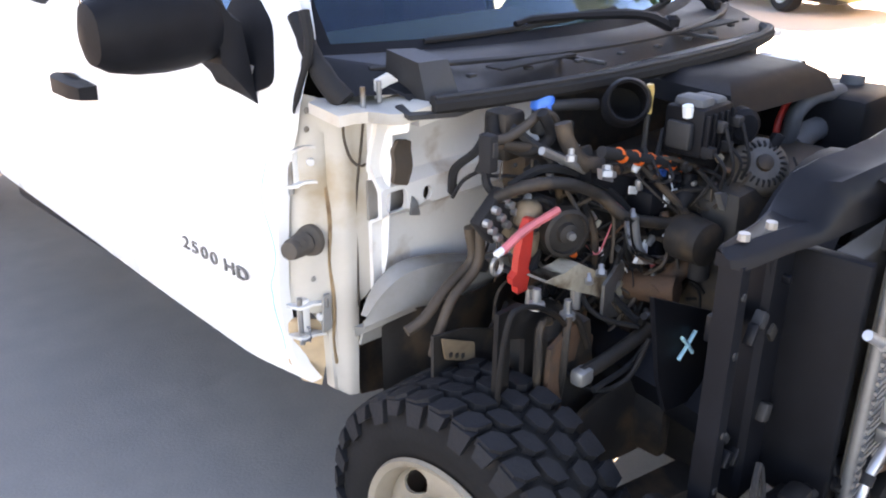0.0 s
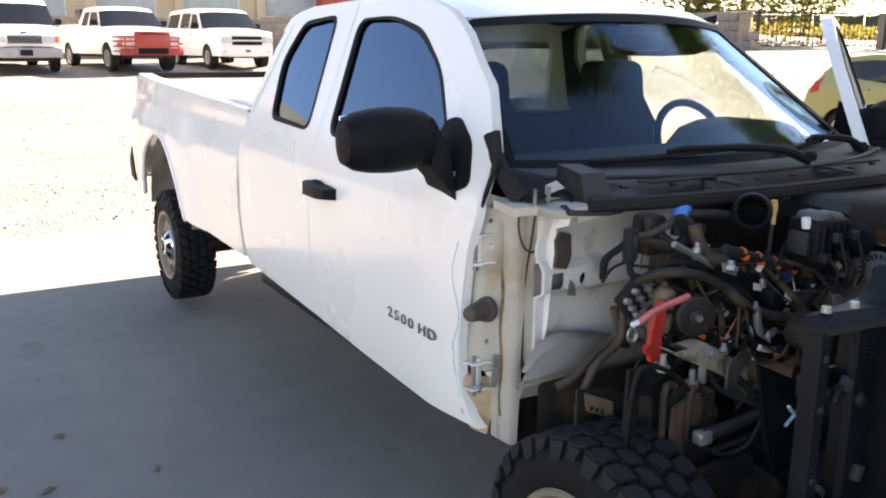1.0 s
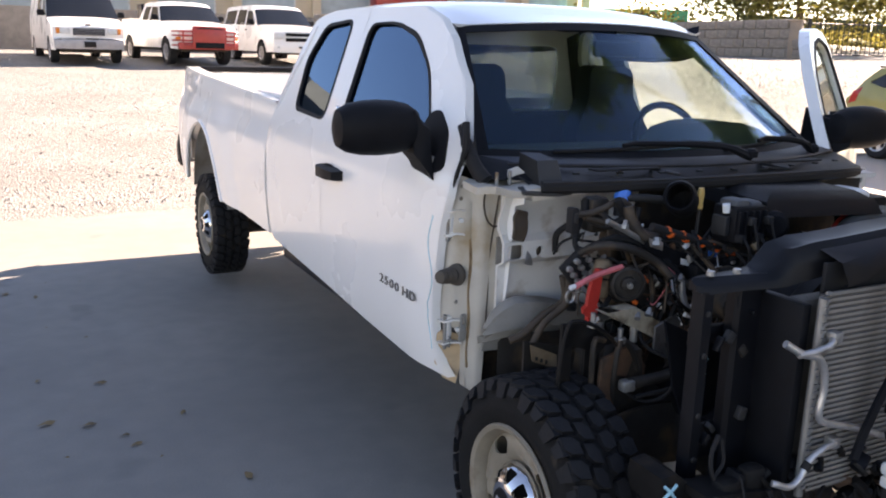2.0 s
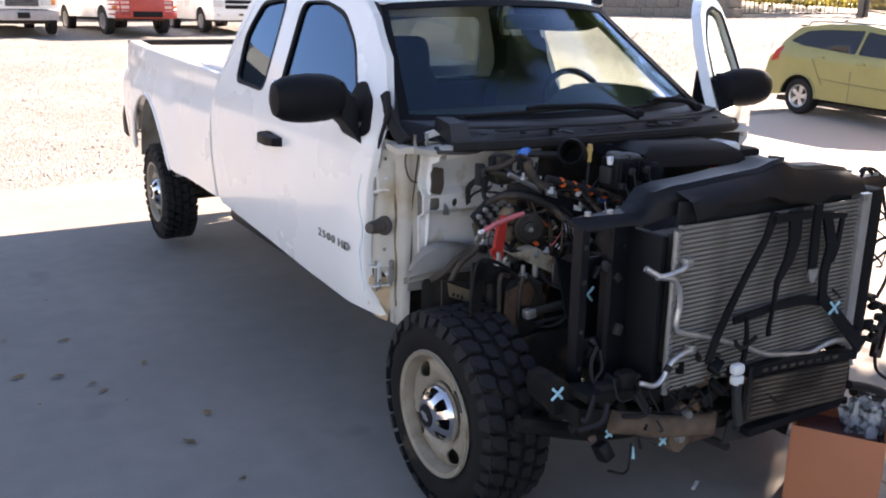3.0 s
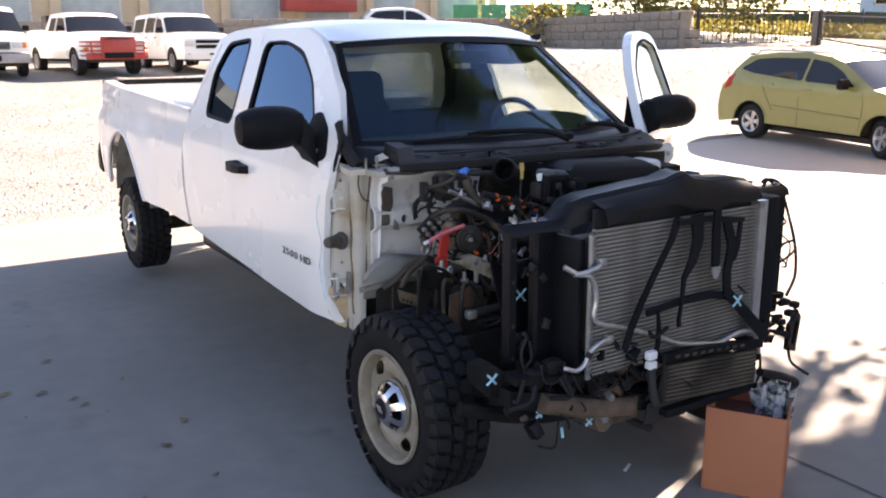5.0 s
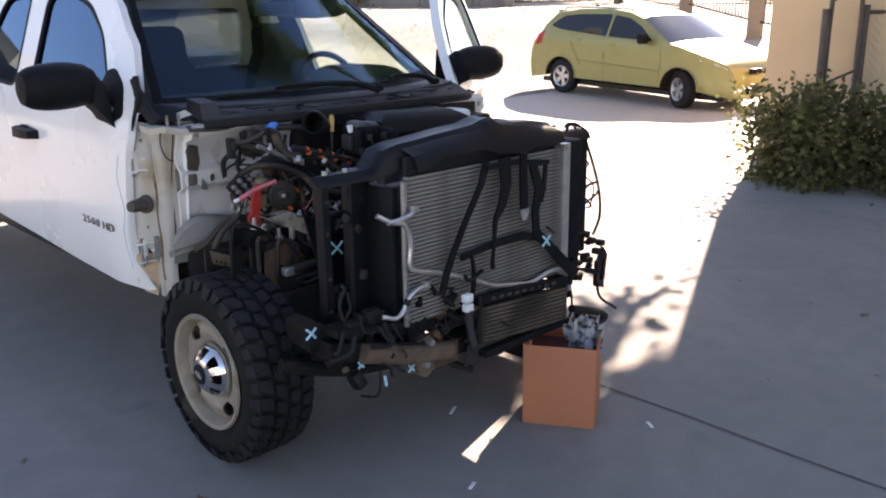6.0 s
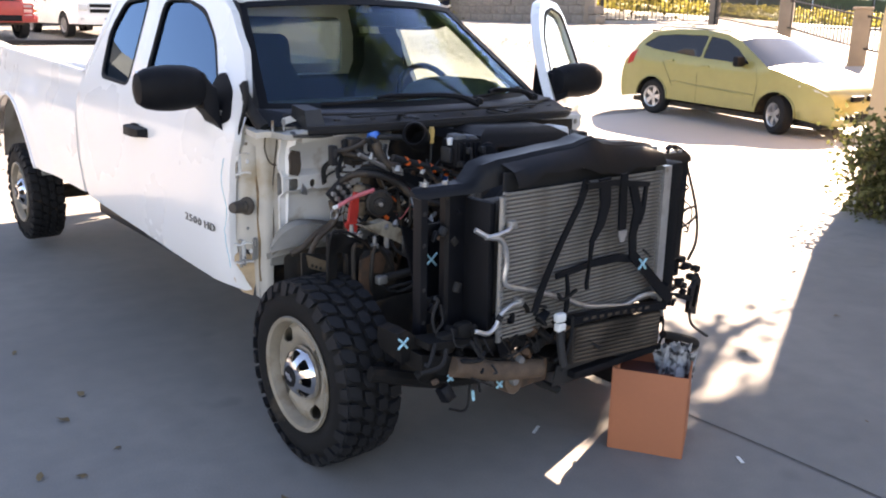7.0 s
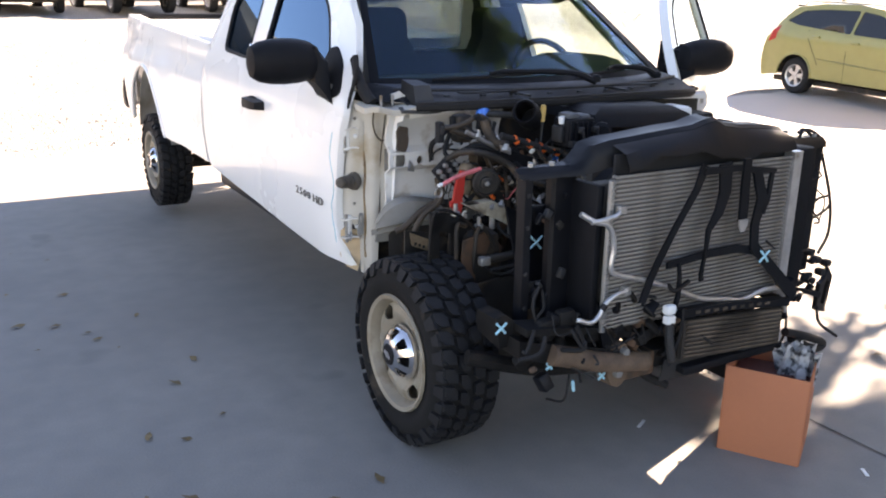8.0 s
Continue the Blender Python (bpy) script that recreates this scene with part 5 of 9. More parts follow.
tube_me = link_mesh("tube", boxed((-0.06, -0.511, 0), (0.85, 0.008, 0.0075)), M_FIN, False)
for i in range(36):
    o = new("tube", tube_me)
    o.parent = con
    o.matrix_basis = Matrix.Translation((0, 0, 0.585 + 0.545 * i / 37))
part("header_tank", tubed([(-0.495, -0.505, 0.57), (-0.495, -0.505, 1.09)], 0.012, 10, False), M_ALU, con)
end_me = link_mesh("tube_end", boxed((-0.50, -0.52, 0), (0.014, 0.006, 0.007)), M_ALU, False)
for i in range(27):
    o = new("tube_end", end_me)
    o.parent = con
    o.matrix_basis = Matrix.Translation((0, 0, 0.60 + 0.0195 * i))
part("side_tank", loft([[(0.352, -0.525, z), (0.396, -0.525, z), (0.396, -0.48, z), (0.352, -0.48, z)] for z in (0.57, 1.12)], True, True), M_BRIGHTALU, con, "bright aluminium side tank")
# black strip, added to cover bright ground showing above the condenser
part("top_seal", boxed((-0.03, -0.468, 1.12), (0.86, 0.012, 0.09), 0.003), M_RUBBER, truck, "black strip closing the gap above the condenser")
# pipes in front
part("ac_pipe", tubed([(-0.632, -0.525, 1.0), (-0.585, -0.54, 0.972), (-0.54, -0.545, 0.96), (-0.512, -0.545, 0.925), (-0.503, -0.545, 0.87), (-0.51, -0.545, 0.81), (-0.48, -0.545, 0.782), (-0.35, -0.545, 0.742), (-0.20, -0.545, 0.682), (-0.08, -0.545, 0.632), (0.05, -0.545, 0.607), (0.14, -0.545, 0.592), (0.25, -0.545, 0.612), (0.325, -0.545, 0.602), (0.36, -0.545, 0.57), (0.385, -0.545, 0.50)], 0.0092, 10), M_BRIGHTALU, truck, "bent bare aluminium air-conditioning pipe")
part("ac_pipe", tubed([(-0.60, -0.54, 0.972), (-0.555, -0.545, 0.975), (-0.50, -0.545, 0.985), (-0.475, -0.53, 0.998)], 0.0085, 10), M_BRIGHTALU, truck)
part("pipe_block", boxed((-0.472, -0.53, 0.998), (0.03, 0.03, 0.028), 0.004), M_ALU, truck)
part("ac_pipe", tubed([(-0.63, -0.535, 0.648), (-0.62, -0.54, 0.645), (-0.58, -0.545, 0.632), (-0.545, -0.545, 0.65), (-0.52, -0.545, 0.69), (-0.475, -0.545, 0.713), (-0.43, -0.54, 0.715)], 0.0085, 10), M_BRIGHTALU, truck, "short aluminium pipe")
part("pipe_sleeve", tubed([(-0.535, -0.545, 0.668), (-0.522, -0.545, 0.685)], 0.0115, 10, False), M_RUBBER, truck)
part("pipe_block", boxed((-0.425, -0.53, 0.715), (0.03, 0.03, 0.03), 0.004), M_ALU, truck)
# small oil cooler below
cool = part("oil_cooler", loft([[(x, -0.555, z0), (x, -0.535, z0), (x, -0.535, z1), (x, -0.555, z1)] for x, z0, z1 in ((-0.16, 0.415, 0.565), (0.36, 0.375, 0.525))], True, True), M_COOLCORE, truck, "dirty finned oil cooler")
for i in range(9):
    k = i / 8
    part("cooler_fin", loft([[(x, -0.562, zz), (x, -0.553, zz), (x, -0.553, zz + 0.007), (x, -0.562, zz + 0.007)] for x, zz in ((-0.15, 0.425 + 0.13 * k), (0.35, 0.385 + 0.13 * k))], True, True), M_DIRTYFIN, cool)
part("cooler_bar", loft([[(x, -0.575, z), (x, -0.54, z), (x, -0.54, z + 0.03), (x, -0.575, z + 0.03)] for x, z in ((-0.20, 0.585), (0.05, 0.575), (0.37, 0.535))], True, True), M_BLACK, truck)
for i in range(9):
    part("cooler_slot", boxed((-0.12 + 0.045 * i, -0.577, 0.598 - 0.0035 * i), (0.022, 0.004, 0.010), 0.0), M_DIRTYFIN, truck)
part("air_dam", boxed((0.12, -0.535, 0.365), (0.52, 0.05, 0.03), 0.006), M_TRIM, truck)
part("skid_flap", panel([(-0.22, 0.33), (0.0, 0.32), (0.02, 0.40), (-0.20, 0.41)], [], lambda x, z: (x, -0.52, z), (0, 0.006, 0), 0.2), M_HOSE, truck)
# hood latch brackets hanging over the condenser
def strap(pts, hw, y=-0.565, t=0.010):
    rows = []
    n = len(pts)
    for i, (x, z, *w) in enumerate(pts):
        a, b = Vector(pts[max(i - 1, 0)][:2]), Vector(pts[min(i + 1, n - 1)][:2])
        d = (b - a).normalized()
        k = w[0] if w else hw
        nx, nz = -d.y * k * 0.58, d.x * k * 0.58
        rows.append([(x - nx, y, z - nz), (x + nx, y, z + nz), (x + nx, y + t, z + nz), (x - nx, y + t, z - nz)])
    return loft(rows, True, True)
lat = part("hood_latch", strap([(0.045, 1.13, 0.03), (0.045, 1.05, 0.032), (0.05, 0.97, 0.034), (0.052, 0.905, 0.032)], 0.03, -0.58), M_BLACK, truck, "black hood latch bracket")
part("latch_plate", strap([(0.05, 0.915, 0.038), (0.05, 0.895, 0.036), (0.05, 0.87, 0.014)], 0.03, -0.584, 0.006), M_BRIGHTALU, lat)
part("latch_brace", strap([(-0.14, 1.12, 0.03), (-0.17, 1.04, 0.022), (-0.25, 0.92, 0.020), (-0.31, 0.82, 0.022), (-0.35, 0.74, 0.024), (-0.375, 0.67, 0.022)], 0.022), M_BLACK, truck, "black diagonal latch brace")
part("latch_strap", strap([(-0.05, 1.12, 0.05), (-0.04, 1.02, 0.045), (-0.06, 0.95, 0.035), (-0.10, 0.89, 0.018), (-0.105, 0.80, 0.008), (-0.115, 0.735, 0.012), (-0.11, 0.71, 0.014)], 0.02, -0.57), M_BLACK, truck)
part("latch_cross", strap([(-0.15, 1.10, 0.02), (0.0, 1.10, 0.02), (0.10, 1.085, 0.02), (0.20, 1.075, 0.015)], 0.02, -0.575), M_BLACK, truck)
part("latch_arm", strap([(0.11, 1.08, 0.035), (0.15, 0.98, 0.04), (0.13, 0.88, 0.034), (0.14, 0.80, 0.035), (0.22, 0.73, 0.035), (0.32, 0.64, 0.04), (0.40, 0.57, 0.04)], 0.03, -0.57), M_BLACK, truck)
part("latch_arm", strap([(0.19, 1.07, 0.015), (0.18, 0.97, 0.018), (0.16, 0.92, 0.018)], 0.02, -0.57), M_BLACK, truck)
part("lower_cross", strap([(-0.27, 0.785, 0.02), (-0.10, 0.80, 0.022), (0.06, 0.80, 0.026), (0.18, 0.775, 0.026)], 0.02, -0.56), M_BLACK, truck)
part("lower_strap", strap([(-0.225, 0.79, 0.008), (-0.215, 0.73, 0.012), (-0.215, 0.67, 0.016), (-0.225, 0.62, 0.010)], 0.012, -0.57), M_BLACK, truck)
# connector hanging on the cooler
cn = part("connector", boxed((-0.285, -0.60, 0.645), (0.045, 0.03, 0.035), 0.010), M_LABEL, truck, "white plastic connector on a dangling loom")
part("connector_body", boxed((-0.282, -0.60, 0.608), (0.038, 0.028, 0.03), 0.006), M_LABEL, cn)
part("dangling_loom", tubed([(-0.28, -0.60, 0.60), (-0.275, -0.60, 0.55), (-0.265, -0.60, 0.50), (-0.25, -0.60, 0.45)], 0.014, 8, True, 12, 0.15), M_HOSE, cn)
# lower crossmember, brackets
cm = part("crossmember", loft([[(x, -0.49, z - hh), (x, -0.49, z + hh), (x, -0.38, z + hh), (x, -0.38, z - hh)] for x, z, hh in ((-0.82, 0.56, 0.03), (-0.72, 0.53, 0.035), (-0.50, 0.465, 0.04), (-0.32, 0.42, 0.035), (-0.15, 0.40, 0.03), (0.02, 0.40, 0.03))], True, True), M_GRIME, truck, "dark greasy front crossmember")
part("axle_tube", tubed([(-0.70, -0.50, 0.525), (-0.60, -0.505, 0.495), (-0.48, -0.505, 0.455), (-0.28, -0.50, 0.415)], 0.036, 12), M_TUBERUST, cm, "tan rusty cross tube")
for x_, z_ in ((-0.70, 0.60), (-0.62, 0.62), (-0.50, 0.56), (-0.36, 0.55), (-0.34, 0.62)):
    part("dark_bracket", boxed((x_, -0.46, z_), (0.07, 0.05, 0.08), 0.018), M_GRIME, cm)
part("top_rail", loft([[(x, -0.50, z - 0.012), (x, -0.50, z + 0.012), (x, -0.40, z + 0.012), (x, -0.40, z - 0.012)] for x, z in ((-0.80, 0.618), (-0.65, 0.60), (-0.44, 0.56), (-0.36, 0.53))], True, True), M_GRIME, cm)
part("tow_bracket", loft([[(-0.40 + 0.05 * math.cos(a), -0.50, 0.425 + 0.085 * math.sin(a)) for a in [2 * math.pi * k / 12 for k in range(12)]], [(-0.40 + 0.055 * math.cos(a), -0.44, 0.425 + 0.09 * math.sin(a)) for a in [2 * math.pi * k / 12 for k in range(12)]]], True, True), M_TUBERUST, cm, "tan rusty tow bracket")
for x, z in ((-0.385, 0.475), (-0.375, 0.435), (-0.41, 0.40)):
    part("bracket_bolt", lathed([(0.001, -0.022), (0.014, -0.02), (0.018, -0.006), (0.018, 0.0)], 10, pose(x, -0.50, z, 0, 0, 90)), M_ALU, cm)
part("rail_end", boxed((-0.30, -0.47, 0.40), (0.14, 0.06, 0.09), 0.01), M_RUST, cm)
part("front_bracket", loft([[(-0.85, -0.42, 0.545), (-0.775, -0.42, 0.555), (-0.765, -0.27, 0.565), (-0.84, -0.27, 0.555)], [(-0.862, -0.425, 0.60), (-0.765, -0.425, 0.61), (-0.755, -0.27, 0.615), (-0.85, -0.27, 0.605)], [(-0.872, -0.42, 0.655), (-0.83, -0.42, 0.66), (-0.80, -0.27, 0.64), (-0.845, -0.27, 0.635)]], True, True), M_GRIME, truck, "folded black frame horn bracket")
part("bracket_hole", lathed([(0.001, -0.003), (0.026, -0.003), (0.03, 0.0)], 14, pose(-0.80, -0.405, 0.575, 0, 0, 90)), M_RUBBER, truck)
part("lower_beam", tubed([(-0.90, -0.30, 0.48), (-0.6, -0.36, 0.40), (-0.2, -0.38, 0.37), (0.05, -0.37, 0.37)], 0.028, 8), M_GRIME, truck)
# right-hand clutter
part("side_bracket", panel([(0.89, 0.34), (0.985, 0.31), (1.02, 0.47), (0.97, 0.52), (0.93, 0.47), (0.90, 0.46)], [[(0.925, 0.365), (0.965, 0.35), (0.992, 0.45), (0.965, 0.475), (0.945, 0.44)]], lambda x, z: (x, -0.31 + 0.25 * (x - 0.95), z), (0, 0.022, 0), 0.06), M_BLACK, truck, "bent black side bracket")
part("bracket_arm", strap([(0.74, 0.46, 0.02), (0.82, 0.44, 0.022), (0.90, 0.41, 0.024)], 0.02, -0.33, 0.02), M_BLACK, truck)
for x, z in ((0.79, 0.60), (0.86, 0.575), (0.77, 0.51), (0.83, 0.54), (0.74, 0.64)):
    part("plug", boxed((x, -0.36, z), (0.035, 0.04, 0.03), 0.008), M_RUBBER, truck)
part("corner_loop", tubed([(0.60, -0.34, 1.12), (0.62, -0.34, 1.15), (0.68, -0.33, 1.15), (0.76, -0.33, 1.11)], 0.007, 7), M_RUBBER, truck)

# pale blue paint crosses
def cross(c, s, plane_tilt=0.0):
    bm = bmesh.new()
    for a in (0.9, -0.75):
        d = Vector((math.sin(a), 0, math.cos(a))) * s
        tube(bm, [Vector(c) - d, Vector(c) + d * 0.1 + Vector((0.002, 0, 0)), Vector(c) + d], 0.0045, 5)
    return bm
xp = part("inner_panel", panel([(-0.67, 0.95), (-0.44, 0.84), (-0.40, 0.63), (-0.58, 0.66), (-0.62, 0.75)], [], lambda x, z: (x, -0.165, z), (0, 0.01, 0), 0.2), M_BLACK, truck, "black inner panel with a paint cross")
part("paint_cross", cross((-0.54, -0.173, 0.803), 0.035), M_MARK, xp, "pale blue paint cross")
part("paint_cross", cross((-0.858, -0.436, 0.625), 0.026), M_MARK, truck, "pale blue paint cross")
part("paint_cross", cross((-0.70, -0.495, 0.482), 0.016), M_MARK, truck)
part("paint_cross", cross((-0.475, -0.50, 0.40), 0.018), M_MARK, truck)
part("paint_cross", cross((0.16, -0.60, 0.77), 0.03), M_MARK, truck)
part("paint_tag", tubed([(-0.585, -0.48, 0.40), (-0.58, -0.482, 0.36)], 0.006, 6, False), M_MARK, truck)

# ---- suspension and axle at the near wheel ----
part("knuckle", boxed((-0.72, 0.09, 0.37), (0.12, 0.16, 0.20), 0.03), M_DARK, truck)
for sx in (-1, 1):
    part("half_shaft", tubed([(sx * 0.75, 0.09, 0.37), (sx * 0.3, 0.09, 0.40)], 0.03, 10, False), M_DARK, truck)
    part("lower_arm", loft([[(sx * 0.78, y - 0.03, 0.30), (sx * 0.78, y + 0.03, 0.30), (sx * 0.78, y + 0.03, 0.35), (sx * 0.78, y - 0.03, 0.35)] if k == 0 else [(sx * 0.40, y - 0.05, 0.36), (sx * 0.40, y + 0.05, 0.36), (sx * 0.40, y + 0.05, 0.42), (sx * 0.40, y - 0.05, 0.42)] for k, y in ((0, 0.0), (1, -0.16))], True, True), M_DARK, truck)
part("strut_tower", loft([[(-0.62 + w * a, 0.13 + w * b, z) for a, b in ((-1, -1), (0.9, -1), (1, 0.8), (-0.8, 1))] for z, w in ((0.50, 0.09), (0.66, 0.085), (0.78, 0.075), (0.80, 0.05))], True, True), M_DARK, truck, "greasy brown shock tower")
part("tower_side", panel([(-0.74, 0.52), (-0.55, 0.50), (-0.52, 0.72), (-0.60, 0.80), (-0.72, 0.78)], [[(-0.66, 0.58), (-0.60, 0.58), (-0.60, 0.70), (-0.66, 0.72)]], lambda x, z: (x, 0.05 + 0.2 * (x + 0.6), z), (0, 0.012, 0), 0.06), M_RUST, truck)
for x, y in ((-0.63, 0.16), (-0.55, 0.10)):
    part("tower_stud", tubed([(x, y, 0.79), (x, y, 0.845)], 0.012, 8, False), M_ALU, truck)
part("shock", tubed([(-0.66, 0.05, 0.36), (-0.62, 0.10, 0.74)], 0.035, 12, False), M_DARK, truck)
part("inner_wall", boxed((-0.45, 0.18, 0.56), (0.04, 0.56, 0.22), 0.01), M_DARK, truck)

# ---- engine ----
eng = part("engine_block", boxed((0.02, 0.13, 0.78), (0.52, 0.46, 0.50), 0.04), M_DARK, truck, "grimy black engine block")
part("engine_cover", loft([[(-0.17, -0.02, 1.17), (0.36, -0.02, 1.15), (0.36, 0.32, 1.17), (-0.17, 0.32, 1.19)], [(-0.16, 0.0, 1.215), (0.34, 0.0, 1.195), (0.34, 0.31, 1.215), (-0.16, 0.31, 1.23)], [(-0.10, 0.04, 1.24), (0.28, 0.04, 1.225), (0.28, 0.27, 1.235), (-0.10, 0.27, 1.25)]], True, True), M_TRIM, eng, "black plastic engine cover")
part("intake_ring", lathed([(0.043, -0.05), (0.050, -0.04), (0.050, 0.04), (0.040, 0.05), (0.038, -0.045)], 26, pose(-0.392, 0.118, 1.218, 0, 20, 40), True), M_TRIM, eng, "open black intake duct")
part("intake_throat", lathed([(0.039, -0.03), (0.045, 0.10), (0.001, 0.12)], 22, pose(-0.392, 0.118, 1.218, 0, 20, 40), False, False), M_RUBBER, eng)
ac = part("solenoid_block", boxed((-0.235, 0.03, 1.155), (0.13, 0.10, 0.11), 0.012), M_TRIM, eng, "black valve block with pale cap")
part("block_cap", boxed((-0.262, 0.03, 1.214), (0.055, 0.075, 0.030), 0.012), M_GREYHOSE, ac)
part("block_cap", boxed((-0.202, 0.03, 1.205), (0.050, 0.075, 0.034), 0.014), M_GREYHOSE, ac)
for i in range(5):
    part("block_rib", boxed((-0.29 + 0.026 * i, -0.024, 1.15), (0.008, 0.012, 0.095), 0.003), M_TRIM, ac)
for i in range(4):
    part("block_plug", boxed((-0.285 + 0.035 * i, -0.03, 1.118 + 0.05 * (i % 2)), (0.022, 0.03, 0.024), 0.004), M_HOSE if i % 2 else M_RUBBER, ac)
    part("block_lead", tubed([(-0.285 + 0.035 * i, -0.045, 1.118 + 0.05 * (i % 2)), (-0.29 + 0.035 * i, -0.075, 1.09), (-0.27 + 0.03 * i, -0.06, 1.04)], 0.004, 6), M_RUBBER, ac)
part("block_side", boxed((-0.31, 0.03, 1.15), (0.02, 0.06, 0.06), 0.006), M_HOSE, ac)
part("block_motor", lathed([(0.03, -0.05), (0.042, -0.04), (0.042, 0.03), (0.03, 0.04)], 18, pose(-0.13, 0.0, 1.15, 0, 0, 60)), M_TRIM, ac)
part("block_fitting", tubed([(-0.30, 0.02, 1.19), (-0.305, 0.02, 1.215)], 0.012, 8, False), M_LABEL, ac)
LOOM = [Vector((-0.55, 0.06, 1.155)), Vector((-0.378, 0.055, 1.102)), Vector((-0.220, 0.055, 1.052)), Vector((-0.12, 0.06, 1.02))]
loom = part("loom_cover", tubed(LOOM, 0.0125, 10), M_RUBBER, eng)
for i in range(5):
    c = LOOM[0].lerp(LOOM[2], 0.20 + 0.185 * i)
    d = (LOOM[2] - LOOM[0]).normalized() * (0.011 + 0.002 * i)
    part("orange_wrap", tubed([c - d + Vector((0, 0, 0.004)), c, c + d - Vector((0, 0, 0.004))], 0.0136, 10), M_ORANGE, loom, "orange spiral wrap")
part("dipstick", tubed([(-0.335, 0.10, 1.10), (-0.333, 0.10, 1.19)], 0.006, 8, False), M_HOSE, eng)
part("dipstick_handle", loft([[(-0.332 + 0.014 * k * math.cos(a), 0.10 + 0.008 * math.sin(a), z) for a in [2 * math.pi * q / 10 for q in range(10)]] for z, k in ((1.188, 0.5), (1.195, 0.8), (1.203, 0.55), (1.215, 0.8), (1.235, 1.0), (1.252, 0.6))], True, True), M_BRASS, eng, "yellow dipstick handle")
part("filler_cap", lathed([(0.001, 0.02), (0.022, 0.019), (0.026, 0.008), (0.026, -0.012), (0.018, -0.02)], 18, Matrix.Translation((-0.51, 0.25, 1.214)) @ Matrix.Rotation(radians(-75), 4, "Y")), M_BLUE, eng, "bright blue reservoir cap")
part("reservoir_neck", tubed([(-0.512, 0.25, 1.205), (-0.515, 0.25, 1.15)], 0.022, 12, False), M_HOSE, eng)
# alternator
ALT = Matrix.Translation((-0.10, -0.05, 1.043)) @ Vector((1, 0, 0)).rotation_difference(Vector((-0.50, -0.66, 0.56))).to_matrix().to_4x4() @ Matrix.Scale(0.86, 4)
alt = part("alternator", lathed([(0.03, -0.11), (0.07, -0.105), (0.078, -0.08), (0.078, -0.01), (0.083, 0.0), (0.083, 0.026), (0.076, 0.044), (0.056, 0.056), (0.030, 0.060), (0.001, 0.060)], 30, ALT), M_DULLCAST, eng, "dull cast aluminium alternator with radial slots")
for i in range(22):
    a = 2 * math.pi * i / 22
    b_ = boxed((0.0545, 0.054, 0), (0.012, 0.020, 0.006), 0.002, Matrix.Rotation(radians(32), 3, "Z"))
    bmesh.ops.transform(b_, matrix=ALT @ Matrix.Rotation(a, 4, "X"), verts=b_.verts[:])
    part("vent_slot", b_, M_RUBBER, alt)
part("bearing_cap", lathed([(0.024, 0.058), (0.022, 0.070), (0.010, 0.074), (0.001, 0.074)], 16, ALT), M_DARK, alt)
part("alternator_bracket", boxed((-0.09, -0.02, 0.93), (0.07, 0.06, 0.10), 0.012), M_ALU, eng)
part("pulley", lathed([(0.02, -0.02), (0.06, -0.02), (0.055, 0), (0.06, 0.02), (0.02, 0.02)], 24, pose(0.10, -0.10, 0.95, 0, 0, 90)), M_DARK, eng)
part("coil_pack", boxed((-0.27, 0.08, 0.995), (0.20, 0.07, 0.06), 0.012), M_TRIM, eng)
part("coil_label", boxed((-0.30, 0.042, 1.005), (0.055, 0.004, 0.022), 0.001), M_LABEL, eng, "white coil label")
part("sensor", lathed([(0.001, 0.04), (0.018, 0.038), (0.02, 0.0), (0.024, -0.02), (0.018, -0.03)], 14, Matrix.Translation((-0.235, 0.04, 1.005)) @ Matrix.Rotation(radians(-80), 4, "Y")), M_TRIM, eng)
part("sensor_ring", lathed([(0.0215, 0.0), (0.0225, 0.004), (0.0215, 0.010)], 14, Matrix.Translation((-0.235, 0.04, 1.0)) @ Matrix.Rotation(radians(-80), 4, "Y")), M_ALU, eng)
for i in range(4):
    part("coil", boxed((-0.24 + 0.01 * i, 0.02 + 0.11 * i, 0.93), (0.05, 0.06, 0.06), 0.012), M_TRIM, eng)
part("exhaust_manifold", tubed([(-0.33, -0.02, 0.80), (-0.36, 0.12, 0.78), (-0.37, 0.30, 0.74), (-0.34, 0.38, 0.66)], 0.035, 10), M_RUST, eng, "rusted exhaust manifold")
for y in (0.0, 0.11, 0.22):
    part("manifold_port", tubed([(-0.27, y, 0.84), (-0.36, y + 0.02, 0.79)], 0.024, 10, False), M_RUST, eng)
part("heat_shield", panel([(-0.50, 0.76), (-0.36, 0.70), (-0.30, 0.78), (-0.40, 0.86), (-0.50, 0.84)], [[(-0.43, 0.77), (-0.40, 0.77), (-0.40, 0.80), (-0.43, 0.80)]], lambda x, z: (x, 0.09 + 0.3 * (x + 0.4), z), (0, 0.008, 0), 0.06), M_ALU, truck, "crumpled aluminium heat shield")
part("white_clip", panel([(-0.40, 0.865), (-0.355, 0.85), (-0.36, 0.91)], [], lambda x, z: (x, 0.05, z), (0, 0.01, 0), 0.1), M_LABEL, truck)
dr = part("dryer_canister", lathed([(0.001, 0.085), (0.022, 0.083), (0.036, 0.070), (0.040, 0.05), (0.040, 0.012), (0.036, 0.008), (0.036, -0.002), (0.042, -0.008), (0.042, -0.06), (0.034, -0.078), (0.001, -0.082)], 22, Matrix.Translation((-0.625, 0.185, 0.975)) @ Matrix.Rotation(radians(-80), 4, "Y") @ Matrix.Scale(0.74, 4)), M_CANISTER, truck, "dusty tan canister beside the red boot")
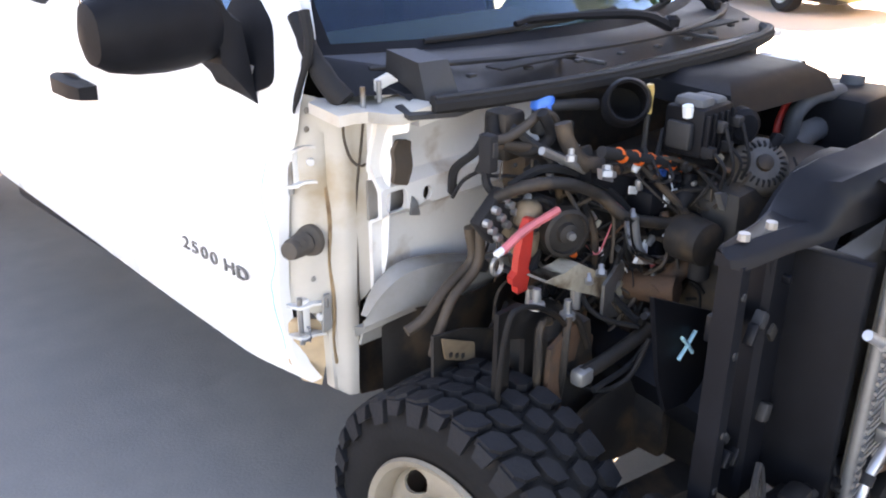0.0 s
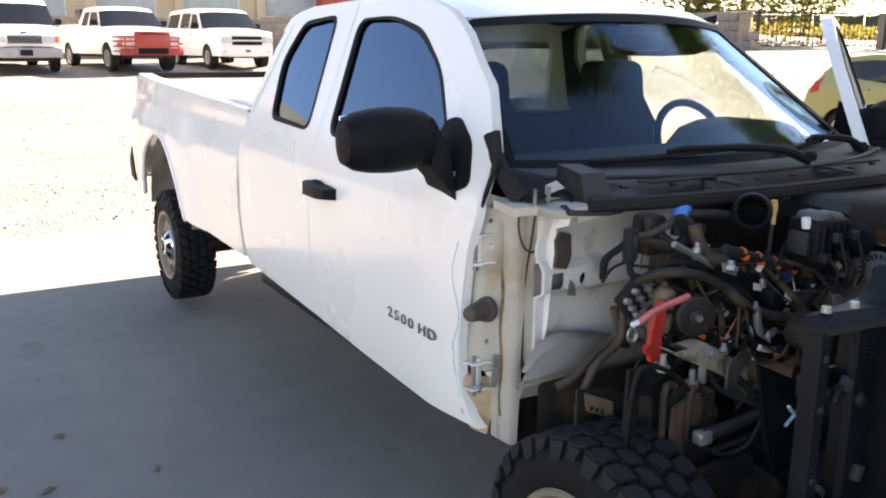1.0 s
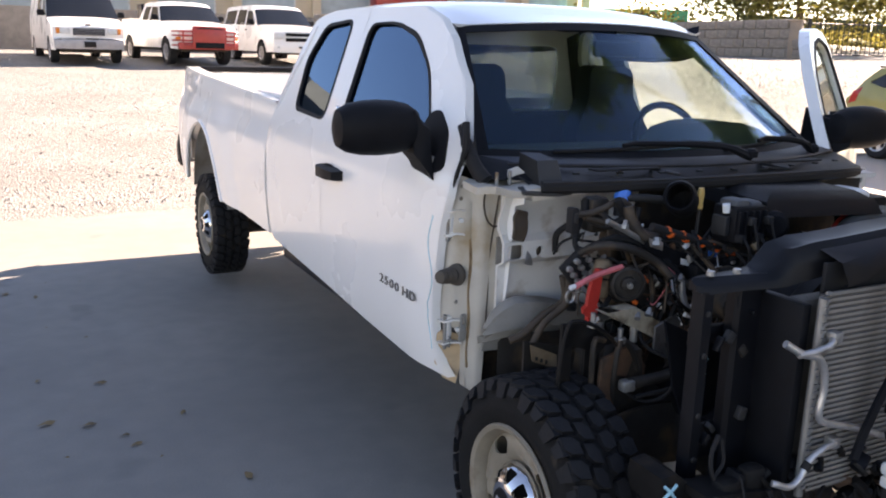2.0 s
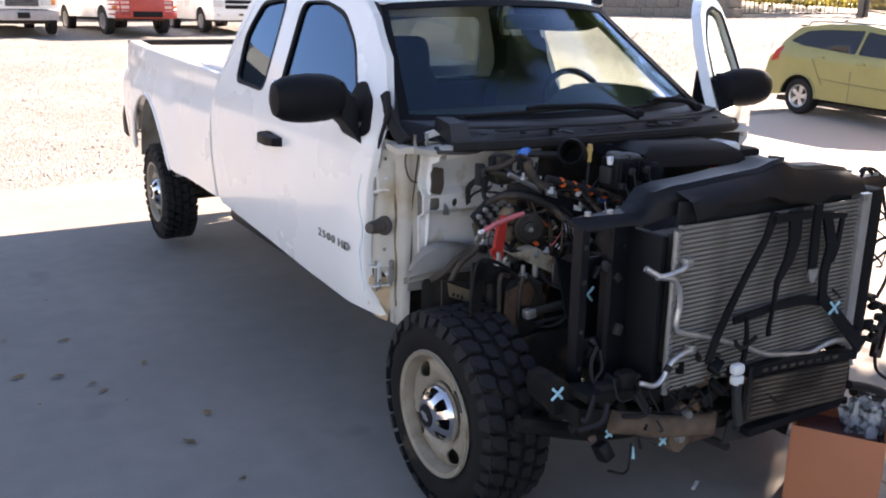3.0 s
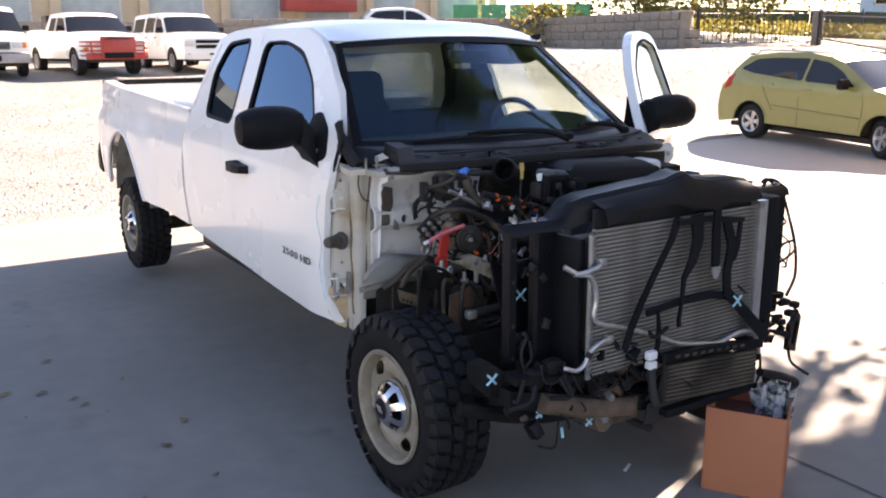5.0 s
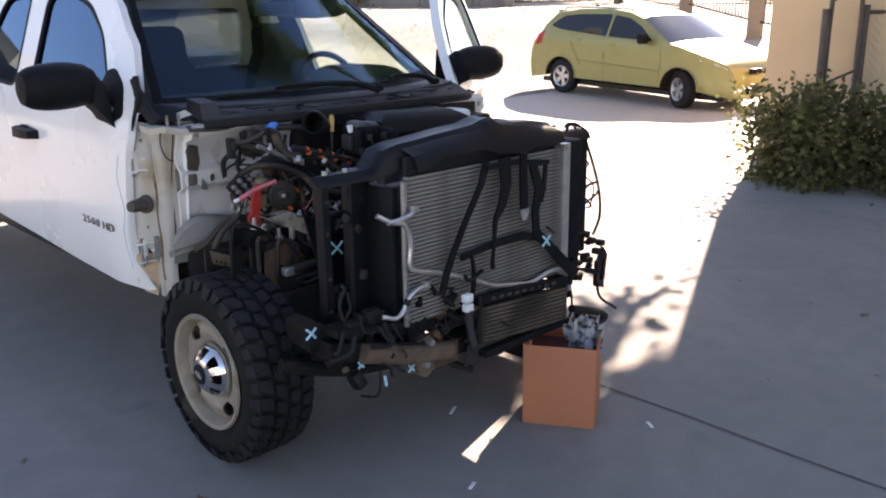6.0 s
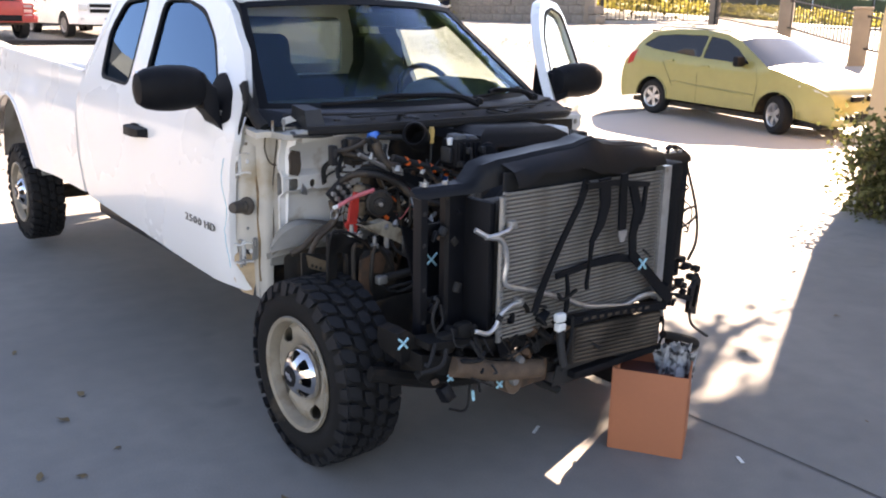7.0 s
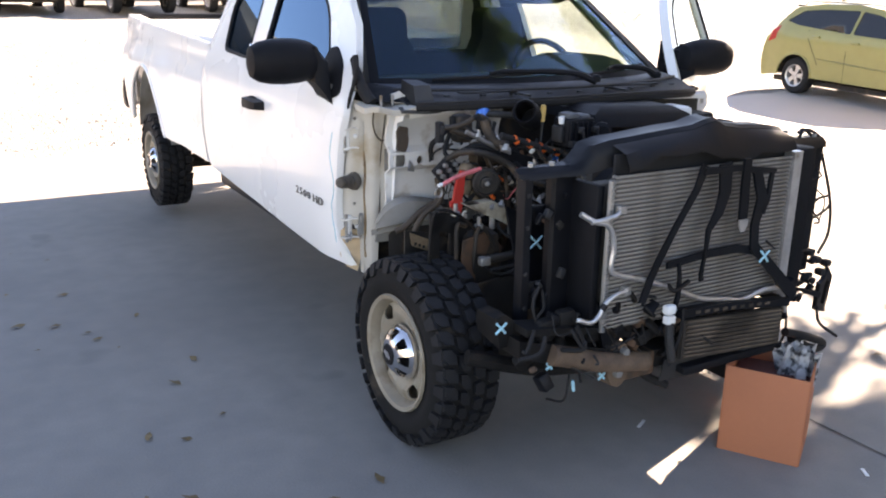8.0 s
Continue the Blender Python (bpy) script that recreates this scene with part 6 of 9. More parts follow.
part("canister_band", lathed([(0.0375, -0.001), (0.0385, 0.003), (0.0375, 0.008)], 22, Matrix.Translation((-0.625, 0.185, 0.975)) @ Matrix.Rotation(radians(-80), 4, "Y") @ Matrix.Scale(0.74, 4)), M_RUBBER, dr)
part("compressor", lathed([(0.03, -0.10), (0.06, -0.09), (0.065, 0.0), (0.06, 0.08), (0.03, 0.10)], 20, pose(-0.47, 0.24, 0.92, 0, 0, 80)), M_DARK, truck)
part("accumulator", lathed([(0.001, 0.07), (0.03, 0.066), (0.045, 0.05), (0.045, -0.06), (0.03, -0.07), (0.001, -0.072)], 20, Matrix.Translation((-0.45, 0.355, 0.90)) @ Matrix.Rotation(radians(-90), 4, "Y")), M_CANISTER, truck, "tan canister with a black strap")
part("canister_strap", lathed([(0.0465, -0.006), (0.048, 0.0), (0.0465, 0.008)], 20, Matrix.Translation((-0.45, 0.355, 0.91)) @ Matrix.Rotation(radians(-90), 4, "Y")), M_RUBBER, truck)
part("red_boot", loft([[(c - w, 0.145, z), (c + w, 0.145, z), (c + w * 0.8, 0.165, z), (c - w * 0.8, 0.165, z)] for c, w, z in ((-0.655, 0.008, 1.015), (-0.665, 0.016, 0.985), (-0.672, 0.020, 0.94), (-0.678, 0.018, 0.905), (-0.682, 0.028, 0.895), (-0.682, 0.026, 0.88), (-0.676, 0.017, 0.872), (-0.676, 0.015, 0.855))], True, True), M_RED, truck, "red plastic battery terminal boot")
part("orange_ring", tubed([(-0.515 + 0.03 * math.cos(a), 0.13, 0.94 + 0.042 * math.sin(a)) for a in [0.6 + 0.32 * k for k in range(13)]], 0.008, 7), M_ORANGE, truck)
rel = part("relay_block", boxed((-0.685, 0.225, 1.01), (0.10, 0.03, 0.075), 0.006, Matrix.Rotation(radians(-40), 3, "Y")), M_RUBBER, truck, "relay block with metal studs")
for i in range(3):
    for j in range(3):
        c = Vector((-0.685, 0.205, 1.01)) + Matrix.Rotation(radians(-40), 3, "Y") @ Vector((-0.034 + 0.034 * i, 0, -0.026 + 0.026 * j))
        part("stud", lathed([(0.001, -0.012), (0.009, -0.010), (0.010, 0.004)], 8, Matrix.Translation(c) @ Matrix.Rotation(radians(90), 4, "Z")), M_ALU, rel)
part("ring_terminal", tubed([(-0.765 + 0.014 * math.cos(a), 0.14, 0.945 + 0.018 * math.sin(a)) for a in [2 * math.pi * k / 12 for k in range(13)]], 0.005, 6, False), M_ALU, truck)
part("heater_valve", boxed((-0.575, 0.30, 1.15), (0.07, 0.07, 0.11), 0.015), M_DARK, truck)
part("brake_junction", boxed((-0.44, 0.34, 1.03), (0.12, 0.08, 0.10), 0.02), M_DARK, truck)
part("air_box", boxed((0.52, 0.05, 1.02), (0.26, 0.30, 0.22), 0.03), M_TRIM, truck)
part("coolant_tank", boxed((0.42, 0.20, 1.165), (0.16, 0.14, 0.07), 0.02), M_LABEL, truck, "milky white coolant tank")
part("far_tower", boxed((0.70, 0.15, 0.92), (0.20, 0.40, 0.34), 0.04), M_DARK, truck)
part("fuse_box", boxed((0.62, 0.30, 1.11), (0.22, 0.16, 0.08), 0.015), M_TRIM, truck)
part("power_steering_pump", lathed([(0.02, -0.06), (0.05, -0.05), (0.055, 0.03), (0.03, 0.05)], 18, pose(-0.30, -0.02, 0.92, 0, 0, 80)), M_DARK, truck)
part("oil_pan", boxed((0.0, 0.10, 0.50), (0.34, 0.50, 0.14), 0.04), M_DARK, truck)
part("transfer_case", boxed((0.02, 0.6, 0.55), (0.34, 0.5, 0.24), 0.05), M_DARK, truck)


# plates, mounts and housings low on the engine
for nm, mt, at, deep, lb, shape in (
        ("gear_housing", M_GEAR, 0.09, 0.05, "cream dusty cast housing", [(-0.67, 0.894), (-0.556, 0.902), (-0.445, 0.835), (-0.342, 0.781), (-0.303, 0.691), (-0.345, 0.69), (-0.437, 0.771), (-0.503, 0.809), (-0.607, 0.859)]),
        ("alternator_ear", M_ALU, -0.06, 0.015, "", [(-0.267, 1.025), (-0.24, 1.021), (-0.131, 0.942), (-0.133, 0.908), (-0.213, 0.936)]),
        ("coil_rail", M_TRIM, 0.1, 0.03, "", [(-0.529, 1.106), (-0.416, 1.066), (-0.266, 1.02), (-0.259, 0.981), (-0.41, 1.018), (-0.519, 1.072)]),
        ("white_tag", M_LABEL, 0.085, 0.003, "", [(-0.404, 1.042), (-0.311, 1.014), (-0.31, 0.997), (-0.401, 1.023)]),
        ("blue_plug", M_BLUE, 0.08, 0.012, "small blue plug", [(-0.293, 1.056), (-0.258, 1.047), (-0.259, 1.031), (-0.288, 1.038)]),
        ("bright_fitting", M_ALU, 0.06, 0.012, "", [(-0.55, 1.119), (-0.499, 1.104), (-0.501, 1.079), (-0.542, 1.094)]),
):
    part(nm, panel(shape, [], lambda x, z: (x, at + 0.004 * math.sin(x * 60) * math.cos(z * 45), z), (0, deep, 0), 0.02), mt, truck, lb)

# dark panel, added to hide sunlit ground in a gap meant to look shaded
part("body_mount", panel([(-0.79, 0.46), (-0.50, 0.40), (-0.50, 0.72), (-0.86, 0.72), (-0.85, 0.64)], [], lambda x, z: (x, 0.565, z), (0, 0.012, 0), 0.1), M_DARK, truck, "dark panel filling the gap below the firewall")
# another filler, added over sunlit ground showing behind the wheel
part("steering_gear_cover", panel([(-0.70, 0.43), (-0.28, 0.43), (-0.26, 0.60), (-0.45, 0.63), (-0.70, 0.62)], [], lambda x, z: (x, -0.02 + 0.01 * math.sin(19 * x), z), (0, 0.012, 0), 0.06), M_DARK, truck)
# nuts, caps and hose clamps that catch the light
for x_, y_, z_, r_, tilt in ((-0.648, 0.06, 1.166, 0.011, 15), (-0.525, 0.06, 1.106, 0.019, 20), (-0.256, 0.045, 0.802, 0.021, 70), (-0.17, 0.045, 0.894, 0.014, 80), (-0.554, 0.035, 0.901, 0.012, 40), (-0.595, 0.035, 0.895, 0.009, 60), (-0.292, 0.04, 0.58, 0.013, 75), (-0.144, 0.05, 1.017, 0.012, 30), (0.02, -0.02, 1.005, 0.010, 55), (-0.351, 0.04, 0.725, 0.011, 65), (-0.43, 0.05, 0.99, 0.009, 50), (-0.31, 0.05, 0.955, 0.008, 50)):
    part("nut", lathed([(0.001, 0.016), (r_ * 0.55, 0.015), (r_ * 0.6, 0.004), (r_, 0.002), (r_ * 1.02, -0.010), (0.001, -0.012)], 6, Matrix.Translation((x_, y_, z_)) @ Matrix.Rotation(radians(40), 4, "Z") @ Matrix.Rotation(radians(tilt - 90), 4, "Y")), M_ALU, truck, smooth=False)
part("bare_pipe", tubed([(-0.425, 0.05, 0.985), (-0.42, 0.045, 0.94), (-0.405, 0.04, 0.90), (-0.365, 0.04, 0.868), (-0.31, 0.035, 0.855)], 0.0105, 9), M_ALU, truck, "bright bent metal pipe")
part("bare_pipe", tubed([(-0.275, 0.04, 0.835), (-0.225, 0.035, 0.815), (-0.185, 0.035, 0.775), (-0.165, 0.035, 0.74)], 0.011, 9), M_ALU, truck, "bright bent metal pipe")
# engine mount: arched ribs with bolts, in front of a dark web
part("mount_web", panel([(-0.85, 0.56), (-0.60, 0.56), (-0.60, 0.80), (-0.69, 0.85), (-0.77, 0.885), (-0.84, 0.89)], [[(-0.80, 0.68), (-0.75, 0.68), (-0.75, 0.80), (-0.80, 0.82)]], lambda x, z: (x, 0.075 + 0.1 * (x + 0.72), z), (0, 0.012, 0), 0.05), M_GRIME, truck, "greasy engine mount web")
for pts_, r_, mt_ in (
        ([(-0.855, 0.05, 0.66), (-0.856, 0.04, 0.80), (-0.846, 0.03, 0.896), (-0.815, 0.03, 0.908), (-0.765, 0.03, 0.892), (-0.70, 0.035, 0.850), (-0.66, 0.04, 0.810)], 0.006, M_GRIME),
        ([(-0.735, 0.05, 0.62), (-0.745, 0.04, 0.74), (-0.742, 0.04, 0.836), (-0.70, 0.05, 0.830)], 0.009, M_DARK),
        ([(-0.66, 0.05, 0.62), (-0.672, 0.03, 0.72), (-0.650, 0.04, 0.820), (-0.60, 0.05, 0.79), (-0.565, 0.05, 0.72)], 0.009, M_DARK)):
    part("mount_rib", tubed(pts_, r_, 8), mt_, truck)
for x_, z_ in ((-0.745, 0.885), (-0.642, 0.825)):
    mb = part("mount_bolt", lathed([(0.001, 0.035), (0.008, 0.034), (0.009, 0.006), (0.017, 0.004), (0.018, -0.008), (0.001, -0.009)], 10, Matrix.Translation((x_, 0.05, z_)) @ Matrix.Rotation(radians(-90), 4, "Y")), M_ALU, truck)
part("splash_shield", panel([(-0.865, 0.60), (-0.50, 0.58), (-0.50, 0.70), (-0.66, 0.73), (-0.76, 0.765), (-0.865, 0.79)], [], lambda x, z: (x, 0.225 + 0.006 * math.sin(23 * x), z), (0, 0.008, 0), 0.05), M_DARK, truck, "grimy splash shield")
lbl = part("shield_label", panel(rounded([(-0.848, 0.782), (-0.750, 0.737), (-0.746, 0.688), (-0.838, 0.728)], 0.006, 2), [], lambda x, z: (x, 0.212, z), (0, 0.004, 0), 0.04), M_CANISTER, truck, "tan dusty label with marker scrawl")
for k_ in range(3):
    part("scrawl", boxed((-0.825 + 0.018 * k_, 0.209, 0.735 - 0.008 * k_), (0.010, 0.003, 0.012), 0.002), M_DARK, lbl)
# pulley with its hub beside the orange ring
pl_ = part("idler_pulley", lathed([(0.050, 0.012), (0.054, 0.016), (0.054, -0.010), (0.046, -0.014), (0.044, -0.004), (0.024, -0.006), (0.022, -0.018), (0.010, -0.022), (0.001, -0.022)], 26, pose(-0.568, 0.125, 0.968, 0, 0, 68)), M_DARK, truck, "dark idler pulley")
part("pulley_bolt", lathed([(0.001, -0.034), (0.009, -0.033), (0.010, -0.022)], 8, pose(-0.568, 0.125, 0.968, 0, 0, 68)), M_ALU, pl_)
# connector stack, dusty loop of hose and a bare pipe under the blue cap
cs = part("connector", boxed((-0.727, 0.205, 1.158), (0.026, 0.034, 0.078), 0.005), M_RUBBER, truck, "tall black connector")
part("connector_clip", boxed((-0.727, 0.186, 1.168), (0.014, 0.006, 0.030), 0.002), M_HOSE, cs)
part("heater_hose", tubed([(-0.70, 0.235, 1.168), (-0.655, 0.22, 1.172), (-0.599, 0.22, 1.186), (-0.546, 0.22, 1.205), (-0.502, 0.22, 1.180), (-0.515, 0.22, 1.145), (-0.578, 0.22, 1.137), (-0.668, 0.225, 1.160)], 0.0105, 10), M_TANHOSE, truck, "dusty looped heater hose")
bp = part("bare_pipe", tubed([(-0.665, 0.12, 1.168), (-0.589, 0.12, 1.131), (-0.509, 0.12, 1.089), (-0.456, 0.12, 1.058)], 0.0085, 9), M_ALU, truck, "bare aluminium pipe")
part("pipe_nut", lathed([(0.014, -0.012), (0.015, 0.0), (0.014, 0.012)], 6, Matrix.Translation((-0.50, 0.12, 1.084)) @ Matrix.Rotation(radians(35), 4, "Y")), M_ALU, bp)
part("thermostat_elbow", tubed([(-0.565, 0.15, 1.20), (-0.558, 0.14, 1.16), (-0.53, 0.12, 1.115), (-0.49, 0.10, 1.105)], 0.018, 10), M_DARK, truck)

# loose wiring, plugs and fittings over the engine's near side
rw = random.Random(17)


def near_face(u, z, back=0.0):
    """A point on the ragged near face of the engine: u from the cowl side (0) to the front (1)."""
    return Vector((-0.66 + 0.60 * u, 0.24 - 0.32 * u + back, z))


for i in range(58):
    u, z = rw.random(), rw.uniform(0.74, 1.13)
    p0 = near_face(u, z, rw.uniform(-0.03, 0.08))
    du, dz = rw.uniform(-0.30, 0.30), rw.uniform(-0.26, 0.12)
    p3 = near_face(min(1, max(0, u + du)), min(1.14, max(0.66, z + dz)), rw.uniform(-0.03, 0.08))
    bow = Vector((rw.uniform(-0.05, 0.02), rw.uniform(-0.06, 0.0), rw.uniform(-0.05, 0.05)))
    part("wire", tubed([p0, p0.lerp(p3, 0.33) + bow, p0.lerp(p3, 0.7) + bow * 0.6, p3], rw.choice((0.003, 0.004, 0.005, 0.007, 0.009)), 6), rw.choice((M_RUBBER, M_RUBBER, M_DARK, M_RUBBER, M_HOSE, M_TANHOSE, M_DARK)), truck)
for i in range(34):
    c = near_face(rw.random(), rw.uniform(0.74, 1.12), rw.uniform(-0.02, 0.10))
    part("plug", boxed(c, (rw.uniform(0.018, 0.05), rw.uniform(0.02, 0.04), rw.uniform(0.015, 0.04)), 0.005, Euler((rw.uniform(-1, 1), rw.uniform(-1, 1), rw.uniform(-1, 1))).to_matrix()), rw.choice((M_TRIM, M_DARK, M_TRIM, M_RUBBER, M_HOSE)), truck)
for i in range(22):
    c = near_face(rw.random(), rw.uniform(0.76, 1.10), rw.uniform(-0.03, 0.03))
    part("fitting", lathed([(0.001, -0.012), (0.008, -0.010), (0.009, 0.008), (0.005, 0.014)], 8, Matrix.Translation(c) @ Euler((rw.uniform(-2, 2), rw.uniform(-2, 2), 0)).to_matrix().to_4x4()), rw.choice((M_ALU, M_ALU, M_RUST, M_LABEL)), truck)
for i in range(7):
    c = near_face(0.15 + 0.1 * i, 0.72 + 0.02 * (i % 3), 0.02)
    part("rusty_rib", boxed(c, (0.02, 0.03, 0.16), 0.006, Euler((rw.uniform(-0.3, 0.3), rw.uniform(-0.5, 0.5), 0)).to_matrix()), rw.choice((M_RUST, M_DARK, M_DARK)), truck)

# small brackets, clips and loose wiring along the lower front
for i in range(46):
    c = Vector((rw.uniform(-0.78, 0.05), rw.uniform(-0.53, -0.44), rw.uniform(0.43, 0.66)))
    part("clip", boxed(c, (rw.uniform(0.02, 0.07), rw.uniform(0.02, 0.05), rw.uniform(0.015, 0.06)), 0.006, Euler((rw.uniform(-0.6, 0.6), rw.uniform(-0.8, 0.8), rw.uniform(-0.6, 0.6))).to_matrix()), rw.choice((M_GRIME, M_BLACK, M_TRIM, M_BLACK, M_RUST)), truck)
for i in range(26):
    a = Vector((rw.uniform(-0.80, -0.10), rw.uniform(-0.56, -0.48), rw.uniform(0.46, 0.72)))
    b = a + Vector((rw.uniform(-0.12, 0.12), rw.uniform(-0.03, 0.03), rw.uniform(-0.07, 0.03)))
    part("wire", tubed([a, a.lerp(b, 0.4) + Vector((rw.uniform(-0.05, 0.05), -0.02, rw.uniform(-0.06, 0.01))), b], rw.choice((0.003, 0.004, 0.006, 0.008)), 6), rw.choice((M_RUBBER, M_GRIME, M_RUBBER, M_HOSE)), truck)
for i in range(24):
    c = Vector((rw.uniform(0.48, 0.76), rw.uniform(-0.44, -0.33), rw.uniform(0.42, 0.66)))
    part("clip", boxed(c, (rw.uniform(0.015, 0.05), rw.uniform(0.02, 0.04), rw.uniform(0.015, 0.045)), 0.006, Euler((rw.uniform(-0.6, 0.6), rw.uniform(-0.8, 0.8), rw.uniform(-0.6, 0.6))).to_matrix()), rw.choice((M_GRIME, M_BLACK, M_TRIM)), truck)
for i in range(22):
    a = Vector((rw.uniform(0.45, 0.68), rw.uniform(-0.42, -0.34), rw.uniform(0.46, 1.06)))
    b = a + Vector((rw.uniform(-0.08, 0.05), rw.uniform(-0.03, 0.03), rw.uniform(-0.25, 0.05)))
    part("wire", tubed([a, a.lerp(b, 0.4) + Vector((rw.uniform(0.0, 0.03), -0.02, rw.uniform(-0.06, 0.03))), b], rw.choice((0.003, 0.004, 0.006)), 6), M_RUBBER, truck)
# columns' clips, hanging leads between the uprights
for i in range(16):
    a = Vector((rw.uniform(-0.68, -0.52), rw.uniform(-0.36, -0.30), rw.uniform(0.62, 1.05)))
    part("clip", boxed(a, (rw.uniform(0.012, 0.03), 0.02, rw.uniform(0.012, 0.04)), 0.004, Euler((0, rw.uniform(-0.8, 0.8), 0)).to_matrix()), rw.choice((M_DARK, M_BLACK, M_HOSE, M_TRIM)), truck)
# finer leads, ties and bright fittings over the engine
for i in range(70):
    u, z = rw.random(), rw.uniform(0.72, 1.12)
    p0 = near_face(u, z, rw.uniform(-0.06, 0.05))
    p3 = near_face(min(1, max(0, u + rw.uniform(-0.16, 0.16))), min(1.14, max(0.66, z + rw.uniform(-0.14, 0.08))), rw.uniform(-0.06, 0.05))
    bow = Vector((rw.uniform(-0.03, 0.02), rw.uniform(-0.04, 0.0), rw.uniform(-0.04, 0.04)))
    part("wire", tubed([p0, p0.lerp(p3, 0.33) + bow, p0.lerp(p3, 0.7) + bow * 0.6, p3], rw.choice((0.002, 0.003, 0.004)), 5), rw.choice((M_RUBBER, M_RUBBER, M_DARK, M_HOSE, M_TANHOSE, M_RUST, M_PINK, M_LABEL) if i % 3 == 0 else (M_RUBBER, M_DARK, M_TANHOSE)), truck)
for i in range(40):
    c = near_face(rw.random(), rw.uniform(0.74, 1.12), rw.uniform(-0.05, 0.02))
    part("fitting", boxed(c, (rw.uniform(0.008, 0.022), rw.uniform(0.008, 0.02), rw.uniform(0.008, 0.02)), 0.003, Euler((rw.uniform(-1, 1), rw.uniform(-1, 1), rw.uniform(-1, 1))).to_matrix()), rw.choice((M_ALU, M_RUST, M_GEAR, M_ALU, M_LABEL, M_HOSE)), truck)
part("heater_hose", tubed([(-0.677, 0.27, 0.964), (-0.684, 0.27, 0.879), (-0.762, 0.27, 0.823), (-0.805, 0.27, 0.749), (-0.81, 0.28, 0.70)], 0.0115, 10, True, 5), M_TANHOSE, truck, "dusty tan heater hose")
part("heater_hose", tubed([(-0.681, 0.3, 0.96), (-0.671, 0.3, 0.879), (-0.75, 0.3, 0.836), (-0.818, 0.3, 0.785), (-0.86, 0.31, 0.765)], 0.0125, 10, True, 5), M_TANHOSE, truck, "dusty tan heater hose")
part("coolant_hose", tubed([(-0.617, 0.3, 1.197), (-0.619, 0.28, 1.152), (-0.587, 0.22, 1.129), (-0.539, 0.2, 1.158), (-0.57, 0.2, 1.213)], 0.013, 10, True, 5), M_RUBBER, truck, "black coolant hose")
part("coolant_hose", tubed([(-0.522, 0.24, 1.21), (-0.451, 0.22, 1.207), (-0.385, 0.2, 1.2)], 0.013, 10, True, 5), M_HOSE, truck, "")
part("vacuum_hose", tubed([(-0.499, 0.18, 1.186), (-0.512, 0.17, 1.147), (-0.491, 0.15, 1.103), (-0.445, 0.13, 1.078)], 0.008, 6, True, 5), M_RUBBER, truck, "")
part("wiring_loom", tubed([(-0.675, 0.36, 1.024), (-0.686, 0.34, 1.084), (-0.667, 0.3, 1.126), (-0.633, 0.3, 1.157)], 0.01, 6, True, 12, ribs=0.08), M_RUBBER, truck, "black corrugated wiring loom")
part("wiring_loom", tubed([(-0.681, 0.22, 1.049), (-0.662, 0.16, 1.084), (-0.585, 0.12, 1.082), (-0.491, 0.1, 1.039), (-0.437, 0.06, 0.984), (-0.315, 0.02, 0.949), (-0.184, -0.02, 0.932)], 0.013, 10, True, 12, ribs=0.08), M_DARK, truck, "")
part("wiring_loom", tubed([(-0.659, 0.24, 1.038), (-0.673, 0.26, 1.075), (-0.629, 0.3, 1.131), (-0.617, 0.3, 1.184)], 0.009, 6, True, 12, ribs=0.08), M_RUBBER, truck, "")
part("wiring_loom", tubed([(-0.646, 0.22, 1.065), (-0.586, 0.18, 1.099), (-0.501, 0.14, 1.076), (-0.427, 0.1, 1.017), (-0.357, 0.08, 0.937)], 0.01, 6, True, 12, ribs=0.08), M_RUBBER, truck, "")
part("wiring_loom", tubed([(-0.598, 0.26, 1.176), (-0.565, 0.2, 1.133), (-0.517, 0.16, 1.107), (-0.456, 0.12, 1.06)], 0.01, 6, True, 12, ribs=0.1), M_HOSE, truck, "")
part("spark_lead", tubed([(-0.405, 0.08, 0.963), (-0.399, 0.08, 0.893), (-0.334, 0.1, 0.825), (-0.312, 0.06, 0.758), (-0.386, 0.0, 0.725), (-0.486, -0.02, 0.678), (-0.629, -0.02, 0.668)], 0.007, 6, True, 5), M_RUBBER, truck, "")
part("spark_lead", tubed([(-0.474, 0.12, 0.862), (-0.527, 0.1, 0.816), (-0.513, 0.06, 0.77), (-0.444, 0.0, 0.74)], 0.006, 6, True, 5), M_RUBBER, truck, "")
part("spark_lead", tubed([(-0.438, 0.12, 0.822), (-0.422, 0.08, 0.774), (-0.414, 0.02, 0.735), (-0.459, -0.02, 0.781)], 0.009, 6, True, 5), M_RUBBER, truck, "")
part("wiring_loom", tubed([(-0.276, 0.0, 0.944), (-0.278, -0.02, 0.888), (-0.271, -0.04, 0.836)], 0.012, 6, True, 12, ribs=0.1), M_RUBBER, truck, "")
part("ground_strap", tubed([(-0.645, 0.06, 0.695), (-0.599, 0.0, 0.646), (-0.534, -0.04, 0.664), (-0.493, -0.06, 0.754)], 0.006, 6, True, 5), M_RUBBER, truck, "")
part("battery_cable", tubed([(-0.751, 0.14, 0.972), (-0.681, 0.14, 0.999), (-0.589, 0.13, 1.022)], 0.009, 6, True, 5), M_PINK, truck, "faded pink battery cable")
part("battery_cable", tubed([(-0.491, 0.1, 1.039), (-0.45, 0.09, 1.009), (-0.43, 0.08, 0.99)], 0.009, 6, True, 5), M_PINK, truck, "")
part("cable_end", tubed([(-0.768, 0.14, 0.97), (-0.731, 0.14, 0.978)], 0.008, 6, True, 5), M_LABEL, truck, "")
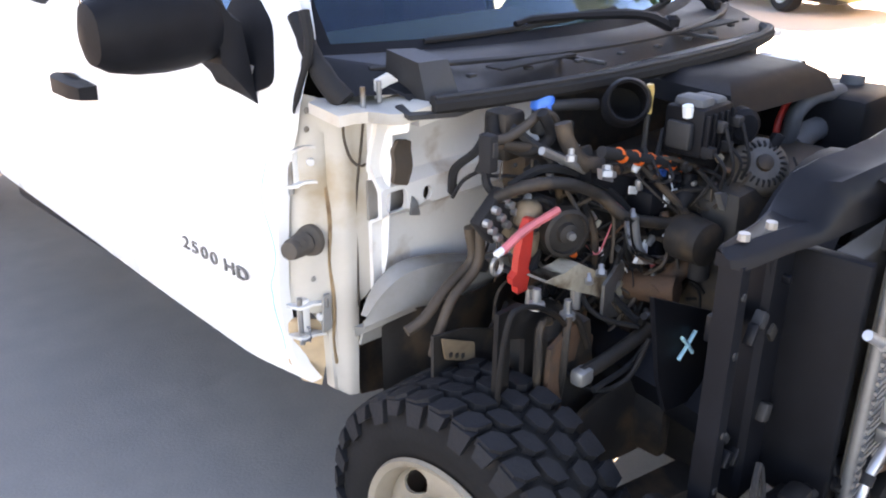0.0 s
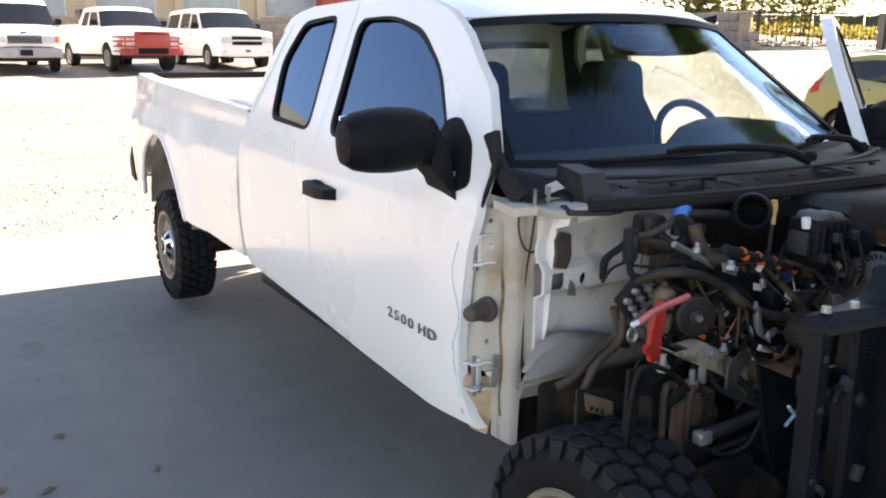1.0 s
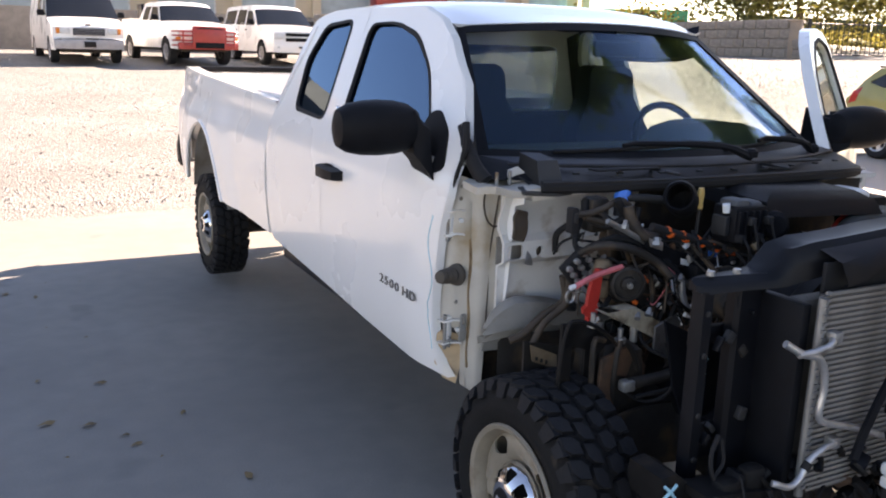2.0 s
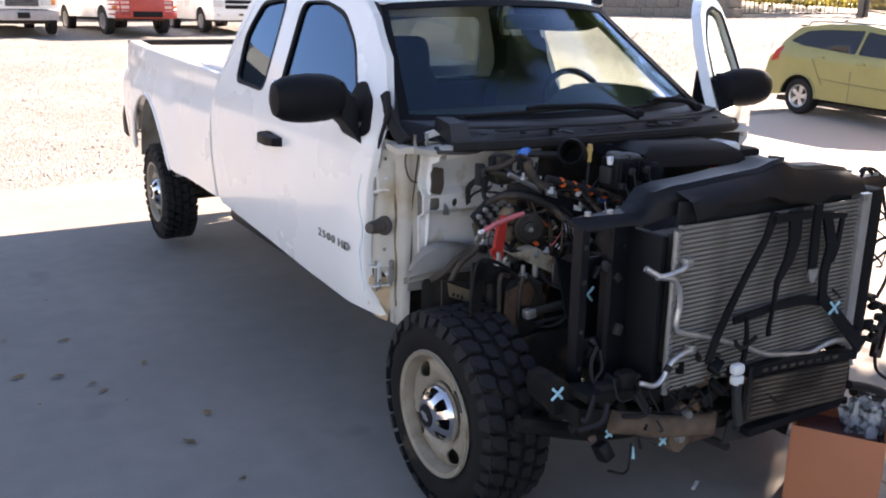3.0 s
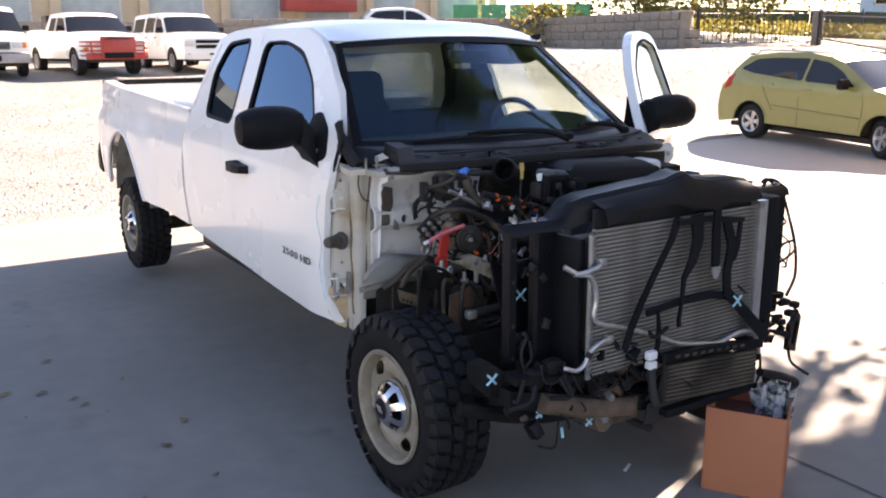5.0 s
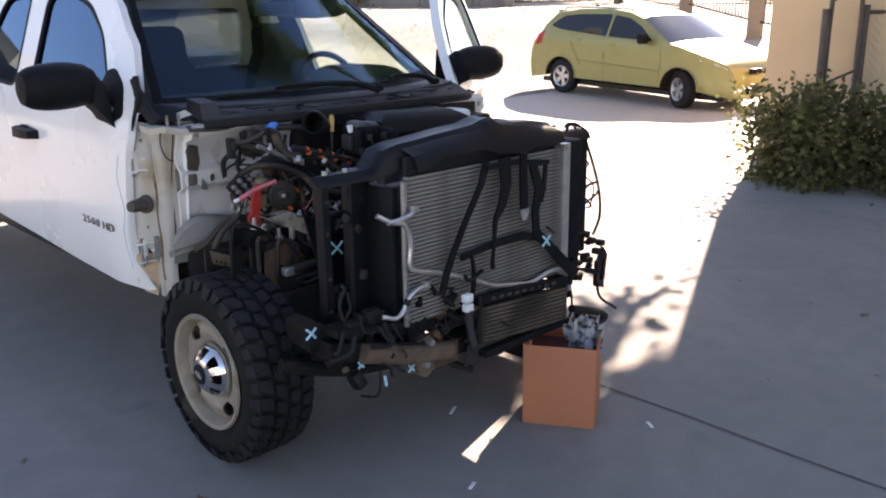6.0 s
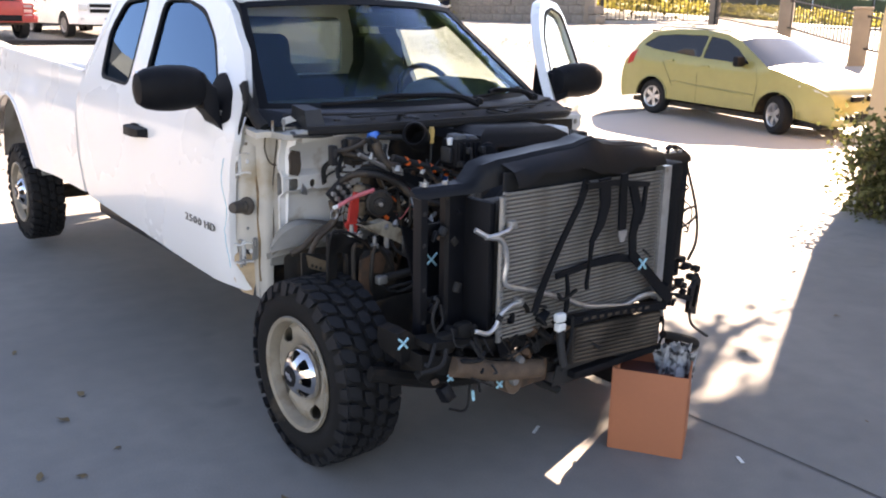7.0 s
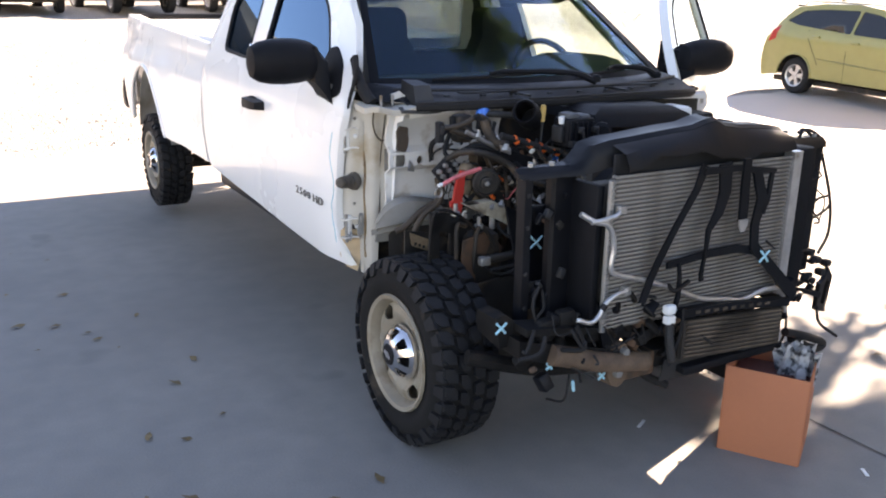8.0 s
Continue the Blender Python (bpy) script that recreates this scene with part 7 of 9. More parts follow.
part("power_cable", tubed([(0.334, 0.051, 1.165), (0.25, 0.051, 1.126), (0.207, 0.051, 1.066), (0.23, 0.051, 0.977), (0.334, 0.051, 0.881), (0.427, 0.051, 0.817)], 0.0085, 7, True, 5), M_RED, truck, "red alternator cable")
part("radiator_hose", tubed([(0.22, 0.041, 1.002), (0.217, 0.019, 1.056), (0.225, 0.014, 1.108), (0.304, 0.008, 1.138), (0.464, 0.008, 1.127)], 0.022, 12, True, 5), M_GREYHOSE, truck, "grey upper radiator hose")
part("radiator_hose", tubed([(0.582, 0.023, 1.152), (0.567, 0.023, 1.077), (0.482, 0.023, 1.037), (0.34, 0.023, 1.031), (0.254, 0.023, 1.008)], 0.033, 12, True, 5), M_GREYHOSE, truck, "")
part("oil_line", tubed([(-0.482, 0.03, 1.0), (-0.463, 0.03, 0.941), (-0.426, 0.03, 0.903), (-0.328, 0.03, 0.852), (-0.234, 0.03, 0.801), (-0.191, 0.03, 0.75)], 0.0085, 8, True, 5), M_CHROME, truck, "shiny bent metal line")
part("steering_shaft", tubed([(-0.645, 0.0, 0.703), (-0.525, 0.0, 0.707), (-0.40, 0.0, 0.72)], 0.017, 10, True, 5), M_DARK, truck, "")
part("shaft_joint", boxed((-0.645, 0.0, 0.700), (0.045, 0.035, 0.036), 0.009), M_ALU, truck)
part("cooler_hose", tubed([(-0.309, 0.02, 0.979), (-0.268, 0.02, 1.004), (-0.179, 0.02, 0.99)], 0.02, 10, True, 5), M_RUBBER, truck, "")
part("cooler_hose", tubed([(-0.306, -0.02, 0.951), (-0.285, -0.04, 0.896), (-0.281, -0.04, 0.825)], 0.024, 10, True, 5), M_HOSE, truck, "")
part("wire", tubed([(-0.694, 0.34, 1.021), (-0.68, 0.32, 1.062), (-0.64, 0.3, 1.083), (-0.613, 0.3, 1.09)], 0.0045, 6, True, 5), M_RUBBER, truck, "")
part("wire", tubed([(-0.392, 0.1, 0.995), (-0.408, 0.08, 0.95), (-0.389, 0.1, 0.898), (-0.404, 0.1, 0.847)], 0.0045, 6, True, 5), M_RUBBER, truck, "")
part("wire", tubed([(-0.267, 0.0, 1.069), (-0.241, -0.04, 1.02), (-0.227, -0.06, 0.968)], 0.005, 6, True, 5), M_RUBBER, truck, "")
part("wire", tubed([(-0.602, 0.16, 0.981), (-0.567, 0.14, 0.951), (-0.523, 0.14, 0.898), (-0.464, 0.12, 0.859)], 0.005, 6, True, 5), M_RUBBER, truck, "")
part("wire_harness", tubed([(0.606, -0.33, 1.145), (0.645, -0.33, 1.154), (0.758, -0.32, 1.084), (0.808, -0.32, 1.001), (0.885, -0.32, 0.832), (0.903, -0.32, 0.693), (0.853, -0.32, 0.606)], 0.007, 6, True, 5), M_RUBBER, truck, "black loose wiring")
part("wire_harness", tubed([(0.873, -0.32, 0.861), (0.774, -0.33, 0.85), (0.733, -0.34, 0.779), (0.843, -0.33, 0.8), (0.886, -0.32, 0.819)], 0.006, 6, True, 5), M_RUBBER, truck, "")
part("wire_harness", tubed([(0.261, -0.52, 0.793), (0.363, -0.5, 0.734), (0.546, -0.45, 0.697), (0.774, -0.36, 0.642)], 0.005, 6, True, 5), M_RUBBER, truck, "")
part("wire_harness", tubed([(-0.701, -0.42, 0.737), (-0.729, -0.43, 0.696), (-0.731, -0.44, 0.648), (-0.704, -0.45, 0.602), (-0.676, -0.46, 0.546), (-0.686, -0.46, 0.464)], 0.006, 6, True, 5), M_RUBBER, truck, "")
part("wire_harness", tubed([(-0.689, -0.42, 0.724), (-0.686, -0.43, 0.665), (-0.72, -0.44, 0.635), (-0.709, -0.45, 0.593)], 0.005, 6, True, 5), M_RUBBER, truck, "")
part("wire_harness", tubed([(-0.62, -0.47, 0.596), (-0.632, -0.47, 0.536), (-0.605, -0.48, 0.489), (-0.567, -0.48, 0.445), (-0.549, -0.48, 0.385)], 0.005, 6, True, 5), M_RUBBER, truck, "")
part("wire_harness", tubed([(-0.196, -0.58, 0.627), (-0.2, -0.58, 0.539), (-0.228, -0.58, 0.456), (-0.245, -0.58, 0.42)], 0.006, 6, True, 5), M_RUBBER, truck, "")
part("cooler_hose", tubed([(0.493, -0.48, 0.371), (0.669, -0.46, 0.308), (0.803, -0.44, 0.246), (0.733, -0.45, 0.239), (0.55, -0.47, 0.325)], 0.018, 10, True, 5), M_RUBBER, truck, "")
part("wire_harness", tubed([(0.885, -0.33, 0.362), (0.916, -0.33, 0.283), (1.001, -0.34, 0.22), (1.042, -0.34, 0.195)], 0.007, 6, True, 5), M_RUBBER, truck, "")
part("drain_hose", tubed([(-0.311, -0.46, 0.397), (-0.22, -0.46, 0.324), (-0.135, -0.47, 0.277)], 0.016, 10, True, 5), M_RUBBER, truck, "")


# ---- parked vehicles ----
def vehicle_wheel(r, width, alloy, dark_rim=False):
    w = new("wheel")
    rr = r * 0.57
    h = width / 2
    prof = [(rr - 0.01, h - 0.02), (rr + 0.02, h), (r - 0.04, h), (r - 0.008, h - 0.03), (r, 0)]
    full = [(q, -a) for q, a in prof] + [(q, a) for q, a in reversed(prof[:-1])]
    part("tyre", lathed(full, 28, None, False, False), M_RUBBER, w)
    part("rim", lathed([(rr, -h + 0.01), (rr + 0.012, -h), (rr - 0.01, -h + 0.01), (rr - 0.025, -h + 0.06), (rr - 0.03, h)], 28, None, False, False), M_BRIGHTALU if alloy else M_GREYCHROME, w)
    part("brake", lathed([(0.001, -h + 0.09), (rr - 0.04, -h + 0.09), (rr - 0.04, 0.05)], 20), M_DARK, w)
    if alloy:
        for k in range(5):
            a = 2 * math.pi * k / 5
            d = Vector((0, math.cos(a), math.sin(a)))
            s = Vector((0, -math.sin(a), math.cos(a)))
            x = -h + 0.025
            rows = [[Vector((x + dx, 0, 0)) + d * q + s * k2 for dx, k2 in ((0, -ww), (0, ww), (0.03, ww), (0.03, -ww))] for q, ww in ((0.02, 0.03), (rr * 0.5, 0.034), (rr - 0.005, 0.05))]
            part("spoke", loft(rows, True, True), M_BRIGHTALU, w)
        part("hub_cap", lathed([(0.001, -h + 0.015), (0.035, -h + 0.018), (0.045, -h + 0.05)], 14), M_BRIGHTALU, w)
    else:
        part("wheel_cover", lathed([(0.001, -h + 0.03), (0.05, -h + 0.03), (0.07, -h + 0.055), (rr * 0.75, -h + 0.03), (rr, -h + 0.05)], 24), M_HUB, w)
    return w


def make_vehicle(name, label, category, s):
    """s: paint, top (line of (y, z, kind) from the front bumper over the roof to the tail), sill, axles, radius, half, belt, tumble, windows, alloy. Front faces -y."""
    e = thing(name, label, category, s.get("group", ""))
    L = s["top"][-1][0]
    half, belt, tum = s["half"], s["belt"], s["tumble"]

    def hx(y, z):
        x = half - tum * max(0.0, z - belt) - 0.05 * max(0.0, s["sill"] + 0.15 - z)
        x -= s.get("nose", 0.16) * (1 - smoothstep(-0.15, 0.75, y)) ** 2
        x -= 0.07 * smoothstep(L - 0.5, L, y)
        return max(x, 0.2)

    top = [(y, z) for y, z, _ in s["top"]]
    r = s["radius"]
    bottom = []
    y0, y1 = top[0][0], top[-1][0]
    line = [(y1, s["sill"])]
    for ya in sorted(s["axles"], reverse=True):
        ra = r * 1.16
        line += [(ya + ra * math.cos(a), max(s["sill"], r + ra * math.sin(a))) for a in [math.pi * k / 14 for k in range(15)] if r + ra * math.sin(a) > s["sill"] - 0.06]
    line.append((y0, s["sill"]))
    outline = []
    for p in top + line:
        if not outline or (Vector(p) - Vector(outline[-1])).length > 0.012:
            outline.append(p)
    if (Vector(outline[0]) - Vector(outline[-1])).length < 0.012:
        outline.pop()
    wins = [rounded(w, 0.04, 3) for w in s["windows"]]
    for sx in (-1, 1):
        sp = part("side_panel", panel(outline, wins, lambda y, z: (sx * hx(y, z), y, z), (-sx * 0.03, 0, 0), 0.14), s["paint"], e)
        for w in wins:
            part("side_window", panel(w, [], lambda y, z: (sx * (hx(y, z) - 0.012), y, z), (-sx * 0.006, 0, 0), 0.3), M_DARKGLASS, sp)
        for seam in s.get("seams", ()):
            part("door_seam", tubed([(sx * (hx(y, z) + 0.0005), y, z) for y, z in seam], 0.004, 4, False), M_RUBBER, sp)
        for (y, z) in s.get("handles", ()):
            part("handle", boxed((sx * (hx(y, z) + 0.012), y, z), (0.03, 0.16, 0.035), 0.010), s.get("handle_mat", s["paint"]), sp)
        if "mould" in s:
            (ya, za), (yb, zb) = s["mould"]
            part("side_moulding", tubed([(sx * (hx(ya + (yb - ya) * k / 8, za) + 0.004), ya + (yb - ya) * k / 8, za + (zb - za) * k / 8) for k in range(9)], 0.014, 6), s["paint"], sp)
        for ya in s["axles"]:
            part("arch_liner", loft([[(sx * (hx(ya, r) - 0.01), ya + r * 1.16 * math.cos(a), max(s["sill"] - 0.02, r + r * 1.16 * math.sin(a))) for a in [math.pi * k / 12 for k in range(13)]], [(sx * (half - 0.35), ya + r * 1.16 * math.cos(a), max(s["sill"] - 0.02, r + r * 1.16 * math.sin(a))) for a in [math.pi * k / 12 for k in range(13)]]]), M_DARK, sp)
        my, mz = s["mirror"]
        part("mirror", boxed((sx * (hx(my, mz) + 0.14), my, mz), (0.20, 0.12, 0.17), 0.04), s.get("mirror_mat", M_TRIM), e)
        part("mirror_stalk", boxed((sx * (hx(my, mz) + 0.03), my, mz - 0.03), (0.08, 0.06, 0.05), 0.01), s.get("mirror_mat", M_TRIM), e)
    # skin over the top line, one part for each kind in turn
    runs, k = [], 0
    pts = s["top"]
    while k < len(pts) - 1:
        j = k + 1
        while j < len(pts) - 1 and pts[j][2] == pts[k][2]:
            j += 1
        runs.append((pts[k][2], [(y, z) for y, z, _ in pts[k:j + 1]]))
        k = j
    mats = {"glass": M_DARKGLASS, "paint": s["paint"], "black": M_TRIM, "bumper": s.get("bumper", s["paint"])}
    names = {"glass": "screen", "paint": "bodywork", "black": "trim", "bumper": "bumper"}
    for kind, line_ in runs:
        rows = []
        line_ = resample(line_, 0.10, False)
        for i, (y, z) in enumerate(line_):
            a, b = Vector(line_[max(i - 1, 0)]), Vector(line_[min(i + 1, len(line_) - 1)])
            d = (b - a).normalized()
            n = Vector((-d.y, d.x))
            w = hx(y, z)
            rows.append([(w * q, y + n.x * 0.05 * (1 - abs(q) ** 3), z + n.y * 0.05 * (1 - abs(q) ** 3)) for q in [-1 + 2 * t / 12 for t in range(13)]])
        part(names[kind], loft(rows), mats[kind], e)
    part("underbody", boxed((0, (y0 + y1) / 2, s["sill"] - 0.03), (half * 1.5, (y1 - y0) * 0.92, 0.08)), M_DARK, e)
    w0 = vehicle_wheel(r, s.get("tyre", 0.23), s["alloy"])
    w0.parent = e
    ps = [(sx, ya) for ya in s["axles"] for sx in (-1, 1)]
    for i, (sx, ya) in enumerate(ps):
        steer = s.get("steer", 0) if ya == min(s["axles"]) else 0
        m = pose(sx * (half - 0.135), ya, r, 17 * i, 0, (180 if sx > 0 else 0) + steer)
        if i == 0:
            w0.matrix_basis = m
        else:
            w = copy_thing(w0, m)
            w.parent = e
    return e, hx


def add_front(e, items):
    """items: (name, centre, size, bevel, material, label)."""
    for n, c, sz, bv, mt, lb in items:
        part(n, boxed((c[0], c[1] - 0.05, c[2]), sz, bv), mt, e, lb)


# yellow-green compact wagon
YC = dict(paint=M_YELLOW, sill=0.24, axles=(0.92, 3.52), radius=0.315, tyre=0.21, half=0.885, belt=1.0, tumble=0.38, alloy=True, steer=-24, nose=0.24,
          top=[(0.04, 0.24, "paint"), (0.0, 0.42, "paint"), (0.03, 0.60, "paint"), (0.12, 0.74, "paint"), (0.40, 0.87, "paint"), (0.85, 0.985, "paint"), (1.15, 1.04, "glass"), (1.50, 1.24, "glass"), (1.82, 1.42, "paint"), (2.10, 1.50, "paint"), (2.60, 1.545, "paint"), (3.20, 1.53, "paint"), (3.78, 1.45, "glass"), (4.02, 1.22, "glass"), (4.15, 1.02, "paint"), (4.28, 0.92, "paint"), (4.34, 0.72, "paint"), (4.36, 0.5, "paint"), (4.32, 0.26, "paint")],
          windows=[[(1.50, 1.06), (1.80, 1.28), (2.08, 1.41), (2.44, 1.455), (2.47, 1.09)], [(2.515, 1.09), (2.49, 1.46), (3.18, 1.445), (3.60, 1.40), (3.88, 1.22), (3.60, 1.16)]],
          seams=[[(2.50, 1.08), (2.52, 0.8), (2.50, 0.32)], [(1.35, 1.02), (1.30, 0.8), (1.33, 0.40)], [(3.34, 1.10), (3.30, 0.95), (3.05, 0.55)]],
          handles=[(2.36, 0.96), (3.14, 1.0)], mould=((1.35, 0.58), (3.05, 0.64)), mirror=(1.62, 1.10))
ycar, yhx = make_vehicle("compact_wagon", "yellow-green compact wagon parked on the sunlit drive", "car", YC)
for sx in (-1, 1):
    part("headlight", loft([[(sx * (yhx(y, 0.7) - 0.02), y, z0), (sx * (yhx(y, 0.7) - 0.22), y - 0.06, z0 + 0.02), (sx * (yhx(y, 0.7) - 0.22), y - 0.02, z1), (sx * (yhx(y, 0.7) + 0.004), y, z1 - 0.02)] for y, z0, z1 in ((0.13, 0.60, 0.72), (0.30, 0.66, 0.80), (0.55, 0.72, 0.84))], True, True), M_LAMP, ycar)
    part("tail_light", panel(rounded([(4.05, 0.90), (4.24, 0.84), (4.16, 1.05), (3.98, 1.14)], 0.02), [], lambda y, z: (sx * (yhx(y, z) + 0.004), y, z), (-sx * 0.02, 0, 0), 0.1), M_TAIL, ycar)
    part("roof_rack", tubed([(sx * 0.62, 2.15, 1.535), (sx * 0.62, 2.25, 1.565), (sx * 0.62, 3.5, 1.56), (sx * 0.62, 3.7, 1.50)], 0.014, 7), M_GREYCHROME, ycar)
    part("arch_flare", tubed([(sx * (yhx(0.92, 0.4) + 0.002), 0.92 + 0.372 * math.cos(a), 0.315 + 0.372 * math.sin(a)) for a in [math.pi * k / 14 for k in range(15)]], 0.016, 6), M_YELLOW, ycar)
    part("arch_flare", tubed([(sx * (yhx(3.52, 0.4) + 0.002), 3.52 + 0.372 * math.cos(a), 0.315 + 0.372 * math.sin(a)) for a in [math.pi * k / 14 for k in range(15)]], 0.016, 6), M_YELLOW, ycar)
    part("grille_opening", boxed((sx * 0.22, -0.035, 0.66), (0.30, 0.06, 0.09), 0.02), M_TRIM, ycar)
part("lower_grille", boxed((0, -0.04, 0.36), (0.90, 0.05, 0.12), 0.02), M_TRIM, ycar)
part("rear_spoiler", boxed((0, 3.86, 1.475), (1.10, 0.18, 0.03), 0.012), M_TRIM, ycar)
part("roof_fin", boxed((0.1, 3.55, 1.56), (0.02, 0.10, 0.05), 0.008), M_TRIM, ycar)
ycar.matrix_basis = pose(10.58, 3.66, -0.026, 1.8, 0, -4.8) @ Matrix.Diagonal((0.965, 0.97, 0.955, 1))

# white delivery van
VAN = dict(paint=M_WHITE, sill=0.38, axles=(0.85, 4.35), radius=0.36, tyre=0.23, half=1.0, belt=1.25, tumble=0.16, alloy=False, bumper=M_GREYCHROME, nose=0.06,
           top=[(0.02, 0.42, "bumper"), (0.0, 0.55, "bumper"), (0.02, 0.68, "paint"), (0.08, 0.72, "paint"), (0.10, 1.02, "paint"), (0.22, 1.10, "paint"), (0.85, 1.28, "glass"), (1.45, 1.88, "paint"), (1.75, 2.02, "paint"), (3.0, 2.07, "paint"), (5.2, 2.05, "paint"), (5.45, 1.9, "paint"), (5.5, 1.0, "paint"), (5.5, 0.42, "paint")],
           windows=[[(1.05, 1.32), (1.50, 1.80), (2.05, 1.84), (2.05, 1.34)], [(2.3, 1.36), (2.3, 1.84), (3.3, 1.84), (3.3, 1.36)]], mirror=(1.10, 1.42), seams=[[(2.15, 1.9), (2.15, 0.45)]])
van, _ = make_vehicle("delivery_van", "white full-size van with a chrome-framed black grille", "van", VAN)
add_front(van, [("grille", (0, 0.05, 0.90), (0.86, 0.05, 0.20), 0.01, M_TRIM, "black grille in a dull frame"), ("headlight", (-0.64, 0.06, 0.92), (0.26, 0.06, 0.16), 0.01, M_LAMP, ""), ("headlight", (0.64, 0.06, 0.92), (0.26, 0.06, 0.16), 0.01, M_LAMP, ""),
                ("indicator", (-0.83, 0.10, 0.92), (0.10, 0.06, 0.16), 0.01, M_AMBER, ""), ("indicator", (0.83, 0.10, 0.92), (0.10, 0.06, 0.16), 0.01, M_AMBER, ""), ("number_plate", (0, -0.055, 0.55), (0.32, 0.02, 0.16), 0.005, M_BADGE, "dark number plate"), ("hood_badge", (0, 0.15, 1.10), (0.16, 0.02, 0.05), 0.008, M_BADGE, "")]
          + [("grille_bar", (0, 0.02, 0.83 + 0.045 * k), (0.84, 0.03, 0.012), 0.003, M_GREYCHROME, "") for k in range(4)])
van.matrix_basis = pose(0.30, 25.5, height(0.3, 27), 0, 0, 4)

# white pickup with a red grille guard
PK = dict(paint=M_WHITE, sill=0.48, axles=(0.95, 4.55), radius=0.40, tyre=0.26, half=0.98, belt=1.25, tumble=0.30, alloy=False, nose=0.10,
          top=[(0.05, 0.50, "paint"), (0.0, 0.70, "paint"), (0.0, 1.05, "paint"), (0.12, 1.15, "paint"), (1.30, 1.28, "glass"), (1.80, 1.75, "paint"), (2.05, 1.86, "paint"), (2.8, 1.88, "paint"), (3.25, 1.84, "glass"), (3.40, 1.40, "paint"), (3.42, 1.36, "paint"), (5.6, 1.38, "paint"), (5.62, 1.0, "paint"), (5.6, 0.55, "paint")],
          windows=[[(1.50, 1.30), (1.88, 1.72), (2.45, 1.75), (2.45, 1.31)], [(2.55, 1.32), (2.55, 1.75), (3.05, 1.74), (3.15, 1.34)]], mirror=(1.60, 1.42), seams=[[(2.5, 1.8), (2.5, 0.55)]])
pk, _ = make_vehicle("parked_pickup", "white parked pickup with a red grille guard", "truck", PK)
gg = part("grille_guard", boxed((0, -0.16, 0.83), (1.06, 0.05, 0.66), 0.03), M_REDPAINT, pk, "faded red grille guard plate")
part("guard_slot", boxed((0, -0.19, 0.60), (0.90, 0.02, 0.17), 0.008), M_TRIM, gg)
for sx in (-1, 1):
    for z in (0.60, 0.74, 0.88, 1.0):
        part("guard_bar", tubed([(sx * 0.46, -0.16, z), (sx * 0.80, -0.14, z), (sx * 0.98, 0.02, z), (sx * 1.0, 0.25, z)], 0.024, 8), M_REDPAINT, gg)
    part("guard_post", tubed([(sx * 0.80, -0.14, 0.55), (sx * 0.80, -0.14, 1.02)], 0.024, 8, False), M_REDPAINT, gg)
    part("headlight", boxed((sx * 0.74, -0.02, 0.93), (0.34, 0.08, 0.18), 0.02), M_LAMP, pk)
    part("indicator", boxed((sx * 0.90, 0.03, 0.80), (0.14, 0.10, 0.08), 0.015), M_AMBER, pk)
part("guard_rail", tubed([(-0.5, -0.16, 1.07), (0, -0.18, 1.10), (0.5, -0.16, 1.07)], 0.024, 8), M_BADGE, gg)
part("front_bumper", boxed((0, -0.06, 0.58), (1.86, 0.16, 0.20), 0.03), M_REDPAINT, pk)
part("ladder_box", boxed((0, 3.75, 1.62), (1.7, 0.5, 0.45), 0.04), M_BADGE, pk, "dark tool box behind the cab")
pk.matrix_basis = pose(3.60, 25.2, height(3.6, 27), 0, 0, 9)

# white large suv
SU = dict(paint=M_WHITE, sill=0.42, axles=(0.92, 3.86), radius=0.38, tyre=0.26, half=1.0, belt=1.18, tumble=0.26, alloy=False, nose=0.14, bumper=M_WHITE,
          top=[(0.05, 0.42, "paint"), (0.0, 0.62, "paint"), (0.04, 0.80, "paint"), (0.06, 1.08, "paint"), (0.20, 1.16, "paint"), (1.25, 1.26, "glass"), (1.85, 1.78, "paint"), (2.15, 1.89, "paint"), (3.2, 1.93, "paint"), (4.6, 1.90, "paint"), (4.85, 1.82, "glass"), (5.0, 1.30, "paint"), (5.1, 0.9, "paint"), (5.08, 0.46, "paint")],
          windows=[[(1.55, 1.27), (1.98, 1.72), (2.45, 1.78), (2.45, 1.28)], [(2.55, 1.28), (2.55, 1.79), (3.4, 1.79), (3.45, 1.30)], [(3.58, 1.31), (3.55, 1.79), (4.6, 1.76), (4.72, 1.32)]], mirror=(1.62, 1.38), seams=[[(2.5, 1.8), (2.5, 0.5)], [(3.5, 1.8), (3.45, 0.9)]], handles=[(2.3, 1.12), (3.3, 1.13)], handle_mat=M_TRIM)
su, _ = make_vehicle("large_suv", "white full-size sport utility vehicle, parked", "car", SU)
add_front(su, [("grille", (0, 0.03, 0.98), (1.0, 0.05, 0.10), 0.015, M_TRIM, "black split grille"), ("grille", (0, 0.02, 0.82), (1.0, 0.05, 0.11), 0.015, M_TRIM, ""), ("grille_bar", (0, 0.01, 0.90), (1.06, 0.05, 0.04), 0.012, M_WHITE, ""), ("headlight", (-0.72, 0.06, 0.93), (0.32, 0.10, 0.20), 0.03, M_LAMP, ""), ("headlight", (0.72, 0.06, 0.93), (0.32, 0.10, 0.20), 0.03, M_LAMP, ""), ("plate_holder", (0.0, -0.03, 0.58), (0.16, 0.02, 0.06), 0.008, M_HOSE, ""), ("fog_lamp", (-0.75, 0.02, 0.58), (0.10, 0.05, 0.06), 0.02, M_LAMP, ""), ("fog_lamp", (0.75, 0.02, 0.58), (0.10, 0.05, 0.06), 0.02, M_LAMP, "")])
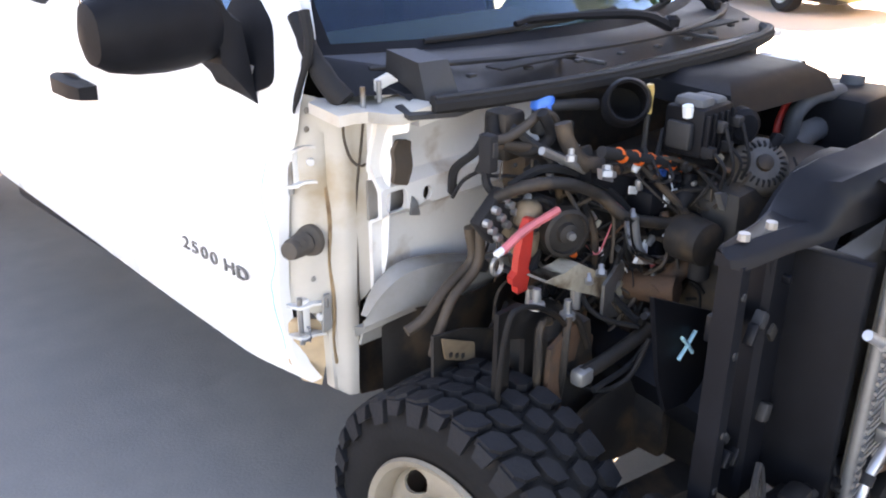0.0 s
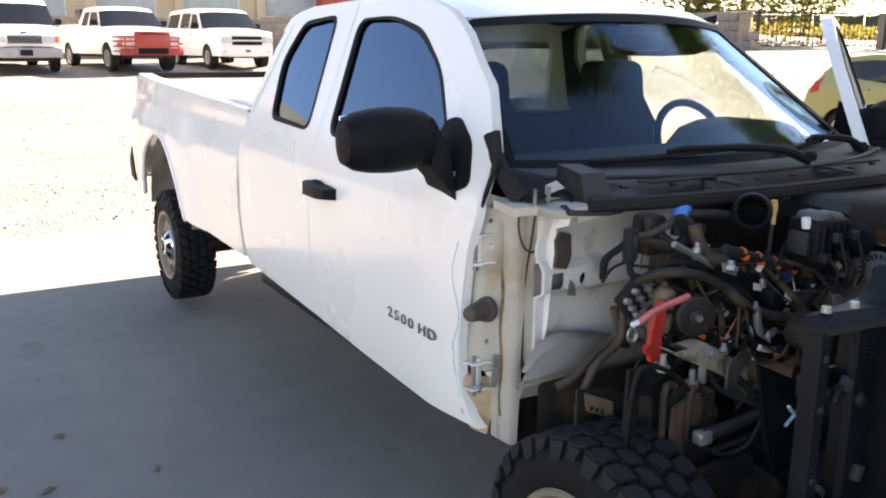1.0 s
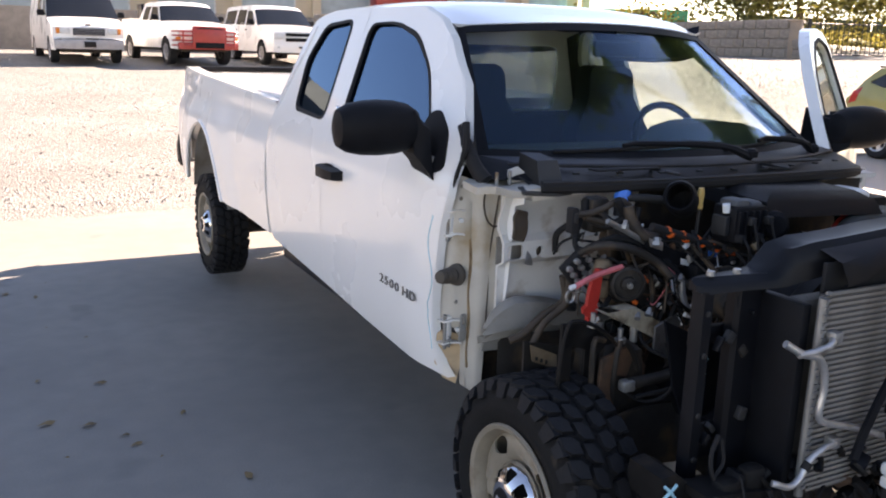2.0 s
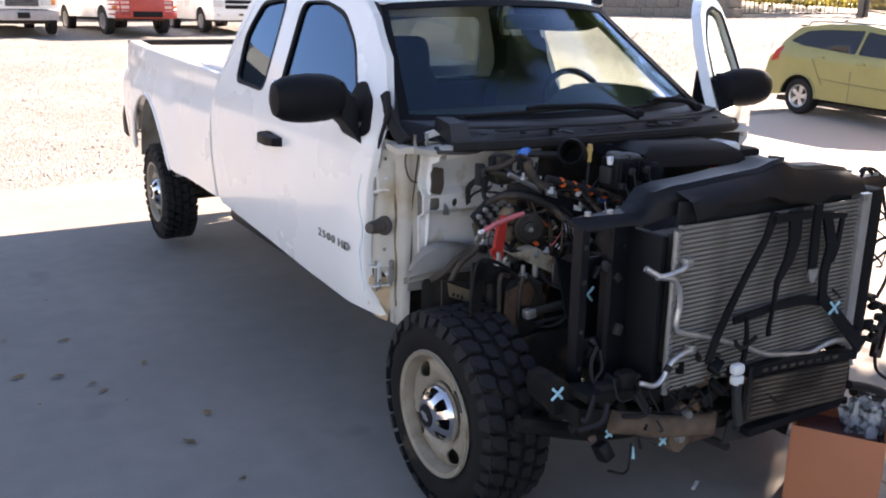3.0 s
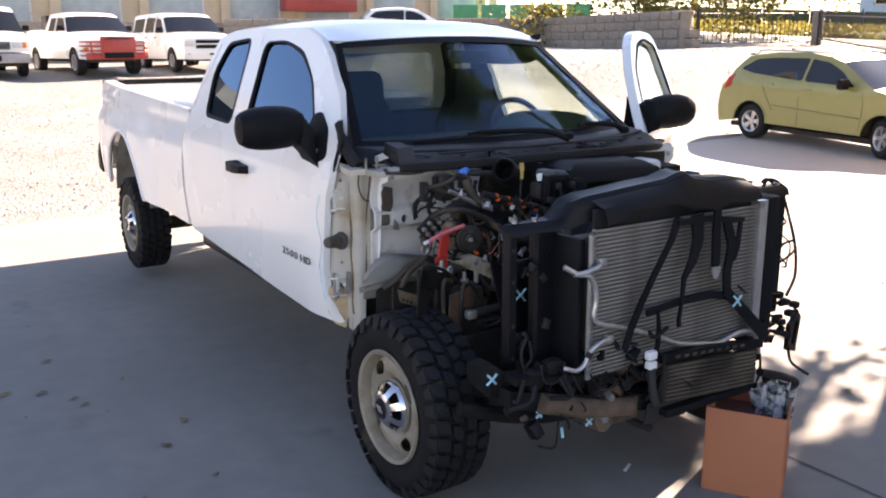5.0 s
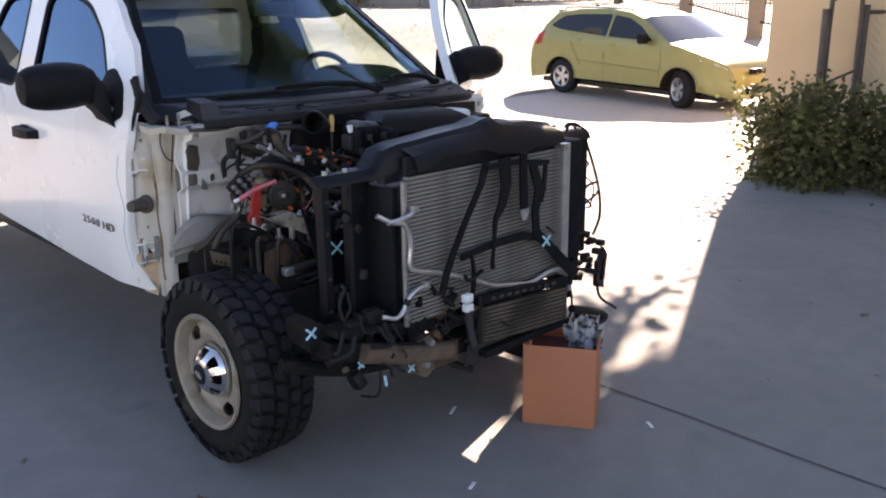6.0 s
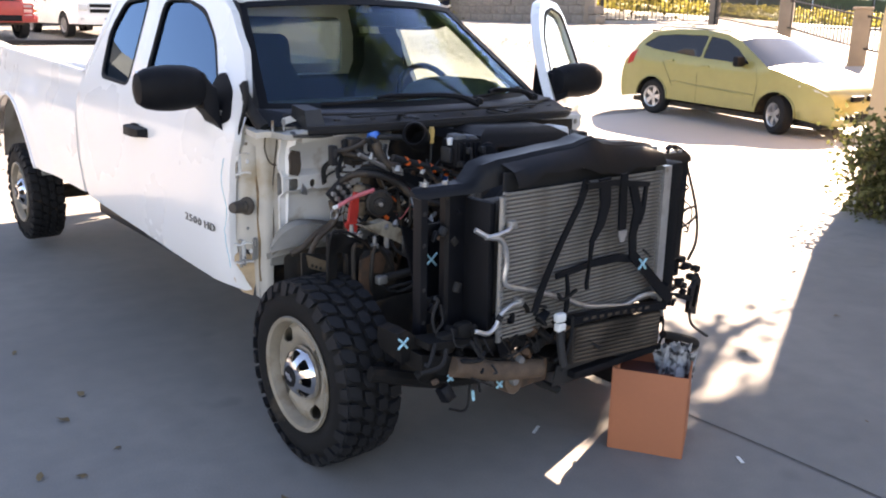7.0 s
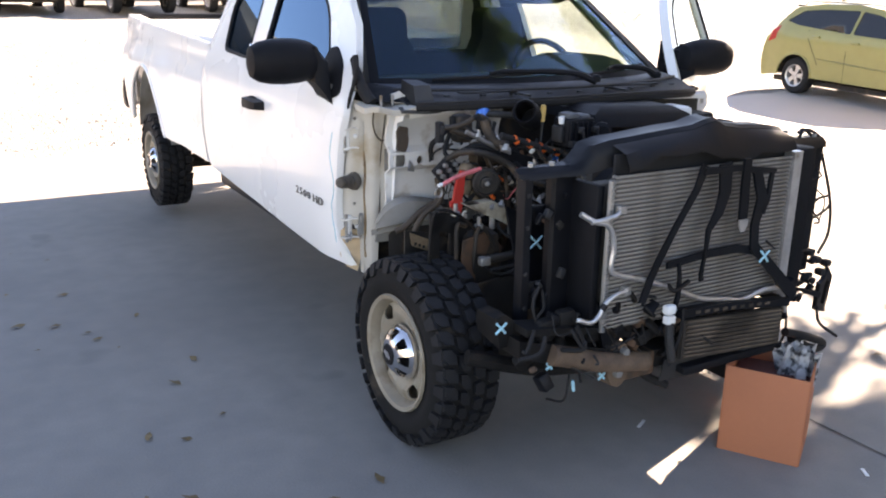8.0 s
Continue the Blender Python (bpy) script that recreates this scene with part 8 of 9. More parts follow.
su.matrix_basis = pose(6.75, 26.0, height(6.75, 27), 0, 0, 5)

# dark-nosed white truck at the row's end, red pickup and a white saloon beyond
PK2 = dict(PK)
pk2, _ = make_vehicle("parked_pickup", "white parked pickup with a dark grille", "truck", PK2)
add_front(pk2, [("grille", (0, -0.01, 0.92), (1.0, 0.06, 0.34), 0.03, M_TRIM, "large dark grille"), ("front_bumper", (0, -0.08, 0.58), (1.9, 0.16, 0.22), 0.03, M_BLACK, ""), ("headlight", (-0.74, -0.02, 0.95), (0.36, 0.08, 0.22), 0.03, M_LAMP, ""), ("headlight", (0.74, -0.02, 0.95), (0.36, 0.08, 0.22), 0.03, M_LAMP, "")])
pk2.matrix_basis = pose(-3.55, 25.8, height(-3.5, 27), 0, 0, 6)
PK3 = dict(PK)
PK3["paint"] = M_REDPAINT
pk3, _ = make_vehicle("red_pickup", "faded red pickup parked by the stone wall", "truck", PK3)
pk3.matrix_basis = pose(13.6, 30.2, height(11.5, 30), 0, 0, -92)
YC2 = dict(YC)
YC2["paint"] = M_WHITE
YC2["mirror_mat"] = M_WHITE
wc, _ = make_vehicle("white_saloon", "white car parked by the stone wall", "car", YC2)
wc.matrix_basis = pose(17.5, 27.2, height(17.5, 27.2), 0, 0, 70)

# ---- yard walls, fence, buildings beyond ----
M_STONE = surf("grey_brown_stone", (0.23, 0.20, 0.172), 0.9, var=0.22, scale=3, fine=40, bump=0.5, rand=0.35)
M_PILLARSTONE = surf("tan_stucco_pillar", (0.25, 0.21, 0.172), 0.9, var=0.12, scale=3, fine=60, bump=0.3)
M_IRON = surf("black_iron", (0.012, 0.012, 0.013), 0.5, var=0.1)
M_BEIGE = surf("beige_plaster", (0.58, 0.46, 0.32), 0.9, var=0.08, scale=1.5, fine=40)
M_PALEPANE = surf("pale_window", (0.36, 0.42, 0.43), 0.3, var=0.15, scale=2)
M_GREENSHEET = surf("green_painted_sheet", (0.05, 0.30, 0.13), 0.6, var=0.12, scale=2)
M_GRASS = surf("dry_grass", (0.20, 0.19, 0.05), 0.95, var=0.35, scale=3, fine=30)
M_BLUEWALL = surf("pale_blue_wall", (0.42, 0.55, 0.72), 0.8, var=0.06, scale=2)
M_SCREEN = surf("dull_green_screen", (0.055, 0.085, 0.055), 0.8, var=0.3, scale=3, fine=40)
M_ROAD = surf("pale_dusty_road", (0.42, 0.39, 0.34), 0.9, var=0.1, scale=2)


def wall_run(name, a, b, h, t, material, label):
    """Coursed stone wall from a to b as one structure with its stones as parts."""
    a, b = Vector(a), Vector(b)
    d = (b - a)
    n = d.length
    ang = math.atan2(d.y, d.x)
    z0 = min(height(*a), height(*b)) - 0.3
    core = boxed((0, 0, 0), (n, t * 0.86, h + 0.3))
    bmesh.ops.transform(core, matrix=Matrix.Translation(((a.x + b.x) / 2, (a.y + b.y) / 2, z0 + (h + 0.3) / 2)) @ Matrix.Rotation(ang, 4, "Z"), verts=core.verts[:])
    w = structure(name, core, material, label, "wall")
    return w, ang, z0


stone_me = link_mesh("stone", boxed((0, 0, 0), (0.94, 1.0, 0.9), 0.08), M_STONE, False)
rs = random.Random(11)


def stones(w, a, b, h, ang, z0, length=0.62, course=0.30, limit=150):
    a, b = Vector(a), Vector(b)
    n = (b - a).length
    d = (b - a).normalized()
    made = 0
    for c in range(int(h / course)):
        s = rs.uniform(-0.3, 0)
        while s < n and made < limit:
            ln = length * rs.uniform(0.7, 1.35)
            p = a + d * (s + ln / 2)
            o = new("stone", stone_me)
            o.parent = w
            o.matrix_basis = Matrix.Translation((p.x, p.y, z0 + 0.3 + course * (c + 0.5))) @ Matrix.Rotation(ang, 4, "Z") @ Matrix.Diagonal((ln, 0.42 + rs.uniform(-0.03, 0.03), course, 1))
            s += ln
            made += 1


wA, wB, wC, wD = (-30, 34.6), (10, 34.0), (21.6, 27.4), (19.9, 17.7)
for nm, p, q in (("wall_north", wA, wB), ("wall_north_2", wB, wC), ("wall_north_3", wC, wD)):
    w, ang, z0 = wall_run(nm, p, q, 1.5 if nm != "wall_north_3" else 1.2, 0.36, M_STONE, "low grey-brown stone yard wall")
    if nm == "wall_north_2":
        stones(w, p, q, 1.5, ang, z0)
    if nm == "wall_north_3":
        stones(w, p, q, 1.2, ang, z0)

# iron railing between stucco pillars
PIL = [(19.8, 17.5), (24.7, 16.1), (18.25, 9.55), (16.0, 6.5), (13.6, 2.4)]


def pillar(p, h=1.12):
    o = single("fence_pillar", boxed((0, 0, h / 2 - 0.1), (0.34, 0.34, h + 0.2), 0.02), M_PILLARSTONE, "tan stucco pillar of the yard railing", "pillar", "railing pillars")
    part("pillar_cap", boxed((0, 0, h + 0.02), (0.40, 0.40, 0.06), 0.015), M_PILLARSTONE, o)
    o.matrix_basis = pose(p[0], p[1], height(*p), 0, 0, 28)


for p in PIL:
    pillar(p)


def railing(a, b, low, high):
    a3, b3 = Vector((*a, height(*a))), Vector((*b, height(*b)))
    n = (b3 - a3).length
    f = thing("iron_railing", "black iron railing between stucco pillars", "fence", "railing runs")
    for z in (low, high):
        part("rail", tubed([a3 + Vector((0, 0, z)), b3 + Vector((0, 0, z))], 0.022, 4, False), M_IRON, f)
    bar = link_mesh("bar", tubed([(0, 0, low), (0, 0, high + 0.10)], 0.012, 4, False), M_IRON, False)
    k = int(n / 0.16)
    for i in range(1, k):
        o = new("bar", bar)
        o.parent = f
        o.matrix_basis = Matrix.Translation(a3.lerp(b3, i / k))


railing(PIL[0], PIL[1], 0.15, 1.08)
railing(PIL[1], PIL[2], 0.25, 1.02)
railing(PIL[2], PIL[3], 0.35, 1.0)
railing(PIL[3], PIL[4], 0.35, 1.0)

for gx, gy in ((19.95, 17.15), (24.45, 15.85)):
    gp = single("gate_post", tubed([(gx, gy, height(gx, gy) - 0.1), (gx, gy, height(gx, gy) + 1.22)], 0.06, 4, False), M_IRON, "square black iron gate post beside a stucco pillar", "post", "gate posts")

# street, verge and houses beyond the railing
def leaf_material(name, col, var):
    m = bpy.data.materials.new(name)
    m.use_nodes = True
    nt = m.node_tree
    b = nt.nodes["Principled BSDF"]
    b.inputs["Roughness"].default_value = 0.55
    g = nt.nodes.new("ShaderNodeNewGeometry")
    r = nt.nodes.new("ShaderNodeValToRGB")
    r.color_ramp.elements[0].color = (*(Vector(col) * (1 - var)), 1)
    r.color_ramp.elements[1].color = (*(Vector(col) * (1 + var)), 1)
    nt.links.new(g.outputs["Random Per Island"], r.inputs[0])
    nt.links.new(r.outputs[0], b.inputs["Base Color"])
    tl = nt.nodes.new("ShaderNodeBsdfTranslucent")
    nt.links.new(r.outputs[0], tl.inputs[0])
    mx = nt.nodes.new("ShaderNodeMixShader")
    mx.inputs[0].default_value = 0.35
    out = nt.nodes["Material Output"]
    nt.links.new(b.outputs[0], mx.inputs[1])
    nt.links.new(tl.outputs[0], mx.inputs[2])
    nt.links.new(mx.outputs[0], out.inputs[0])
    return m


def leaves_mesh(name, centres, size, rnd, material):
    """Folded diamond leaves at the given centres."""
    vs, fs = [], []
    for c in centres:
        d = Vector((rnd.gauss(0, 1), rnd.gauss(0, 1), rnd.gauss(0, 0.7))).normalized()
        s = d.cross(Vector((rnd.gauss(0, 1), rnd.gauss(0, 1), rnd.gauss(0, 1)))).normalized()
        n = d.cross(s)
        L = size * rnd.uniform(0.6, 1.3)
        W = L * 0.34
        k = len(vs)
        c = Vector(c)
        vs += [c - d * L * 0.5, c + s * W + n * L * 0.1, c + d * L * 0.5, c - s * W + n * L * 0.1]
        fs += [(k, k + 1, k + 2), (k, k + 2, k + 3)]
    me = bpy.data.meshes.new(name)
    me.from_pydata(vs, [], fs)
    me.materials.append(material)
    return me


M_GRASSBLADE = leaf_material("dry_grass_blade", (0.34, 0.30, 0.07), 0.6)


def street_rise(y):
    return 1.46 + 0.052 * (y - 13)


street = loft([[(24.0, y, 1.50), (30.0, y, street_rise(y))] for y in (4, 10, 16, 22, 28, 34)])
structure("street", shell(street, 0.05), M_ROAD, "pale dusty street rising beyond the railing", "street")
verge = loft([[(29.8, y, street_rise(y) - 0.03), (30.6 + 0.2 * math.sin(y), y, street_rise(y) + 0.26), (32.2, y, street_rise(y) + 0.50 + 0.05 * math.sin(2.3 * y)), (60.0, y * 1.6 - 4, street_rise(y) + 0.7)] for y in [4 + 1.5 * k for k in range(21)]])
structure("verge", shell(verge, 0.05), M_GRASS, "dry yellow-green grass verge", "grass")
tuft = random.Random(21)
blades = []
for k in range(9000):
    y = tuft.uniform(5, 33)
    u = tuft.random()
    blades.append(Vector((30.0 + 2.2 * u, y, street_rise(y) + 0.02 + 0.5 * u ** 0.8 + tuft.uniform(0, 0.10))))
o = tagged(new("grass", leaves_mesh("grass", blades, 0.16, tuft, M_GRASSBLADE)), "dry yellow-green grass tufts on the verge", "grass", "", "stuff")
for k in range(11):
    y = 5.5 + 3.1 * k
    z = 1.75 + 0.058 * (y - 14)
    sf = thing("screen_fence", "dull green screen fence behind the verge", "fence", "screen fence bays")
    part("screen", panel([(y + 0.05, 0.0), (y + 3.05, 0.18), (y + 3.05, 0.98), (y + 0.05, 0.80)], [], lambda u, v: (40.0 + 0.03 * math.sin(4 * u), u, z + v), (0.02, 0, 0), 0.4), M_SCREEN, sf)
    part("post", tubed([(39.95, y, z - 0.2), (39.95, y, z + 0.95)], 0.035, 6, False), M_IRON, sf)


def block(name, label, c, size, rot, material, windows, pane=M_PALEPANE, roof=None):
    e = thing(name, label, "building")
    part("wall", boxed((0, 0, size[2] / 2), size), material, e)
    for x, z, w, hh in windows:
        wn_ = part("window", boxed((x, -size[1] / 2 - 0.01, z), (w, 0.12, hh), 0.01), pane, e)
        part("frame", ring_band([(x - w / 2 - 0.08, z - hh / 2 - 0.08), (x + w / 2 + 0.08, z - hh / 2 - 0.08), (x + w / 2 + 0.08, z + hh / 2 + 0.08), (x - w / 2 - 0.08, z + hh / 2 + 0.08)], 0.12, lambda u, v: (u, -size[1] / 2 - 0.09, v), (0, 0.08, 0)), M_WHITE_IN, wn_)
    part("roof", boxed((0, 0, size[2] + 0.12), (size[0] + 0.6, size[1] + 0.6, 0.24), 0.03), roof or M_PILLARSTONE, e)
    e.matrix_basis = pose(*c, 0, 0, rot)
    return e


block("long_building", "long beige plaster building with pale windows", (10, 52, 0.9), (44, 10, 6.5), -4, M_BEIGE, [(-20 + 4.4 * i, 3.0, 2.9, 2.6) for i in range(10)])
for i in range(11):
    pl = single("building_pilaster", boxed((0, 0, 3.2), (0.5, 0.3, 6.4), 0.03), M_BEIGE, "beige pilaster on the long building", "pilaster", "building pilasters")
    pl.matrix_basis = pose(10 - 22.2 + 4.42 * i, 52 - 5.2 - 0.07 * (4.42 * i - 22), 0.9, 0, 0, -4)
single("red_awning", boxed((19.5, 45.2, 4.0), (4.5, 1.0, 0.9), 0.05), M_REDPAINT, "red awning on the long building", "awning")
gs = thing("green_fence", "green sheet-metal fence beyond the yard wall", "fence")
for i in range(5):
    part("sheet", boxed((29 + 1.9 * i * 0.75, 44 - 1.05 * i, 2.6), (1.55, 0.06, 2.9), 0.01, Matrix.Rotation(radians(-36), 3, "Z")), M_GREENSHEET, gs)
block("blue_house", "pale blue house across the street", (51, 28, 1.3), (5.4, 6, 4.2), -60, M_BLUEWALL, [(-1.4, 3.0, 0.9, 1.0), (1.2, 3.0, 0.9, 1.0)], M_DARKGLASS)
block("white_house", "white low house across the street", (46, 14, 1.3), (12, 8, 3.4), -70, M_WHITE_IN, [(-3, 1.8, 1.2, 1.2), (3, 1.8, 1.2, 1.2)], M_DARKGLASS)
ridge = [(-0.06, 6), (-0.10, 17.5), (-0.18, 12.6), (-0.26, 11.4), (-0.33, 11.8), (-0.42, 10.5), (-0.55, 8.5), (-0.75, 5.5), (-0.95, 4.0)]
rows = []
for sx_, el in ridge:
    dy_ = math.sqrt(1 - sx_ * sx_)
    far_ = 120 + 18 * math.sin(sx_ * 21)
    rows.append([(sx_ * far_ * k, dy_ * far_ * k, 1.0 + far_ * math.tan(radians(el)) * hk) for k, hk in ((0.72, 0.0), (0.80, 0.34), (0.88, 0.72), (1.0, 1.0), (1.2, 0.0))])
M_HILL = surf("dry_rocky_hillside", (0.13, 0.095, 0.065), 0.95, var=0.35, scale=0.05, fine=0.6)
structure("hill", loft(rows), M_HILL, "dry brown hillside mirrored in the cab windows", "hill")
pole = thing("street_lamp", "curved grey street lamp mirrored in the door glass", "lamp")
part("post", tubed([(-14.5, 9, 0), (-14.5, 9, 5.5), (-14.2, 9.4, 6.4), (-13.2, 10.6, 6.9)], 0.07, 8), M_GREYCHROME, pole)
part("lamp_head", boxed((-12.9, 10.9, 6.9), (0.35, 0.5, 0.12), 0.04, Matrix.Rotation(radians(-40), 3, "Z")), M_GREYCHROME, pole)


# ---- plants ----
M_LEAF = leaf_material("hedge_leaf", (0.105, 0.110, 0.034), 0.6)
M_YLEAF = leaf_material("autumn_leaf", (0.165, 0.15, 0.030), 0.55)
M_GLEAF = leaf_material("tree_leaf", (0.14, 0.17, 0.035), 0.5)
M_BARK = surf("grey_bark", (0.10, 0.075, 0.05), 0.9, var=0.3, scale=8, bump=0.5)

rb_ = random.Random(5)
hedge = thing("hedge", "dense dark green hedge with small leaves along the wall", "hedge")
cent, stems = [], bmesh.new()
for i in range(95):
    k = i / 94
    bx = 5.55 + 0.55 * k + rb_.uniform(-0.42, 0.42)
    by = 1.0 - 4.2 * k + rb_.uniform(-0.2, 0.2)
    z0 = height(bx, by)
    tip = Vector((bx + rb_.gauss(0, 0.16), by + rb_.gauss(0, 0.16), z0 + rb_.uniform(0.62, 0.98)))
    tube(stems, [(bx, by, z0 - 0.02), Vector((bx, by, z0)).lerp(tip, 0.5) + Vector((rb_.gauss(0, 0.05), rb_.gauss(0, 0.05), 0)), tip], [0.012, 0.008, 0.004], 4, True, 3)
    for _ in range(330):
        q = rb_.uniform(0.02, 1.0)
        c = Vector((bx, by, z0)).lerp(tip, q)
        cent.append(c + Vector((rb_.gauss(0, 0.13), rb_.gauss(0, 0.13), rb_.gauss(0, 0.07))))
part("stems", stems, M_BARK, hedge)
cr = new("foliage", leaves_mesh("foliage", cent, 0.062, rb_, M_LEAF))
cr.parent = hedge
cr["kind"] = "stuff"


def tree(name, label, base, trunk_h, crown_c, crown_r, n_limb, n_leaf, leaf, size, seed, droop=0.0):
    rnd = random.Random(seed)
    t = thing(name, label, "tree")
    b = Vector(base)
    top = b + Vector((rnd.uniform(-0.4, 0.4), rnd.uniform(-0.4, 0.4), trunk_h))
    part("trunk", tubed([b + Vector((0, 0, -0.2)), b.lerp(top, 0.5) + Vector((0.12, -0.08, 0)), top], [0.22, 0.19, 0.16, 0.13], 10), M_BARK, t)
    cc, cr_ = Vector(crown_c), Vector(crown_r)
    pts = []
    for i in range(n_limb):
        d = Vector((rnd.gauss(0, 1), rnd.gauss(0, 1), rnd.gauss(0.1, 0.7))).normalized()
        end = cc + Vector((d.x * cr_.x, d.y * cr_.y, d.z * cr_.z)) * rnd.uniform(0.55, 1.0)
        mid = top.lerp(end, 0.5) + Vector((rnd.gauss(0, 0.3), rnd.gauss(0, 0.3), 0.5))
        path = spline([top, mid, end, end + Vector((d.x * 0.5, d.y * 0.5, -droop * rnd.uniform(0.3, 1)))], 5)
        part("limb", tube(bmesh.new(), path, [0.09, 0.06, 0.04, 0.025, 0.015, 0.008], 6, False), M_BARK, t)
        for _ in range(n_leaf // n_limb):
            q = path[rnd.randrange(len(path) // 3, len(path))]
            spread = 0.45 if rnd.random() < 0.7 else 0.9
            pts.append(q + Vector((rnd.gauss(0, spread), rnd.gauss(0, spread), rnd.gauss(-0.15, spread * 0.6))))
    o = new("crown", leaves_mesh("crown", pts, size, rnd, leaf))
    o.parent = t
    o["kind"] = "stuff"
    return t


tree("autumn_tree", "tree with drooping yellow autumn leaves by the railing", (33.6, 29.6, 1.9), 3.4, (27.4, 23.2, 4.9), (4.6, 5.4, 1.6), 46, 20000, M_YLEAF, 0.20, 3, 1.6)
tree("wall_tree", "small yellowing tree by the stone wall", (22.0, 27.6, 1.25), 1.2, (21.5, 27.2, 2.3), (2.2, 1.6, 0.9), 14, 1500, M_YLEAF, 0.20, 8, 0.5)
def canopy_tree(name, label, base, fork, crowns, leaf, size, seed):
    """Tall tree whose limbs reach out to several crowns: (centre, radii, limbs, leaves)."""
    rnd = random.Random(seed)
    t = thing(name, label, "tree")
    b, f = Vector(base), Vector(fork)
    part("trunk", tubed([b + Vector((0, 0, -0.2)), b.lerp(f, 0.5) + Vector((0.1, 0.12, 0)), f], [0.30, 0.26, 0.22, 0.18], 10), M_BARK, t)
    pts = []
    for cc, cr, nl, nn in crowns:
        cc = Vector(cc)
        for i in range(nl):
            d = Vector((rnd.gauss(0, 1), rnd.gauss(0, 1), rnd.gauss(0, 1))).normalized()
            k = rnd.uniform(0.45, 1.0)
            end = cc + Vector((d.x * cr[0], d.y * cr[1], d.z * cr[2])) * k
            if i < 2:
                part("limb", tubed([f, f.lerp(cc, 0.5) + Vector((0, 0, 0.6)), end], [0.10, 0.07, 0.04], 7), M_BARK, t)
            else:
                part("limb", tubed([cc, cc.lerp(end, 0.5) + Vector((0, 0, 0.1)), end], [0.03, 0.02, 0.01], 5), M_BARK, t)
            for _ in range(nn // nl):
                q = cc.lerp(end, rnd.uniform(0.25, 1.05))
                pts.append(q + Vector((rnd.gauss(0, cr[0] * 0.2), rnd.gauss(0, cr[1] * 0.2), rnd.gauss(0, cr[2] * 0.25))))
    o = new("crown", leaves_mesh("crown", pts, size, rnd, leaf))
    o.parent = t
    o["kind"] = "stuff"


canopy_tree("shade_tree", "tall leafy tree behind the stucco building, shading the truck", (13.2, 3.3, 0.3), (12.0, 3.2, 8.4),
            [((7.3, 3.3, 6.2), (1.35, 2.2, 0.9), 30, 16000), ((7.7, 2.36, 4.15), (0.75, 0.42, 0.95), 13, 330), ((9.55, 2.58, 6.05), (0.85, 0.34, 0.6), 20, 5600), ((2.4, 1.85, 7.4), (1.35, 0.75, 0.9), 22, 3600), ((11.5, 7.4, 7.4), (1.5, 1.6, 1.3), 20, 3200)], M_GLEAF, 0.14, 33)

# ---- small things on the drive ----
def cardboard_bin():
    """Open cardboard box with a lining bag, stuffed with crumpled paper."""
    m = Matrix.Translation((0.281, -0.605, 0)) @ Matrix.Rotation(radians(-58), 4, "Z")
    e = thing("cardboard_box", "orange-brown open cardboard box under the front end", "box")
    w, d, h, t = 0.29, 0.29, 0.345, 0.006
    for nm, c, s in (("box_side", (0, -d / 2, h / 2), (w, t, h)), ("box_side", (0, d / 2, h / 2), (w, t, h)), ("box_side", (-w / 2, 0, h / 2), (t, d, h)), ("box_side", (w / 2, 0, h / 2), (t, d, h)), ("box_bottom", (0, 0, 0.006), (w, d, t))):
        b = boxed(c, s, 0.0025)
        bmesh.ops.transform(b, matrix=m, verts=b.verts[:])
        part(nm, b, M_CARD, e)
    b = boxed((0, 0, 0.27), (w - 0.02, d - 0.02, 0.02), 0.004)
    bmesh.ops.transform(b, matrix=m, verts=b.verts[:])
    part("lining", b, M_CARDIN, e)
    rnd = random.Random(4)
    paper = thing("crumpled_paper", "crumpled grey newspaper sticking out of the box", "paper")
    for k in range(6):
        g = loft([[(-0.06 + 0.014 * i + 0.004 * math.sin(3 * i + k), 0.012 * math.sin(1.9 * i + 0.7 * j + 2 * k) + 0.006 * ((i + j) % 2), 0.045 * j + 0.012 * math.sin(i * 1.3 + k)) for i in range(9)] for j in range(4)])
        bmesh.ops.transform(g, matrix=m @ pose(0.085 + rnd.uniform(-0.02, 0.02), 0.015 + 0.02 * k, 0.25, rnd.uniform(-20, 20), rnd.uniform(-15, 15), rnd.uniform(-35, 35)), verts=g.verts[:])
        part("sheet", shell(g, 0.0012), M_PAPER, paper, smooth=False)


cardboard_bin()
M_DRYLEAF = surf("dry_leaf", (0.15, 0.10, 0.045), 0.8, var=0.4, scale=30, rand=0.6)
leaf_me = link_mesh("leaf", loft([[(-0.035, 0, 0.004), (-0.035, 0, 0.004)], [(-0.012, -0.014, 0.012), (-0.012, 0.014, 0.008)], [(0.012, -0.013, 0.004), (0.012, 0.013, 0.013)], [(0.035, 0, 0.010), (0.035, 0.001, 0.010)]]), M_DRYLEAF)
rl = random.Random(9)
spots = [(-1.98, 1.91), (-2.14, 1.99), (-1.68, 0.46), (-1.85, 1.75)]
spots += [(rl.uniform(-3.4, -1.15), rl.uniform(-0.8, 4.6)) for _ in range(60)] + [(rl.uniform(0.9, 4.0), rl.uniform(-2.2, -0.2)) for _ in range(22)]
for x, y in spots:
    o = tagged(new("fallen_leaf", leaf_me), "dry brown fallen leaf on the concrete", "leaf", "fallen leaves")
    o.matrix_basis = Matrix.Translation((x, y, 0.002)) @ Matrix.Rotation(rl.uniform(0, 6.28), 4, "Z") @ Matrix.Diagonal((rl.uniform(0.3, 1.15),) * 3 + (1,))
